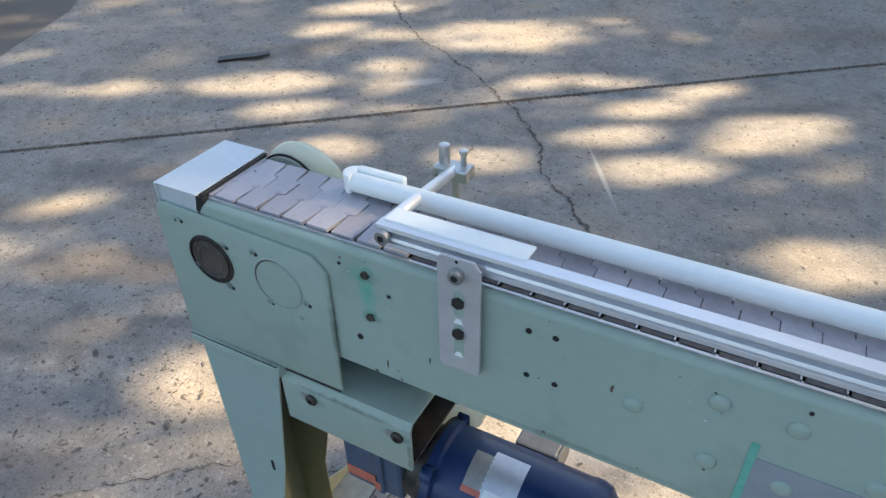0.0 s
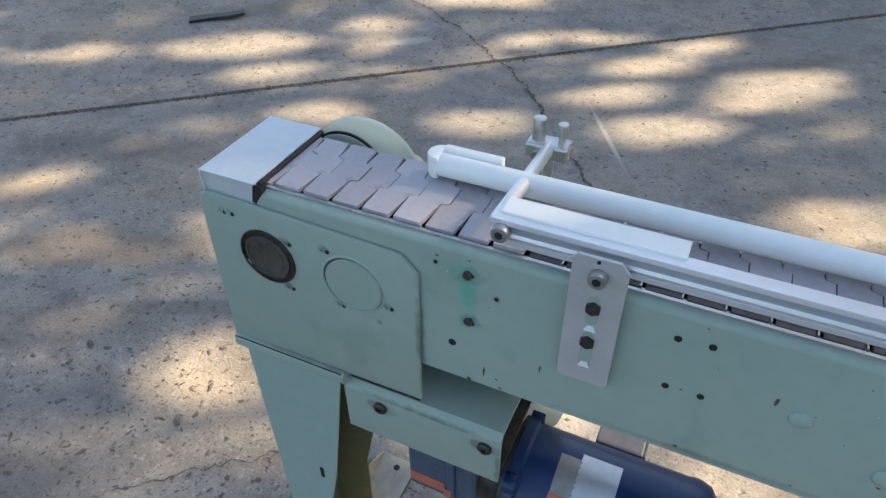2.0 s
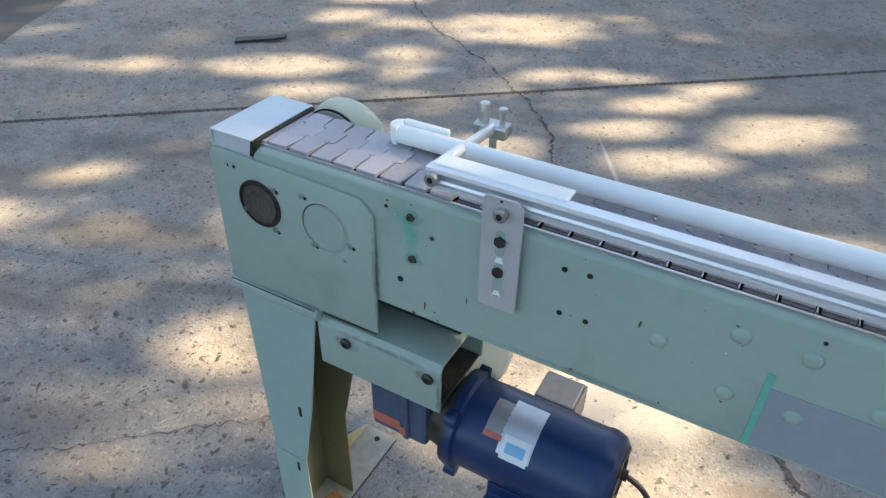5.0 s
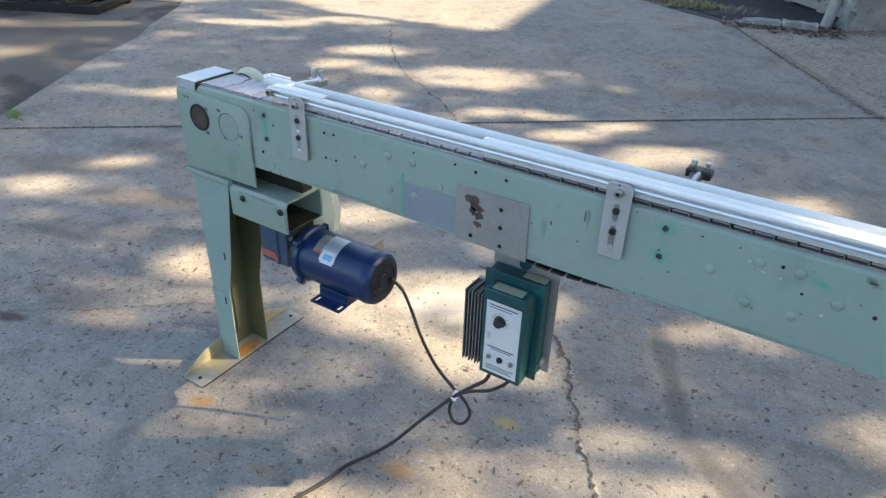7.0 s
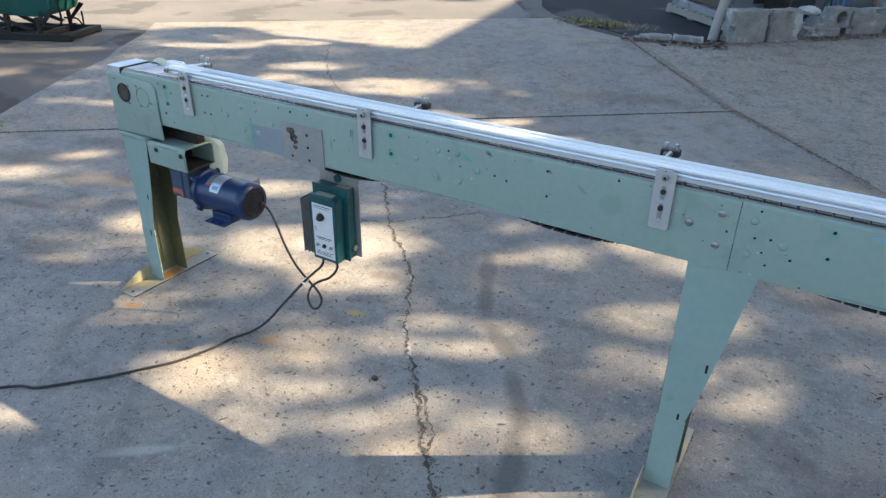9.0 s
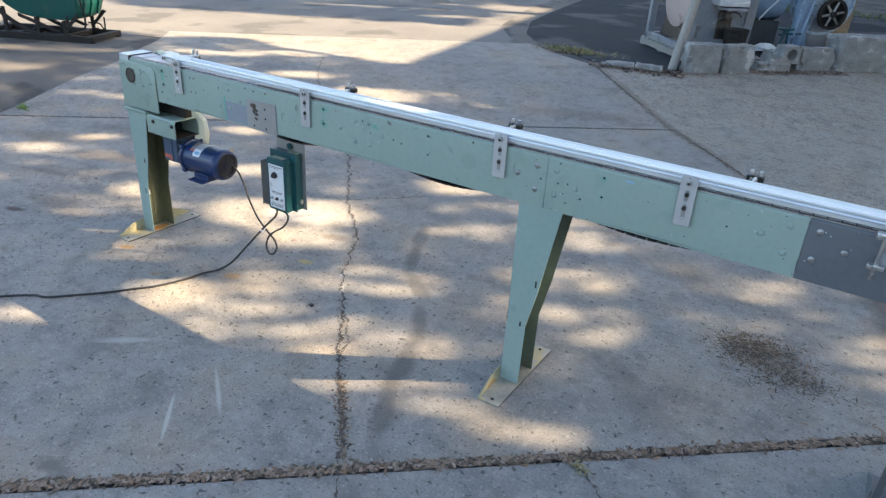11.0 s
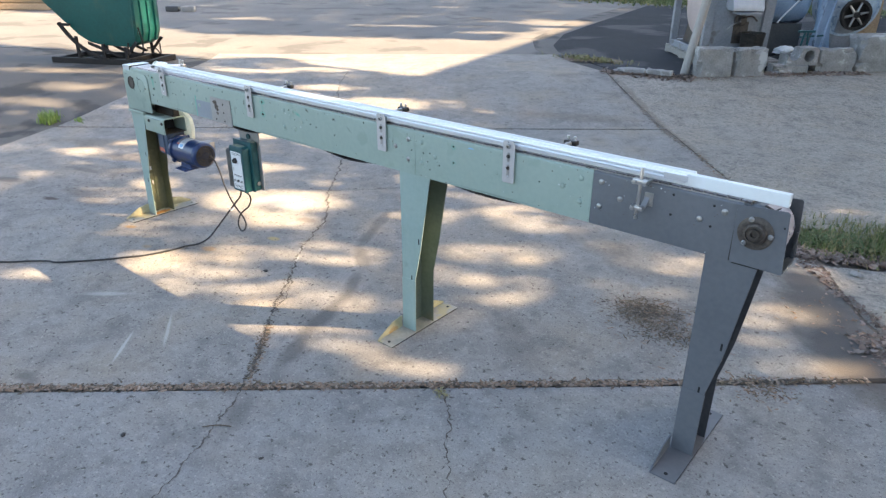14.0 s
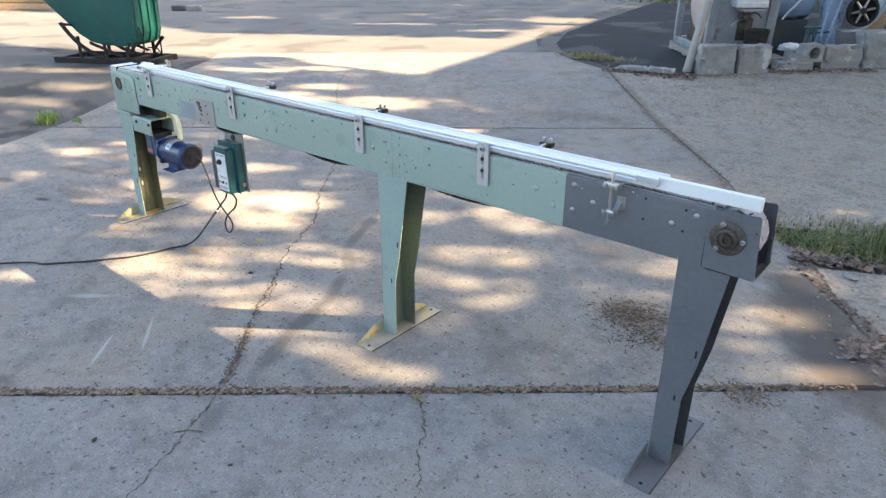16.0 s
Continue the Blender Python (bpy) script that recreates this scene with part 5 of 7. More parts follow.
for n in range(300):
    x = rc.uniform(0.30, 3.82)
    z = rc.choice((BOT + abs(rc.gauss(0, 0.006)), TOP - 0.010 - abs(rc.gauss(0, 0.004)), rc.uniform(BOT, TOP - 0.01)))
    if n % 3 == 0:
        bx, bz = rc.choice(RIVETS)
        x, z = bx + rc.gauss(0, 0.02), bz + rc.gauss(0, 0.014)
    if 0.79 < x < 1.15 or not BOT + 0.001 < z < TOP - 0.009:
        continue
    s = 0.0007 + 0.0022 * rc.random() ** 3
    bm = chips["pale" if rc.random() < 0.22 else "dark"]
    pts = [(x + s * rc.uniform(0.4, 1.7) * math.cos(a), z + s * rc.uniform(0.4, 1.3) * math.sin(a)) for a in (0, 1.1, 2.3, 3.3, 4.4, 5.4)]
    bm.faces.new([bm.verts.new((px, -0.0004, pz)) for px, pz in pts])
for key, mt_ in (("dark", STAIN_SHADE), ("pale", COVERM)):
    ob = part("paint_chips", chips[key], mt_, conv)
    ob["kind"] = "stuff"

# tail end: grey end plates, flanged bearing, open end sheet
for y0, y1 in ((-0.005, -0.0005), (W + 0.0005, W + 0.005)):
    xr = 3.994 if y0 < 0 else 3.996
    # the far plate gets the grey that is darkened for shade
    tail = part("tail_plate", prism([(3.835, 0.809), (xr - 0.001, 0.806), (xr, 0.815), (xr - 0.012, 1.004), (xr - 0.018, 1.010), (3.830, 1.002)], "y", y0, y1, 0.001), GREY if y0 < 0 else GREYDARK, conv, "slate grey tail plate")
    if y0 < 0:
        part("flange_bearing", lathe([(0, 0.054), (0.003, 0.054), (0.005, 0.050), (0.006, 0.036), (0.016, 0.032), (0.018, 0.026), (0.013, 0.024), (0.013, 0.018), (0.020, 0.017), (0.020, 0.010), (0.012, 0.009)],
                                         (3.897, -0.005, 0.922), (0, -1, 0), 40), RUSTY, tail, "greasy brown flange bearing", 30)
        for a in (112, 234, 0):
            screw(tail, 3.897 + 0.046 * math.cos(radians(a)), 0.922 + 0.046 * math.sin(radians(a)), -0.009, 0.0085, 0.006, ZINC, "flange_bolt")
        hole(tail, 3.975, 0.958, -0.0051, 0.003)
part("tail_floor", prism([(3.84, 0.806), (3.975, 0.8065), (3.998, 0.812), (3.997, 0.816), (3.973, 0.811), (3.84, 0.811)], "y", 0.0, W, 0.0008), GREY, conv)
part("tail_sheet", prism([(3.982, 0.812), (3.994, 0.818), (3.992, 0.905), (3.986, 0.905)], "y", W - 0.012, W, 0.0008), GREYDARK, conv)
part("tail_sprocket", lathe([(0, 0.080), (0.004, 0.0895), (0.096, 0.0895), (0.100, 0.080)], (3.884, 0.022, 0.914), (0, 1, 0), 40), BOXGREY, conv, "grey return wheel under the chain", 40)
part("tail_shaft", tube((3.897, -0.014, 0.922), (3.897, W + 0.02, 0.922), 0.0085, seg=16), DARKSTEEL, conv)
# black strip paints the shadow line below the proud tail plate
part("plate_shade", box(3.842, 3.926, 0.0005, 0.0034, 0.8025, 0.8056), BLACK, conv, "black strip for the shade under the tail plate")
part("seam_line", box(3.8315, 3.8345, -0.0040, -0.0004, 0.811, 1.000), GREASE_SHADE, conv)
part("floor_lip", prism([(3.9735, 0.8115), (3.9975, 0.8165), (3.9970, 0.8180), (3.9730, 0.8128)], "y", 0.002, W - 0.002), ZINC, conv, "bright edge strip of the tail floor")
part("bent_shim", prism([(3.905, 1.010), (3.935, 1.000), (3.952, 1.012), (3.948, 1.013), (3.934, 1.003), (3.907, 1.013)], "y", 0.002, 0.012), DARKSTEEL, conv)

# guide rails
RZ = 1.0335


def near_rail():
    """Extruded aluminium rail with two grooves on its face."""
    z = RZ
    prof = [(0.0, z), (0.0015, z - 0.002), (0.0015, z - 0.0075), (0.016, z - 0.0075), (0.016, z + 0.022), (0.0, z + 0.022), (-0.001, z + 0.017), (0.0, z + 0.0155), (0.0105, z + 0.0150), (0.0105, z + 0.0092), (0.0, z + 0.0085), (-0.0015, z + 0.0045), (0.004, z + 0.0035), (0.004, z + 0.0015)]
    return part("guide_rail", prism(prof, "x", 0.366, 3.655, 0.0004), ALU, conv, "grooved aluminium guide rail")


rail = near_rail()
part("rail_strip", box(0.372, 0.546, 0.010, 0.037, RZ + 0.0205, RZ + 0.0245, 0.001), WHITE, rail, "short white plastic strip")
part("rail_strip", box(1.005, 3.969, 0.0162, 0.038, RZ - 0.018, RZ + 0.0235, 0.003), WHITE, rail, "long white plastic wear strip")
part("rail_end_bolt", tube((0.378, -0.010, RZ + 0.010), (0.378, 0.002, RZ + 0.010), 0.009, seg=16, bev=0.0015), ZINC, rail, "", 35)
part("end_socket", tube((0.378, -0.0106, RZ + 0.010), (0.378, -0.0099, RZ + 0.010), 0.0045, seg=6), BLACK, rail)
far = part("far_guide_rail", prism([(0.1015 + 0.0125 * math.cos(a * math.tau / 20), 1.0300 + 0.0140 * math.sin(a * math.tau / 20)) for a in range(20)], "x", 0.262, 3.653, 0.001),
           WHITE, conv, "long white plastic guide rail with a rounded end", 50)
part("rounded_end", prism([(0.2665, 0.1207), (0.2665, 0.0887)] + [(0.2640 - 0.0150 * math.sin(a * math.pi / 12), 0.1047 - 0.0160 * math.cos(a * math.pi / 12)) for a in range(1, 12)], "z", 1.0165, 1.0450, 0.003), WHITE, far, "", 40)
part("rail_splice", box(0.2640, 0.336, 0.1100, 0.1205, 1.016, 1.0470, 0.003), WHITE, far, "white plastic splice plate")
part("clear_sleeve", box(3.585, 3.665, -0.0030, -0.0018, RZ + 0.001, RZ + 0.020, 0.0002), LABEL, rail)


def bracket(x, label):
    """Slotted flat bracket bolted to the frame, holding the near rail."""
    y = -0.0115
    o = [(x - 0.0265, 0.889), (x - 0.022, 0.884), (x + 0.022, 0.884), (x + 0.0265, 0.889), (x + 0.0265, 1.040), (x + 0.018, 1.050), (x - 0.021, 1.050), (x - 0.0265, 1.044)]
    b = part("rail_bracket", prism(o, "y", y, y + 0.004, 0.0008), STAINLESS, conv, label)
    part("standoff", box(x - 0.012, x + 0.012, y + 0.004, 0.0, 0.925, 0.985, 0.001), ZINC, b)
    part("cap_screw", tube((x, y - 0.010, 1.030), (x, y, 1.030), 0.0088, seg=18, bev=0.0015), ZINC, b, "socket head cap screw", 35)
    part("socket", tube((x, y - 0.0106, 1.030), (x, y - 0.0099, 1.030), 0.0045, seg=6), BLACK, b)
    part("rail_nut", box(x - 0.010, x + 0.010, y + 0.004, 0.001, 1.020, 1.040, 0.001), ZINC, b)
    for z0, z1 in ((0.968, 1.006), (0.905, 0.957)):
        part("long_slot", prism([(x + 0.0065 * math.cos(a * math.tau / 16), (z1 - 0.0065 if 0 <= a < 8 else z0 + 0.0065) + 0.0065 * math.sin(a * math.tau / 16)) for a in range(16)], "y", y - 0.0004, y), ZINC if x > 0.6 else GREEN, b)
    for z in (0.990, 0.944):
        part("hex_bolt", tube((x, y - 0.004, z), (x, y, z), 0.0078, seg=6), DARKSTEEL, b, "dark hex bolt")
    # pale wedges painted as light showing in the slot ends
    for z in (0.9585, 0.907):
        part("slot_light", prism([(x - 0.006, z), (x + 0.006, z), (x + 0.003, z + 0.008), (x - 0.003, z + 0.007)], "y", y - 0.0009, y - 0.0002), WHITE if x < 0.6 else LABEL, b)
    part("corner_hole", tube((x - 0.002, y - 0.0005, 1.0455), (x - 0.002, y, 1.0455), 0.002, seg=10), BLACK, b)
    return b


for x in (0.477, 1.333, 2.300, 2.978):
    bracket(x, "slotted flat steel rail bracket")


def rod_clamp(x, y, cross, tall):
    """Rail clamp behind the far rail: block, two upright bolts, a rod."""
    z = 1.022 if cross else 1.034
    c = part("rail_clamp", box(x - 0.026, x + 0.026, y - 0.014, y + 0.014, z - 0.010, z + 0.009, 0.003), STEEL if cross else DARKSTEEL, conv, "bright steel rail clamp")
    part("eye_bolt", tube((x - 0.014, y, z + 0.008), (x - 0.014, y, z + 0.010 + tall), 0.0078 if tall > 0.02 else 0.0062, seg=16, bev=0.0012), STEEL, c, "", 35)
    part("thumb_bolt", tube((x + 0.014, y + 0.002, z + 0.008), (x + 0.014, y + 0.002, z + 0.008 + tall * 0.8), 0.0042, seg=12), STEEL, c, "", 35)
    part("bolt_head", tube((x + 0.014, y + 0.002, z + 0.006 + tall * 0.8), (x + 0.014, y + 0.002, z + 0.012 + tall * 0.8), 0.0062, seg=12, bev=0.001), STEEL, c, "", 35)
    part("clamp_screw", tube((x - 0.010, y - 0.013, z - 0.001), (x - 0.010, y - 0.024, z - 0.001), 0.0055, seg=12), ZINC, c, "", 35)
    part("upright", tube((x, y + 0.004, 0.90), (x, y + 0.004, z - 0.008), 0.006, seg=14), STEEL, c)
    part("upright_foot", box(x - 0.015, x + 0.015, W, y + 0.012, 0.895, 0.925, 0.002), STEEL, c)
    part("rail_rod", tube((x + 0.006, 0.008, 1.046) if cross else (x + 0.004, 0.112, z), (x + 0.001, y + 0.012, z), 0.0076, seg=16, bev=0.001), ALU if cross else STEEL, c, "bright cross rod" if cross else "bright rod", 35)
    return c


rod_clamp(0.362, 0.198, True, 0.027)
for x in (1.437, 2.262, 3.139):
    rod_clamp(x, 0.176, False, 0.016)

# upright clamp holding the rail on the grey section
post = part("rail_post", tube((3.522, -0.040, 0.884), (3.526, -0.040, 1.066), 0.0062, seg=16, bev=0.001), STEEL, conv, "bright steel clamp post", 35)
part("post_block", box(3.500, 3.552, -0.053, -0.028, 1.008, 1.026, 0.003), STEEL, post, "", 30)
part("post_arm", tube((3.545, -0.050, 1.017), (3.545, 0.004, 1.017), 0.0055, seg=12), STEEL, post, "", 35)
for x in (3.508, 3.546):
    part("post_bolt", tube((x, -0.062, 1.017), (x, -0.050, 1.017), 0.0075, seg=12, bev=0.001), ZINC, post, "", 35)
part("foot_block", box(3.502, 3.545, -0.052, -0.030, 0.918, 0.932, 0.003), STEEL, post, "", 30)
part("foot_arm", prism([(-0.032, 0.920), (-0.001, 0.936), (-0.001, 0.956), (-0.032, 0.930)], "x", 3.530, 3.548, 0.001), ZINC, post)
part("foot_plate", box(3.528, 3.560, -0.003, 0.0, 0.925, 0.972, 0.001), ZINC, post)
part("post_bolt", tube((3.512, -0.060, 0.925), (3.512, -0.050, 0.925), 0.0075, seg=12, bev=0.001), ZINC, post, "", 35)

part("cable_tie", tube((0.950, 0.034, 0.250), (0.950, 0.060, 0.262), 0.0085, seg=10), WHITE, conv, "white plastic cable tie round the cords")
# mains cord lying over the concrete
cord = part("power_cord", sweep([(1.050, 0.060, 0.388), (1.038, 0.056, 0.352), (1.000, 0.050, 0.312), (0.945, 0.038, 0.252), (0.865, 0.005, 0.150), (0.790, -0.040, 0.050), (0.738, -0.090, 0.008), (0.705, -0.160, 0.006), (0.690, -0.250, 0.006), (0.640, -0.385, 0.006),
                                 (0.575, -0.480, 0.006), (0.500, -0.585, 0.006), (0.400, -0.700, 0.006), (0.330, -0.775, 0.006), (0.270, -0.800, 0.006), (0.200, -0.860, 0.006), (0.100, -0.96, 0.006), (-0.10, -1.10, 0.006), (-0.45, -1.28, 0.006), (-0.9, -1.62, 0.006)], 0.0055), RUBBER)
tagged(cord, "black rubber power cord trailing over the concrete from the controller", "cable")

# ---- yard things ----
def placed(bm, m):
    bmesh.ops.transform(bm, matrix=m, verts=bm.verts)
    return bm


# flat dark scrap lying on the drive
bm = bmesh.new()
top, low = [], []
for k in range(9):
    t = k / 8
    for lst, dz in ((top, 0.014), (low, 0.0)):
        for yy in (-0.035, 0.035):
            lst.append(bm.verts.new((-0.15 + 0.30 * t, yy * (1 - 0.25 * t) + 0.01 * math.sin(t * 5), dz + 0.022 * t * t)))
for k in range(8):
    i = 2 * k
    bm.faces.new((top[i], top[i + 1], top[i + 3], top[i + 2]))
    bm.faces.new((low[i], low[i + 2], low[i + 3], low[i + 1]))
    bm.faces.new((top[i], top[i + 2], low[i + 2], low[i]))
    bm.faces.new((top[i + 1], low[i + 1], low[i + 3], top[i + 3]))
bm.faces.new((top[0], low[0], low[1], top[1]))
bm.faces.new((top[16], top[17], low[17], low[16]))
scrap = part("rubber_scrap", placed(bm, pose(-2.14, 2.31, 0.0745, 0, 0, 36)), DARKSTEEL)
tagged(scrap, "flat dark curled strip of scrap rubber on the concrete", "debris")


def tuft(name, label, cx, cy, rx, ry, n, h0, h1, mat, category="grass", seed=1, lean=0.5, wide=0.006):
    r = random.Random(seed)
    bm = bmesh.new()
    for _ in range(n):
        x, y = cx + r.gauss(0, 0.45) * rx, cy + r.gauss(0, 0.45) * ry
        h, a = r.uniform(h0, h1) * r.uniform(0.5, 1.0), r.uniform(0, math.tau)
        dx, dy = math.cos(a) * h * lean * r.uniform(0.2, 1), math.sin(a) * h * lean * r.uniform(0.2, 1)
        z, w = rise(x, y) - 0.004, wide * r.uniform(0.5, 1.2)
        px, py = -math.sin(a) * w, math.cos(a) * w
        pts = []
        for t, ww in ((0, 1), (0.5, 0.8)):
            bx, by, bz = x + dx * t * t, y + dy * t * t, z + h * t * (1 - 0.15 * t)
            pts.append((bm.verts.new((bx - px * ww, by - py * ww, bz)), bm.verts.new((bx + px * ww, by + py * ww, bz))))
        tip = bm.verts.new((x + dx, y + dy, z + h * 0.85))
        bm.faces.new((pts[0][0], pts[0][1], pts[1][1], pts[1][0]))
        bm.faces.new((pts[1][0], pts[1][1], tip))
    return tagged(part(name, bm, mat), label, category, kind="stuff")


tuft("weed_clump", "small green weed clump at the drive's edge", -3.22, 0.66, 0.15, 0.10, 320, 0.06, 0.17, LIMEGRASS, seed=4)
tuft("weed_clump", "tiny green weeds in the drive's edge", -2.98, 0.86, 0.07, 0.05, 70, 0.02, 0.06, LIMEGRASS, seed=5)
tuft("grass_verge", "tall green weeds and grass beside the drive", 4.30, 2.66, 0.75, 0.24, 1500, 0.02, 0.09, GRASS, seed=6, wide=0.0032, lean=1.2)
tuft("grass_verge", "rough green grass along the apron", 4.45, 2.86, 0.75, 0.22, 1500, 0.03, 0.12, GRASS, seed=36, wide=0.0035, lean=1.0)
tuft("grass_verge", "straw-coloured grass along the apron", 4.45, 2.84, 0.80, 0.24, 1300, 0.03, 0.12, DRYGRASS, seed=37, wide=0.003, lean=1.1)
tuft("broadleaf_weeds", "low broad-leaved weeds in the verge", 4.12, 2.56, 0.62, 0.20, 1500, 0.02, 0.06, GRASS, seed=26, wide=0.009, lean=2.0)
tuft("grass_verge", "low green weeds at the tip of the verge", 3.72, 2.44, 0.24, 0.16, 1000, 0.02, 0.07, GRASS, seed=16, wide=0.004, lean=1.3)
tuft("grass_verge", "dry yellow grass among the weeds", 4.15, 2.58, 0.85, 0.28, 1900, 0.02, 0.10, DRYGRASS, seed=7, wide=0.0028, lean=1.2)
tuft("tall_weed", "tuft of long green grass by the path", 4.09, 2.56, 0.09, 0.08, 120, 0.16, 0.34, GRASS, seed=18, lean=0.5, wide=0.004)
tuft("tall_weed", "tall thin seeding weed by the path", 4.14, 2.70, 0.09, 0.07, 30, 0.30, 0.56, DRYGRASS, seed=9, lean=0.25, wide=0.003)
tuft("weed_flowers", "small white flower heads above the weeds", 4.60, 2.75, 0.35, 0.18, 90, 0.18, 0.34, FLOWER, seed=10, lean=0.2, wide=0.002)
tuft("dry_weeds", "low dry weeds growing in the asphalt edge", -0.30, 6.85, 0.55, 0.20, 520, 0.03, 0.09, DRYGRASS, seed=11, lean=1.4, wide=0.007)
tuft("dry_weeds", "low green weeds growing in the asphalt edge", -0.35, 6.83, 0.40, 0.14, 110, 0.03, 0.08, GRASS, seed=12, lean=1.2)
tuft("grass_strip", "strip of rough grass beyond the yard", -4.0, 17.2, 7.0, 1.2, 7000, 0.04, 0.14, GRASS, seed=13, wide=0.02)
tuft("grass_strip", "yellowed grass beyond the yard", -4.0, 17.0, 7.0, 1.4, 2600, 0.04, 0.12, DRYGRASS, seed=14, wide=0.02)

# flat stones in the verge
for n, (x, y, s) in enumerate(((4.35, 2.15, 0.045), (4.62, 2.33, 0.06), (4.0, 2.08, 0.03)  , (0.42, 6.21, 0.045))):
    tagged(part("stone", stones("stone", BLOCK, "", [(x, y, s)], n), BLOCK, None, "", 40), "pale rough stone lying in dry leaves", "stone", "stones along the edge")

# broken strips of concrete edging
for n, (x, y, ln, wd, ht, turn) in enumerate(((0.60, 6.28, 0.34, 0.11, 0.055, 22), (0.93, 6.40, 0.32, 0.13, 0.065, 14))):
    bm = box(-ln / 2, ln / 2, -wd / 2, wd / 2, 0, ht, 0.01, None, 1)
    bmesh.ops.subdivide_edges(bm, edges=bm.edges[:], cuts=4, use_grid_fill=True)
    for p in bm.verts:
        if p.co.z > 0.01:
            p.co += noise.noise_vector(p.co * 9 + Vector((n * 5.0, 1, 2))) * 0.022
    tagged(part("edging_strip", placed(bm, pose(x, y, rise(x, y) - 0.003, 0, 0, turn)), BLOCK, None, "", 30), "broken flat strip of pale concrete edging in dry leaves", "concrete strip", "edging strips")

# single finds lying on the drive
for n, (x, y, sz) in enumerate(((1.362, -0.048, 0.013), (2.104, -1.279, 0.010), (2.62, -1.02, 0.007), (3.42, -0.62, 0.008))):
    tagged(part("dark_stone", stones("dark_stone", PEBBLE, "", [(x, y, sz)], n + 40), DARKSTEEL, None, "", 40), "small dark stone lying on the concrete", "stone", "dark stones on the drive")
tw = part("twig", sweep([(3.985, 0.700, 0.006), (4.010, 0.745, 0.012), (4.030, 0.800, 0.007)], 0.005, 6), TWIG)
tagged(tw, "short dry brown twig lying across the joint", "twig")
tw = part("twig", sweep([(2.30, -1.06, 0.004), (2.34, -1.015, 0.006), (2.385, -0.985, 0.004)], 0.0022, 6), TWIG)
tagged(tw, "thin dry twig lying on the concrete", "twig")
tuft("joint_weed", "tiny pale green weed growing in the slab joint", 2.880, -0.290, 0.040, 0.034, 90, 0.008, 0.022, DRYGRASS, seed=51, lean=1.6, wide=0.005)

# self-dumping hopper on skids
HP = Matrix.Translation((-5.92, 1.87, 0.178)) @ Matrix.Rotation(radians(27), 4, "Z") @ Matrix.Diagonal((1, 0.76, 1, 1))
hop = thing("tipping_hopper", "green steel self-dumping hopper on rusty rocker rails and skids", "hopper")


def hpart(name, bm, mat, parent=None, label="", smooth=0):
    return part(name, placed(bm, HP), mat, parent or hop, label, smooth)


prof = [(0.78, 0.25), (1.20, 0.235), (1.30, 0.29), (1.35, 0.42), (1.40, 1.50), (-0.78, 1.50), (-0.02, 0.80), (0.44, 0.375), (0.60, 0.285)]
tub = hpart("tub", prism(prof, "y", 0.10, 0.80, 0.012), HOPPER, None, "green painted tub", 25)
for y in (0.26, 0.46, 0.66):
    hpart("stiffener", prism([(1.31, 0.29), (1.33, 0.28), (1.375, 0.42), (1.425, 1.50), (1.40, 1.50), (1.345, 0.42)], "y", y - 0.02, y + 0.02, 0.004), HOPPER, tub)
hpart("rim", prism([(-0.09, 0.870), (1.380, 0.890), (1.405, 1.50), (-0.76, 1.50)], "y", 0.070, 0.10, 0.008), HOPPER, tub, "folded upper band of the tub", 30)
hpart("side_rib", prism([(1.29, 0.33), (1.315, 0.33), (1.355, 0.885), (1.325, 0.885)], "y", 0.085, 0.10, 0.003), HOPPER, tub)
for y in (0.02, 0.78):
    hpart("skid", box(-0.02, 1.50, y, y + 0.07, 0.0, 0.075, 0.006), IRON, None, "rusty channel skid")
    arc = [(1.02 + 0.965 * math.cos(a), 0.995 + 0.965 * math.sin(a)) for a in [radians(209.5 + 5.2 * k) for k in range(15)]]
    inner = [(1.02 + 0.925 * math.cos(a), 0.995 + 0.925 * math.sin(a)) for a in [radians(209.5 + 5.2 * k) for k in range(15)]][::-1]
    hpart("rocker_rail", prism(arc + inner, "y", y + 0.01, y + 0.06, 0.003), IRON, None, "curved rocker rail")
    hpart("rocker_tie", prism([(0.18, 0.50), (0.18, 0.53), (0.36, 0.52), (0.36, 0.49)], "y", y + 0.01, y + 0.06), IRON)
    for x0, x1, z1 in ((0.40, 0.46, 0.36), (0.80, 0.86, 0.27), (1.14, 1.20, 0.24)):
        hpart("support_post", prism([(x0, 0.075), (x0 + 0.04, 0.075), (x1 - 0.02, z1), (x1 - 0.06, z1)], "y", y + 0.015, y + 0.05, 0.003), IRON)
    hpart("brace", prism([(0.60, 0.26), (0.60, 0.30), (1.10, 0.12), (1.05, 0.10)], "y", y + 0.02, y + 0.045), IRON)
    hpart("rear_brace", prism([(1.14, 0.12), (1.18, 0.12), (1.36, 0.30), (1.32, 0.32)], "y", y + 0.02, y + 0.045), IRON)
for x in (0.02, 0.50, 1.10, 1.40):
    hpart("cross_bar", box(x, x + 0.06, 0.09, 0.78, 0.015, 0.070, 0.004), IRON)
hpart("latch_frame", sweep([(1.22, 0.04, 0.30), (1.22, 0.04, 0.16), (1.40, 0.06, 0.17), (1.43, 0.06, 0.30), (1.40, 0.06, 0.50)], 0.012, 6), IRON, None, "bent latch bar")
hpart("latch_handle", sweep([(1.30, 0.40, 0.20), (1.46, 0.36, 0.20), (1.52, 0.36, 0.13), (1.53, 0.36, 0.28)], 0.010, 6), IRON)
hpart("end_bar", box(1.46, 1.50, 0.05, 0.82, 0.02, 0.075, 0.004), IRON)


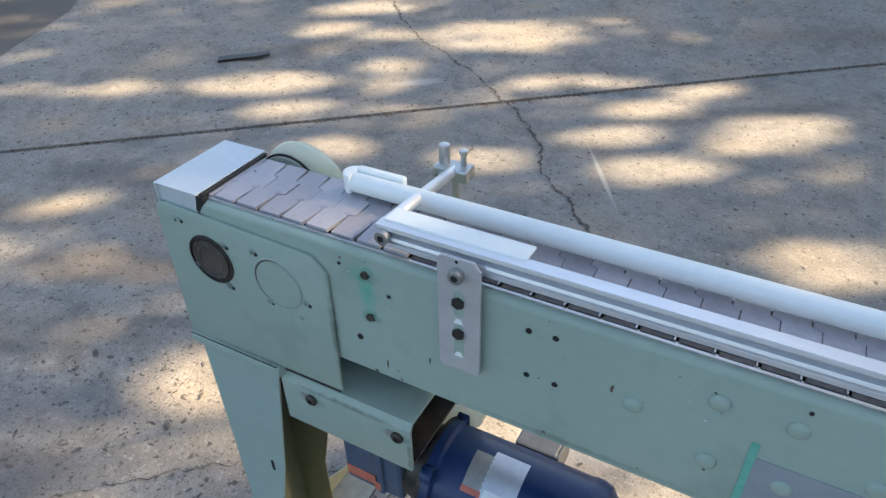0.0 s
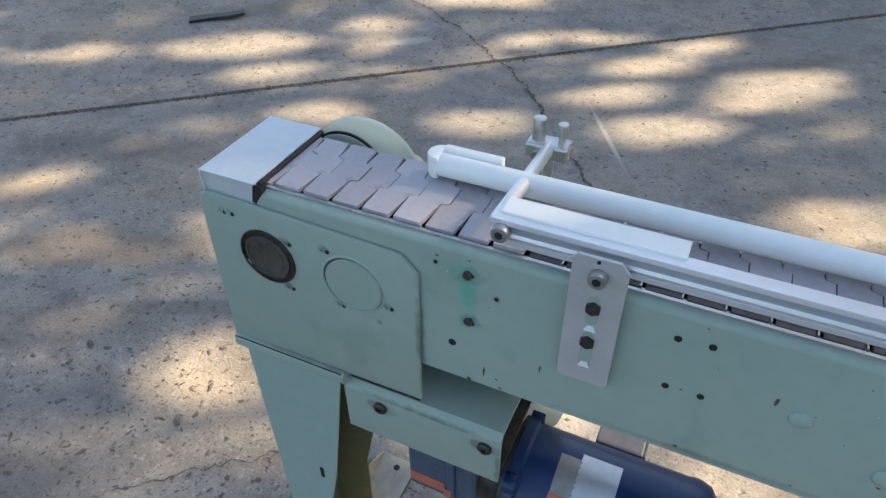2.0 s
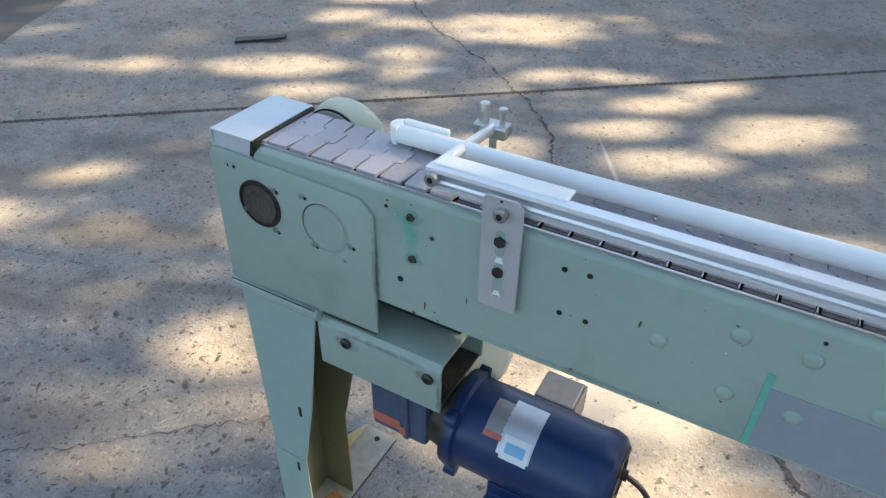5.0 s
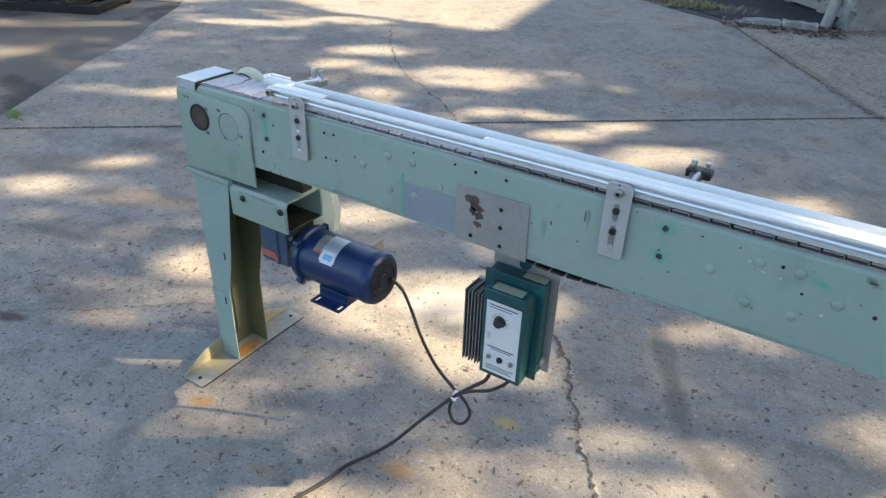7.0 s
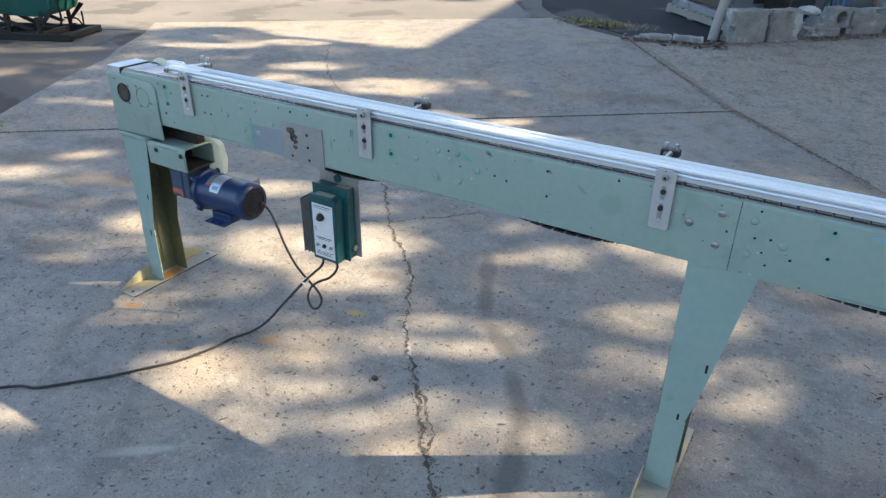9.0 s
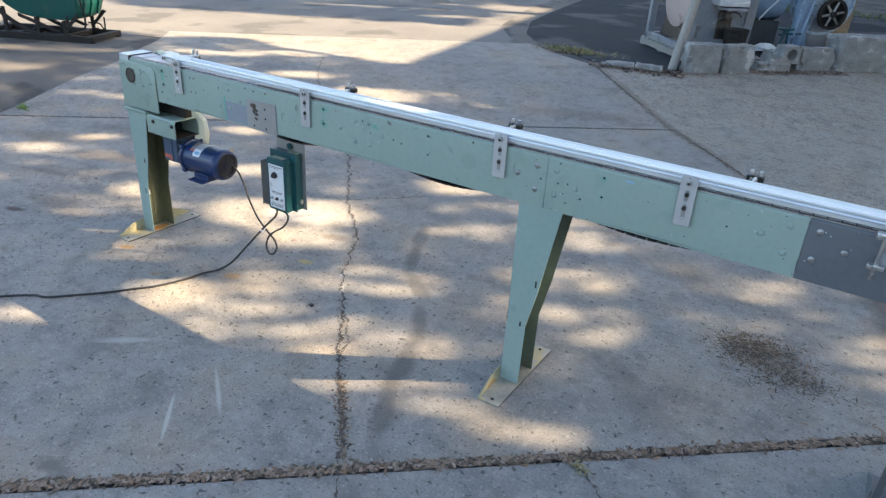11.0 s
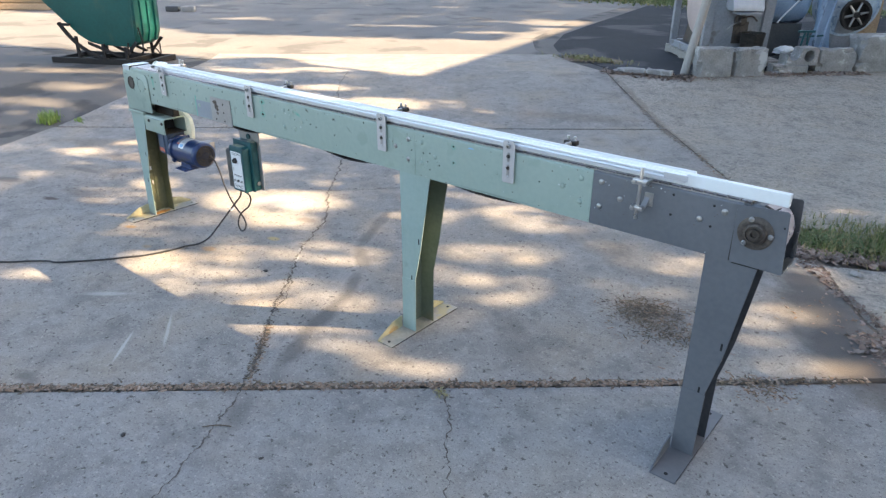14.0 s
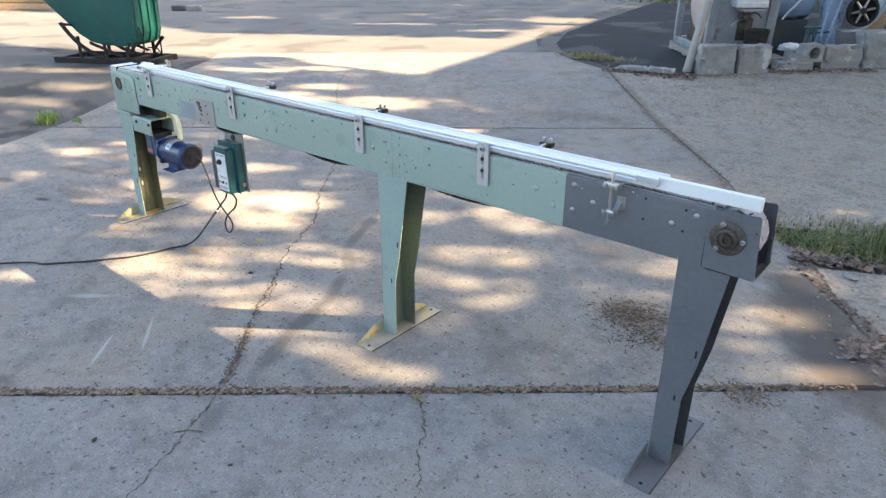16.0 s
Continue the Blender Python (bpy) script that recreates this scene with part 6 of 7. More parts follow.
def cinder(name, label, corners, h, holes=0, seed=1):
    """A rough concrete block between two ground points, with chipped edges; holes: round core cut through its face."""
    (xa, ya), (xb, yb), depth = corners
    ln = math.hypot(xb - xa, yb - ya)
    bm = bmesh.new()
    if holes:
        o = [(0, 0), (1, 0), (0.97, 0.5), (1.0, 0.86), (0.90, 1.0), (0.70, 0.98)]
        o += [(0.70 + 0.17 * math.sin(a * math.tau / 12), 0.52 + 0.34 * math.cos(a * math.tau / 12)) for a in range(13)]
        o += [(0.699, 0.98), (0.46, 0.96), (0.42, 0.66), (0.34, 0.34), (0.22, 0.24), (0.10, 0.34), (0.04, 0.56), (0.02, 0.62)]
        prism([(ln * p, h * q) for p, q in o], "y", 0, depth, 0.0, bm)
    else:
        box(0, ln, 0, depth, 0, h, 0.012, bm, 1)
        bmesh.ops.subdivide_edges(bm, edges=bm.edges[:], cuts=8, use_grid_fill=True)
        r = Vector((seed * 3.1, seed * 1.7, 0))
        for p in bm.verts:
            k = noise.noise(p.co * 7 + r)
            edge = sum((p.co.x < 0.03 or p.co.x > ln - 0.03, p.co.y < 0.03 or p.co.y > depth - 0.03, p.co.z > h - 0.03))
            chip = 0.17 * max(noise.noise(p.co * 9 + r * 2), 0) if edge > 1 else 0.05 * max(noise.noise(p.co * 11 + r * 3) - 0.25, 0)
            mid = Vector((ln / 2, depth / 2, h / 2))
            p.co += (Vector((noise.noise(p.co * 9 + r), noise.noise(p.co * 9 - r), k)) * 0.020 + (mid - p.co).normalized() * chip) * (0 if p.co.z < 0.02 else 1)
    ang = math.atan2(yb - ya, xb - xa)
    placed(bm, Matrix.Translation((xa, ya, rise(xa, ya) - 0.004)) @ Matrix.Rotation(ang, 4, "Z"))
    return tagged(part(name, bm, BLOCK, None, "", 25), label, "concrete block", "blocks along the apron")


cinder("concrete_block", "broken grey concrete block standing on the apron edge", ((1.33, 6.60), (1.66, 6.88), 0.20), 0.355, seed=1)
cinder("concrete_block", "chipped grey concrete block standing on the apron edge", ((1.69, 6.92), (1.98, 7.22), 0.20), 0.345, seed=2)
cinder("concrete_block", "low pale concrete block lying flat", ((2.02, 7.42), (2.36, 7.72), 0.20), 0.10, seed=3)
hb = cinder("concrete_block", "broken hollow concrete block with two open cores", ((2.12, 7.56), (2.42, 7.86), 0.20), 0.22, holes=1, seed=4)
hb.location.z = 0.092
cinder("concrete_block", "grey concrete block with a broken corner", ((2.43, 7.87), (2.79, 8.20), 0.20), 0.29, seed=5)
cinder("concrete_block", "large weathered concrete block forming a low wall", ((2.82, 8.22), (4.4, 9.54), 0.35), 0.45, seed=6)

# leaning post
bm = bmesh.new()
pa, pb = Vector((1.13, 6.70, 0.16)), Vector((1.30, 6.98, 1.75))
rings = []
for k in range(9):
    c = pa.lerp(pb, k / 8)
    rings.append([bm.verts.new(c + Vector((0.054 * math.cos(j * math.tau / 12), 0.054 * math.sin(j * math.tau / 12), 0)) * (1 + 0.08 * noise.noise(Vector((j, k * 0.7, 2))))) for j in range(12)])
for a, b in zip(rings, rings[1:]):
    for j in range(12):
        bm.faces.new((a[j], a[(j + 1) % 12], b[(j + 1) % 12], b[j]))
bm.faces.new(rings[0])
bm.faces.new(rings[-1])
tagged(part("wooden_post", bm, POST, None, "", 50), "pale weathered wooden post leaning beside the blocks", "post")

# machine on a pallet behind the blocks; local x runs along its front
MP = Matrix.Translation((1.05, 7.40, 0.185)) @ Matrix.Rotation(radians(40), 4, "Z")
pal = thing("wooden_pallet", "grey weathered wooden pallet under the mixer", "pallet")


def mpart(name, bm, mat, parent, label="", smooth=0):
    return part(name, placed(bm, MP), mat, parent, label, smooth)


for x in (-0.02, 0.45, 0.92):
    mpart("stringer", box(x, x + 0.05, -0.34, 1.42, 0.02, 0.10, 0.004), WOOD, pal)
for k in range(11):
    mpart("deck_board", box(-0.03, 0.99, -0.34 + k * 0.16, -0.225 + k * 0.16, 0.10, 0.122, 0.003), WOOD, pal)
for k in range(3):
    mpart("bottom_board", box(-0.02, 0.98, 0.02 + k * 0.64, 0.14 + k * 0.64, 0.0, 0.02, 0.003), WOOD, pal)
mix = thing("drum_mixer", "old grey drum mixer with a pink drum and stained outlet", "machine")
for x, y in ((0.0, 1.24), (0.86, 1.24)):
    mpart("frame_post", box(x, x + 0.09, y, y + 0.09, 0.122, 1.5, 0.006), MACH, mix)
mpart("corner_post", prism([(0.0, 0.122), (0.10, 0.122), (0.13, 1.5), (0.02, 1.5)], "y", -0.02, 0.07, 0.005), MACH, mix)
mpart("corner_post", prism([(0.76, 0.122), (0.88, 0.122), (0.93, 1.5), (0.80, 1.5)], "y", -0.02, 0.07, 0.005), MACH, mix)
mpart("base_rail", box(0.0, 0.07, 0.10, 1.24, 0.122, 0.20, 0.006), MACH, mix)
mpart("base_rail", box(0.0, 0.95, 1.24, 1.33, 0.122, 0.20, 0.006), MACH, mix)
mpart("drum", lathe([(0, 0.06), (0.01, 0.40), (0.03, 0.44), (0.74, 0.44), (0.76, 0.40)], (0.09, 0.66, 0.80), (1, 0, 0), 40), PINK, mix, "dusty pink mixing drum", 30)
mpart("drum_saddle", prism([(0.20, 0.20), (1.14, 0.20), (0.98, 0.52), (0.66, 0.38), (0.34, 0.52)], "x", 0.14, 0.20, 0.004), RUSTY, mix, "stained saddle under the drum")
mpart("front_panel", box(0.11, 0.80, 0.02, 0.045, 0.122, 1.5, 0.003), MACH, mix, "stained grey front panel")
mpart("discharge_chute", prism([(-0.24, 0.735), (-0.24, 0.79), (-0.03, 1.15), (0.02, 1.15), (0.02, 0.77), (-0.05, 0.735)], "x", 0.26, 0.66, 0.006), LABEL, mix, "pale sheet metal discharge chute")
mpart("chute_tray", box(0.34, 0.62, -0.30, -0.02, 0.69, 0.72, 0.004), MACH, mix)
mpart("outlet_valve", lathe([(0, 0.075), (0.05, 0.08), (0.06, 0.05), (0.12, 0.045), (0.13, 0.025)], (0.47, 0.02, 0.60), (0, -1, 0), 18), RUSTY, mix, "rusty outlet valve", 30)
mpart("valve_lever", sweep([(0.47, -0.09, 0.60), (0.34, -0.12, 0.56), (0.26, -0.14, 0.50)], 0.011, 6), ZINC, mix)
mpart("valve_lever", sweep([(0.47, -0.09, 0.64), (0.57, -0.12, 0.66), (0.64, -0.14, 0.60)], 0.011, 6), RUSTY, mix)
mpart("drain_stain_plate", box(0.40, 0.60, 0.012, 0.02, 0.30, 0.58, 0.002), RUSTY, mix)
bk = mpart("pail", lathe([(0, 0.13), (0.33, 0.155), (0.34, 0.16), (0.34, 0.150), (0.02, 0.122)], (0.60, -0.17, 0.1225), (0, 0, 1), 28), DARKSTEEL, None, "", 30)
tagged(bk, "dark stained steel pail under the mixer outlet", "bucket")

mill = thing("belt_driven_blower", "faded blue drum blower with a spoked black flywheel", "machine")
mpart("drum", lathe([(0, 0.08), (0.01, 0.34), (0.03, 0.36), (0.52, 0.36), (0.54, 0.34)], (0.98, 0.62, 0.86), (1, 0, 0), 40), MBLUE, mill, "faded blue drum", 30)
mpart("drum_stand", box(1.00, 1.52, 0.40, 0.85, 0.0, 0.52, 0.01), GREYDARK, mill)
mpart("side_frame", prism([(1.52, 0.0), (1.86, 0.0), (1.78, 0.45), (1.70, 1.5), (1.56, 1.5), (1.60, 0.5)], "y", 0.14, 0.22, 0.006), MBLUE, mill, "pale blue cast frame")
mpart("casing", lathe([(0, 0.08), (0.01, 0.40), (0.20, 0.40), (0.21, 0.08)], (2.02, 0.46, 0.80), (0, -1, 0), 36), FLAKED, mill, "round fan casing with flaking pale blue paint", 30)
mpart("casing_rim", lathe([(0, 0.40), (0.0, 0.43), (0.03, 0.43), (0.03, 0.40), (0, 0.40)], (2.02, 0.26, 0.80), (0, -1, 0), 36), FLAKED, mill, "", 30)
mpart("pedestal", prism([(1.86, 0.0), (2.24, 0.0), (2.14, 0.60), (1.92, 0.60)], "y", 0.24, 0.44, 0.008), MACH, mill)
wheel = mpart("flywheel", lathe([(0, 0.165), (0.0, 0.20), (0.06, 0.20), (0.06, 0.165), (0.0, 0.165)], (2.04, 0.10, 0.665), (0, -1, 0), 36), IRON, mill, "black spoked flywheel", 30)
mpart("hub", lathe([(-0.10, 0.03), (0.0, 0.04), (0.07, 0.04), (0.08, 0.02)], (2.04, 0.10, 0.665), (0, -1, 0), 18), IRON, wheel, "", 30)
for k in range(6):
    a = k * math.tau / 6 + 0.2
    mpart("spoke", tube((2.04 + 0.03 * math.cos(a), 0.07, 0.665 + 0.03 * math.sin(a)), (2.04 + 0.178 * math.cos(a), 0.07, 0.665 + 0.178 * math.sin(a)), 0.020, 0.013, 8), ZINC, wheel, "worn bright spoke")
mpart("control_lever", sweep([(1.00, 0.06, 0.56), (1.08, 0.04, 0.68), (1.22, 0.0, 0.86)], 0.012, 6), LABEL, mill)
mpart("lever_knob", lathe([(0, 0.010), (0.015, 0.026), (0.036, 0.026), (0.048, 0.010)], (1.212, 0.002, 0.85), (0.6, -0.1, 0.75), 12), RUBBER, mill, "", 40)
mpart("pipe", sweep([(1.56, 0.06, 0.02), (1.55, 0.06, 0.32), (1.58, 0.06, 0.65), (1.66, 0.06, 1.3)], 0.020, 8), MBLUE, mill)
mpart("pipe", sweep([(1.66, 0.08, 0.02), (1.68, 0.08, 0.40), (1.74, 0.08, 0.80), (1.78, 0.08, 1.3)], 0.016, 8), MBLUE, mill)
mpart("pipe_cross", tube((1.34, 0.06, 0.38), (1.66, 0.06, 0.40), 0.012, seg=8), TEALBOX, mill)
mpart("guard_panel", box(2.26, 2.52, 0.30, 0.34, 0.10, 0.95, 0.006), CRATEWOOD, mill, "faded ochre guard panel")
stand = thing("jack_stand", "small teal painted steel stand among the scrap", "stand")
mpart("cross_bar", box(1.28, 1.50, -0.03, 0.01, 0.445, 0.475, 0.004), TEALBOX, stand)
for xa, xb in ((1.30, 1.37), (1.47, 1.41)):
    mpart("leg", tube((xa, -0.01, 0.0), (xb, -0.01, 0.445), 0.014, seg=8), TEALBOX, stand)
mpart("tie", tube((1.33, -0.01, 0.16), (1.445, -0.01, 0.16), 0.009, seg=8), TEALBOX, stand)
lump = thing("scrap_heap", "dark heap of scrap parts behind the blocks", "scrap")
for n in range(9):
    rr = random.Random(n + 70)
    mpart("scrap_piece", placed(box(-0.09, 0.09, -0.05, 0.05, -0.03, 0.03, 0.012), pose(1.02 + 0.06 * n, 0.02 + rr.uniform(-0.05, 0.1), 0.05 + rr.uniform(0, 0.10), rr.uniform(-30, 30), rr.uniform(-30, 30), rr.uniform(0, 180))), (DARKSTEEL, GREYDARK, MBLUE)[n % 3], lump)
rag = bmesh.new()
bmesh.ops.create_icosphere(rag, subdivisions=3, radius=1)
for p in rag.verts:
    p.co = Vector((p.co.x * 0.15, p.co.y * 0.10, max(p.co.z, -0.3) * 0.07)) * (1 + 0.35 * noise.noise(p.co * 2.3))
sack = mpart("crumpled_sack", placed(rag, pose(1.16, 0.0, 0.20)), PAPER, None, "", 60)
tagged(sack, "crumpled pale sack lying on the scrap heap", "sack")

# bits at the far side of the yard
stop = thing("parking_stop", "grey concrete parking stops on the asphalt", "wheel stop")
for k in range(2):
    part("stop_block", placed(box(-0.34 + k * 0.38, -0.02 + k * 0.38, -0.08, 0.08, 0.0, 0.13, 0.03), pose(-11.2, 7.0, 0.178, 0, 0, 38)), BLOCK if k else GREYDARK, stop)
ck = thing("plywood_crate", "sunlit tan plywood crate across the yard", "crate", (0, 0, 0))
for k in range(4):
    part("crate_board", placed(box(-0.7, 0.7, -0.45, 0.45, 0.02 + k * 0.16, 0.165 + k * 0.16, 0.006), pose(-14.6, 5.0, 0.178, 0, 0, 38)), CRATEWOOD, ck)
for x in (-0.6, 0.5):
    part("crate_skid", placed(box(x, x + 0.1, -0.46, 0.46, 0.0, 0.022, 0.002), pose(-14.6, 5.0, 0.178, 0, 0, 38)), CRATEWOOD, ck)

# workshop whose eaves throw the straight shadow over the yard
shop = thing("workshop_building", "tall plain pale workshop with a dark low roof", "building")
SH = 9.0
SHM = Matrix.Translation((-1.31 + 1.31 * (SH - 0.2), 4.46 + 0.84 * (SH - 0.2), 0)) @ Matrix.Rotation(radians(11.1), 4, "Z")
part("wall", placed(box(0.05, 6.0, 0.05, 16.0, 0.0, SH - 0.12, 0.0), SHM), SIDING, shop)
part("roof", placed(prism([(-0.02, SH - 0.12), (-0.02, SH), (3.0, SH + 0.25), (6.1, SH), (6.1, SH - 0.12)], "y", 0.0, 16.2), SHM), ROOF, shop)

# ---- trees towards the sun, whose gaps leave the flecks of light ----
U = Vector((1.31, 0.84, 0)).normalized()
V = Vector((-U.y, U.x, 0))
FLECKS_A = [(-1.84, 2.13, 0.36, 0.09), (-1.55, 1.99, 0.17, 0.05), (-1.33, 2.62, 0.13, 0.06), (-1.23, 2.43, 0.10, 0.05), (-0.54, 2.83, 0.12, 0.05), (-0.90, 3.34, 0.42, 0.17), (-1.50, 3.01, 0.17, 0.05),
            (-1.94, 2.89, 0.22, 0.06), (-1.15, 1.71, 0.17, 0.05), (-0.14, 3.06, 0.18, 0.06), (0.14, 2.82, 0.24, 0.08), (0.74, 2.86, 0.24, 0.12), (0.06, 2.45, 0.18, 0.09), (0.30, 2.21, 0.20, 0.10), (0.60, 2.62, 0.18, 0.07),
            (-0.45, 1.94, 0.18, 0.08), (1.02, 1.82, 0.22, 0.12), (-1.82, 0.82, 0.12, 0.07), (-1.48, 0.56, 0.10, 0.05), (-2.49, 1.73, 0.15, 0.05), (-0.58, 0.35, 0.13, 0.12)]
FLECKS_B = [(-1.92, 0.41, 0.22, 0.11), (0.42, 0.66, 0.40, 0.26), (0.60, 0.84, 0.28, 0.15), (1.08, 0.06, 0.16, 0.06), (1.47, 0.36, 0.22, 0.13), (1.55, 2.56, 0.22, 0.09), (0.32, 3.13, 0.16, 0.06),
            (0.72, -0.36, 0.15, 0.09), (1.06, -0.29, 0.23, 0.14), (1.28, -0.42, 0.17, 0.09), (1.93, -0.10, 0.24, 0.07), (2.25, 0.59, 0.13, 0.09), (2.14, 0.92, 0.19, 0.09), (2.55, 0.66, 0.18, 0.14), (0.39, -0.935, 0.10, 0.030), (1.90, -0.44, 0.20, 0.10), (2.20, -0.26, 0.16, 0.09), (0.84, -0.44, 0.18, 0.09), (1.12, -0.46, 0.20, 0.08)]
FLECKS_C = [(2.21, -0.28, 0.14, 0.08), (2.36, 1.09, 0.18, 0.10), (3.87, 1.38, 0.16, 0.06), (4.02, 0.93, 0.17, 0.05), (3.66, 1.18, 0.10, 0.06), (2.67, -0.22, 0.19, 0.07), (1.97, 1.66, 0.24, 0.13), (1.69, -0.34, 0.10, 0.06),
            (1.66, -0.10, 0.16, 0.09), (0.78, 0.50, 0.18, 0.12), (1.5, 1.2, 0.2, 0.1), (3.2, 1.6, 0.16, 0.08), (-0.30, 1.10, 0.2, 0.1), (-0.9, 0.9, 0.16, 0.08), (-0.19, -0.08, 0.09, 0.06)]
FLECKS_FAR = [(-6.5, 3.1, 0.5, 0.12), (-5.4, 1.6, 0.6, 0.10), (-4.3, 1.4, 0.4, 0.07), (-5.6, 8.2, 0.8, 0.10), (-3.9, 9.4, 0.8, 0.10), (-2.7, 3.75, 0.5, 0.12), (-3.2, 3.2, 0.5, 0.10),
              (-4.6, 2.2, 0.5, 0.09), (-5.9, 2.2, 0.6, 0.08), (-3.9, 0.9, 0.3, 0.06), (-1.9, 3.3, 0.3, 0.1), (-4.5, 0.6, 0.5, 0.08), (-8.0, 1.2, 0.9, 0.12), (-3.2, 8.6, 0.5, 0.1), (-8.5, 7.2, 0.9, 0.1)]
FLECKS_WEAK = [(0.30, 0.10, 0.24, 0.08), (-0.14, -0.16, 0.20, 0.09), (0.14, -0.25, 0.14, 0.08)]
FLECKS = FLECKS_A + FLECKS_B + FLECKS_C + FLECKS_FAR
GLADE = [(-18.0, 0.6), (-8.2, 2.0), (-5.0, 3.4), (-3.5, 3.97), (-2.0, 4.06), (-1.3, 4.4), (0.5, 5.2), (0.5, 11.6), (-4.3, 11.2), (-3.6, 10.2), (-2.7, 9.4), (-2.6, 7.8), (-4.6, 6.6), (-7.1, 5.0), (-10.4, 5.2), (-14.2, 4.6), (-18.0, 4.0)]
rt = random.Random(17)


def inside(x, y, ring):
    hit = False
    for (xa, ya), (xb, yb) in zip(ring, ring[1:] + ring[:1]):
        if (ya > y) != (yb > y) and x < (xb - xa) * (y - ya) / (yb - ya) + xa:
            hit = not hit
    return hit


def lit(x, y, ma, mb):
    """Whether the sun finds a way through to this spot of ground."""
    wob = noise.noise_vector((x * 2.4, y * 2.4, 3.1))
    far = noise.noise_vector((x * 0.9, y * 0.9, 7.7)) * 0.45
    if inside(x + far.x, y + far.y * 0.6, GLADE):
        return True
    for fx, fy, a, b in FLECKS_WEAK:
        s, c = (x - fx) * U.x + (y - fy) * U.y, (x - fx) * V.x + (y - fy) * V.y
        if (s / (a + ma)) ** 2 + (c / (b + mb)) ** 2 < 1:
            return rt.random() < 0.55
    for fx, fy, a, b in FLECKS:
        dx, dy = x - fx + wob.x * 0.09, y - fy + wob.y * 0.07
        s, c = dx * U.x + dy * U.y, dx * V.x + dy * V.y
        if (s / (a + ma)) ** 2 + (c / (b + mb)) ** 2 < 1:
            return rt.random() < (0.85 if fx < -2.6 and fy < 3.0 else 0.78 if fx > 1.4 else 0.86 if fx > 0.85 or (fx < -1.2 and fy < 1.3) else 0.97)
    # denser boughs over the machine
    if abs(y + 0.76) < 0.20 and -1.6 < x < 3.1 or math.hypot(x + 0.1, y + 0.42) < 0.32:
        return False
    # thin spots in the crown, which let weak light through
    s, c = x * U.x + y * U.y, x * V.x + y * V.y
    k = noise.noise((s * 2.0, c * 3.2, 0.4)) + 0.5 * noise.noise((s * 4.0, c * 7.0, 4.4))
    if y + 2.94 < (x + 0.3) * 0.8587 or (y < -0.75 and x < 1.6):
        return rt.random() < 0.03
    return rt.random() < min(max((k - 0.15) * 1.7, 0.0), 0.65) * (0.04 if x * 1.148 + y > 6.48 or (y > 2.9 and x * 1.148 + y > 3.8) else 0.3 if y > 6.5 and x < -2.4 else 0.85 if (x < -0.3 and y < 0.6) else 0.4 if x > 3.0 else 0.25 if math.hypot(x - 1.62, y - 0.85) < 0.45 or (1.3 < x < 2.7 and 0.1 < y < 1.4) else 0.45 if (0.0 < x < 1.3 and y < 0.25) else 0.65 if y < 1.3 else 1.0)


def crown(bm, x0, x1, y0, y1, h0, h1, n, size):
    """Leaves between a patch of ground and the sun."""
    for _ in range(n):
        gx, gy, h = rt.uniform(x0, x1), rt.uniform(y0, y1), rt.uniform(h0, h1)
        w = size * rt.uniform(0.6, 1.3)
        if lit(gx, gy, w * 0.55, w * 0.30):
            continue
        p = Vector((gx + 1.31 * h, gy + 0.84 * h, h + rise(gx, gy)))
        q = Euler((rt.uniform(0, 6.3), rt.uniform(0, 6.3), rt.uniform(0, 6.3))).to_matrix()
        vs_ = [bm.verts.new(p + q @ Vector(o)) for o in ((-w * 0.5, 0, 0), (0, -w * 0.33, 0.1 * w), (w * 0.55, 0, 0), (0, w * 0.33, 0.1 * w))]
        bm.faces.new(vs_)


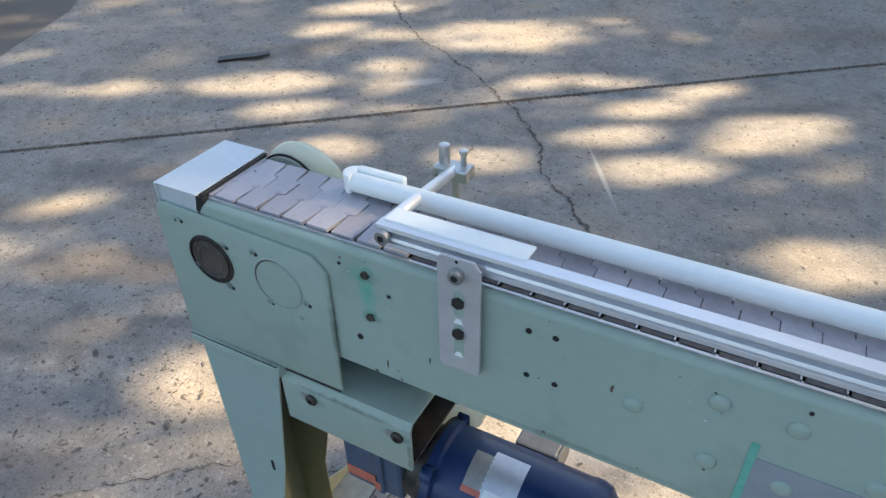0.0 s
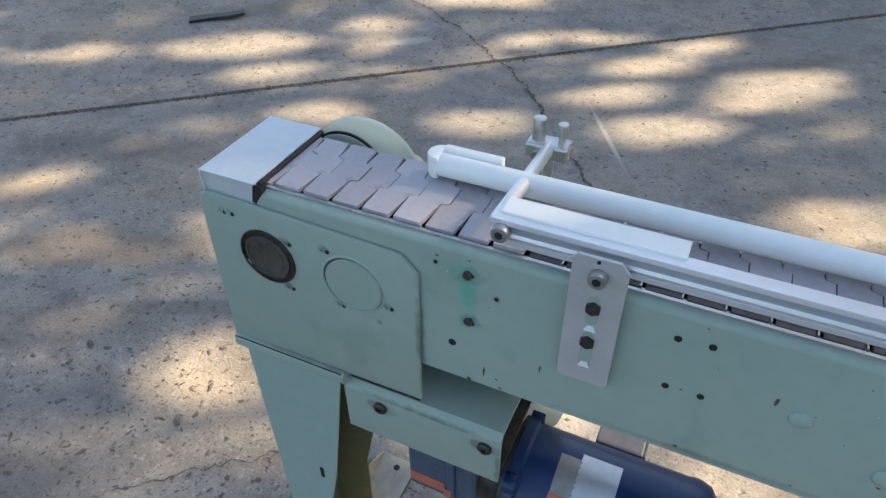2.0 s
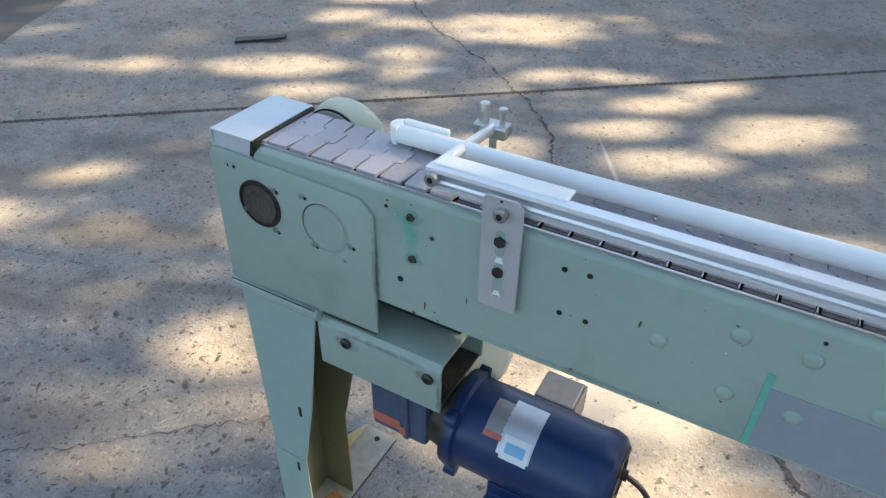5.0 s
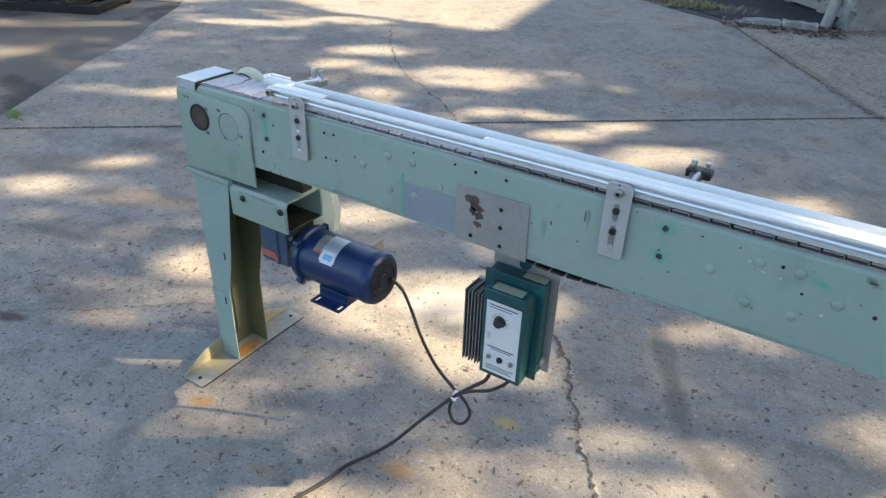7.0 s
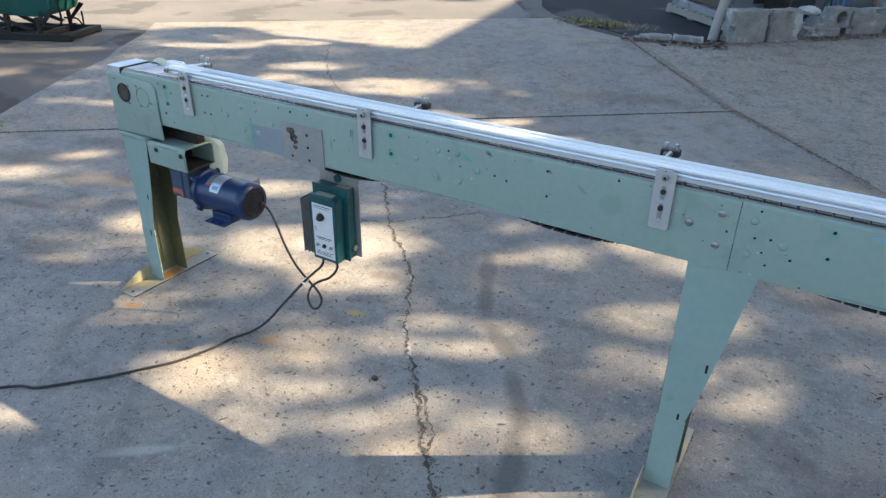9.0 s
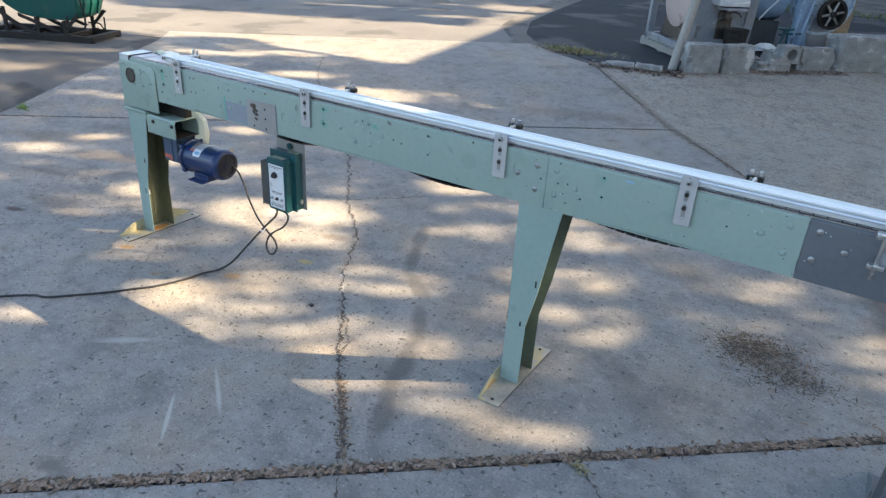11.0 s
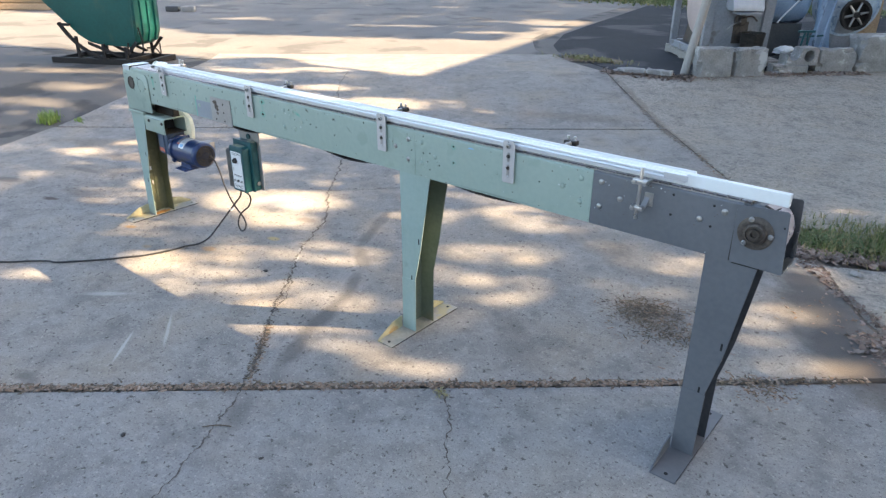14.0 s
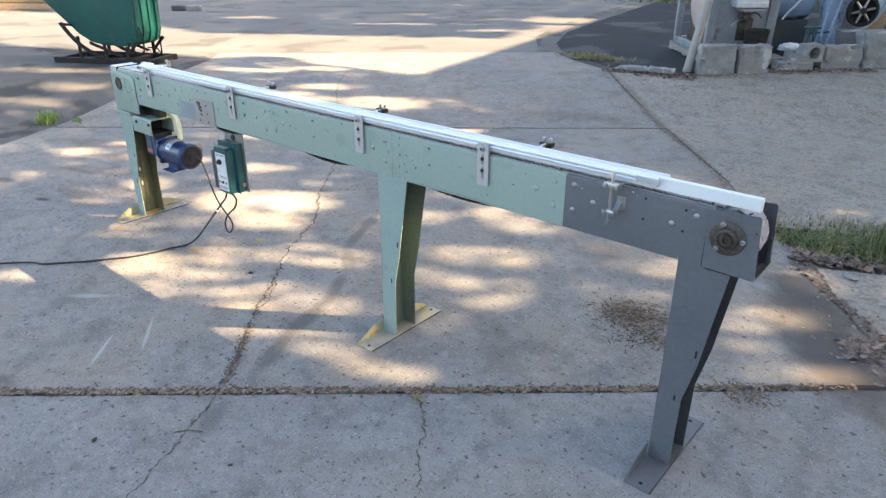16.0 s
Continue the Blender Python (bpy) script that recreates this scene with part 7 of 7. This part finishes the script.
def tree(x, y, ht, parts, label):
    t = thing("tree", label, "tree", group="trees at the yard's edge")
    bm = bmesh.new()
    r = random.Random(int(x * 10))
    pts = [(x, y, -0.1), (x + 0.1, y, ht * 0.3), (x - 0.05, y + 0.15, ht * 0.6), (x + 0.1, y, ht)]
    for k in range(3):
        tube(pts[k], pts[k + 1], 0.30 - 0.07 * k, 0.23 - 0.07 * k, 12, bm)
    for k in range(9):
        a, h = r.uniform(0, math.tau), ht * r.uniform(0.45, 0.95)
        ln = r.uniform(1.5, 3.2)
        tube((x, y, h), (x + ln * math.cos(a), y + ln * math.sin(a), h + ln * 0.45), 0.09, 0.025, 8, bm)
    part("trunk", bm, BARK, t, "", 50)
    bm = bmesh.new()
    for p in parts:
        crown(bm, *p)
    part("crown", bm, LEAF, t)
    return t


tree(12.0, 3.0, 8.0, [(-4.0, 0.6, -3.2, 5.4, 7.0, 9.0, 34000, 0.12)], "leafy tree casting dappled shade on the drive")
tree(15.0, 4.0, 8.0, [(0.6, 5.2, -3.2, 5.4, 7.0, 9.0, 34000, 0.12)], "leafy tree casting dappled shade on the drive")
tree(15.5, 10.0, 9.0, [(-3.0, 9.0, 5.4, 9.0, 8.0, 10.0, 9000, 0.20), (5.2, 10.0, -3.0, 5.4, 7.0, 9.0, 7000, 0.24)], "leafy tree beside the workshop")
tree(6.5, 16.0, 14.0, [(-12.5, -4.0, -4.0, 5.4, 12.0, 16.0, 13000, 0.28)], "tall leafy tree shading the yard")
tree(14.0, 30.0, 18.0, [(-20.0, 2.0, 4.5, 24.0, 16.0, 20.0, 36000, 0.36)], "tall leafy tree shading the far yard")
tree(17.0, -1.0, 8.0, [(-4.0, 10.0, -9.0, -3.2, 7.0, 10.0, 10000, 0.30), (0.6, 4.8, -3.2, -0.42, 7.0, 9.0, 9000, 0.13), (2.75, 4.8, -0.42, 0.9, 7.0, 9.0, 2600, 0.13), (0.7, 4.8, 3.3, 5.4, 7.0, 9.0, 6500, 0.14)], "leafy tree at the yard's edge")

# unseen tree line, added towards the sun to cut low sky light
belt = thing("unseen_tree_line", "unseen line of trees added to block low sky light", "trees", kind="stuff")
bm, rb = bmesh.new(), random.Random(44)
for _ in range(9000):
    a = radians(rb.uniform(-75, 95))
    d = rb.uniform(30, 34)
    top = 5.2 + 1.2 * math.sin(a * 9) + rb.uniform(-1, 1)
    p = Vector((d * math.cos(a), d * math.sin(a), top * rb.random() ** 0.7))
    q = Euler((rb.uniform(0, 6.3), rb.uniform(0, 6.3), rb.uniform(0, 6.3))).to_matrix()
    w = rb.uniform(0.5, 1.1)
    bm.faces.new([bm.verts.new(p + q @ Vector(o)) for o in ((-w, 0, 0), (0, -w * 0.6, 0.15), (w, 0, 0), (0, w * 0.6, 0.15))])
part("foliage", bm, LEAF, belt)
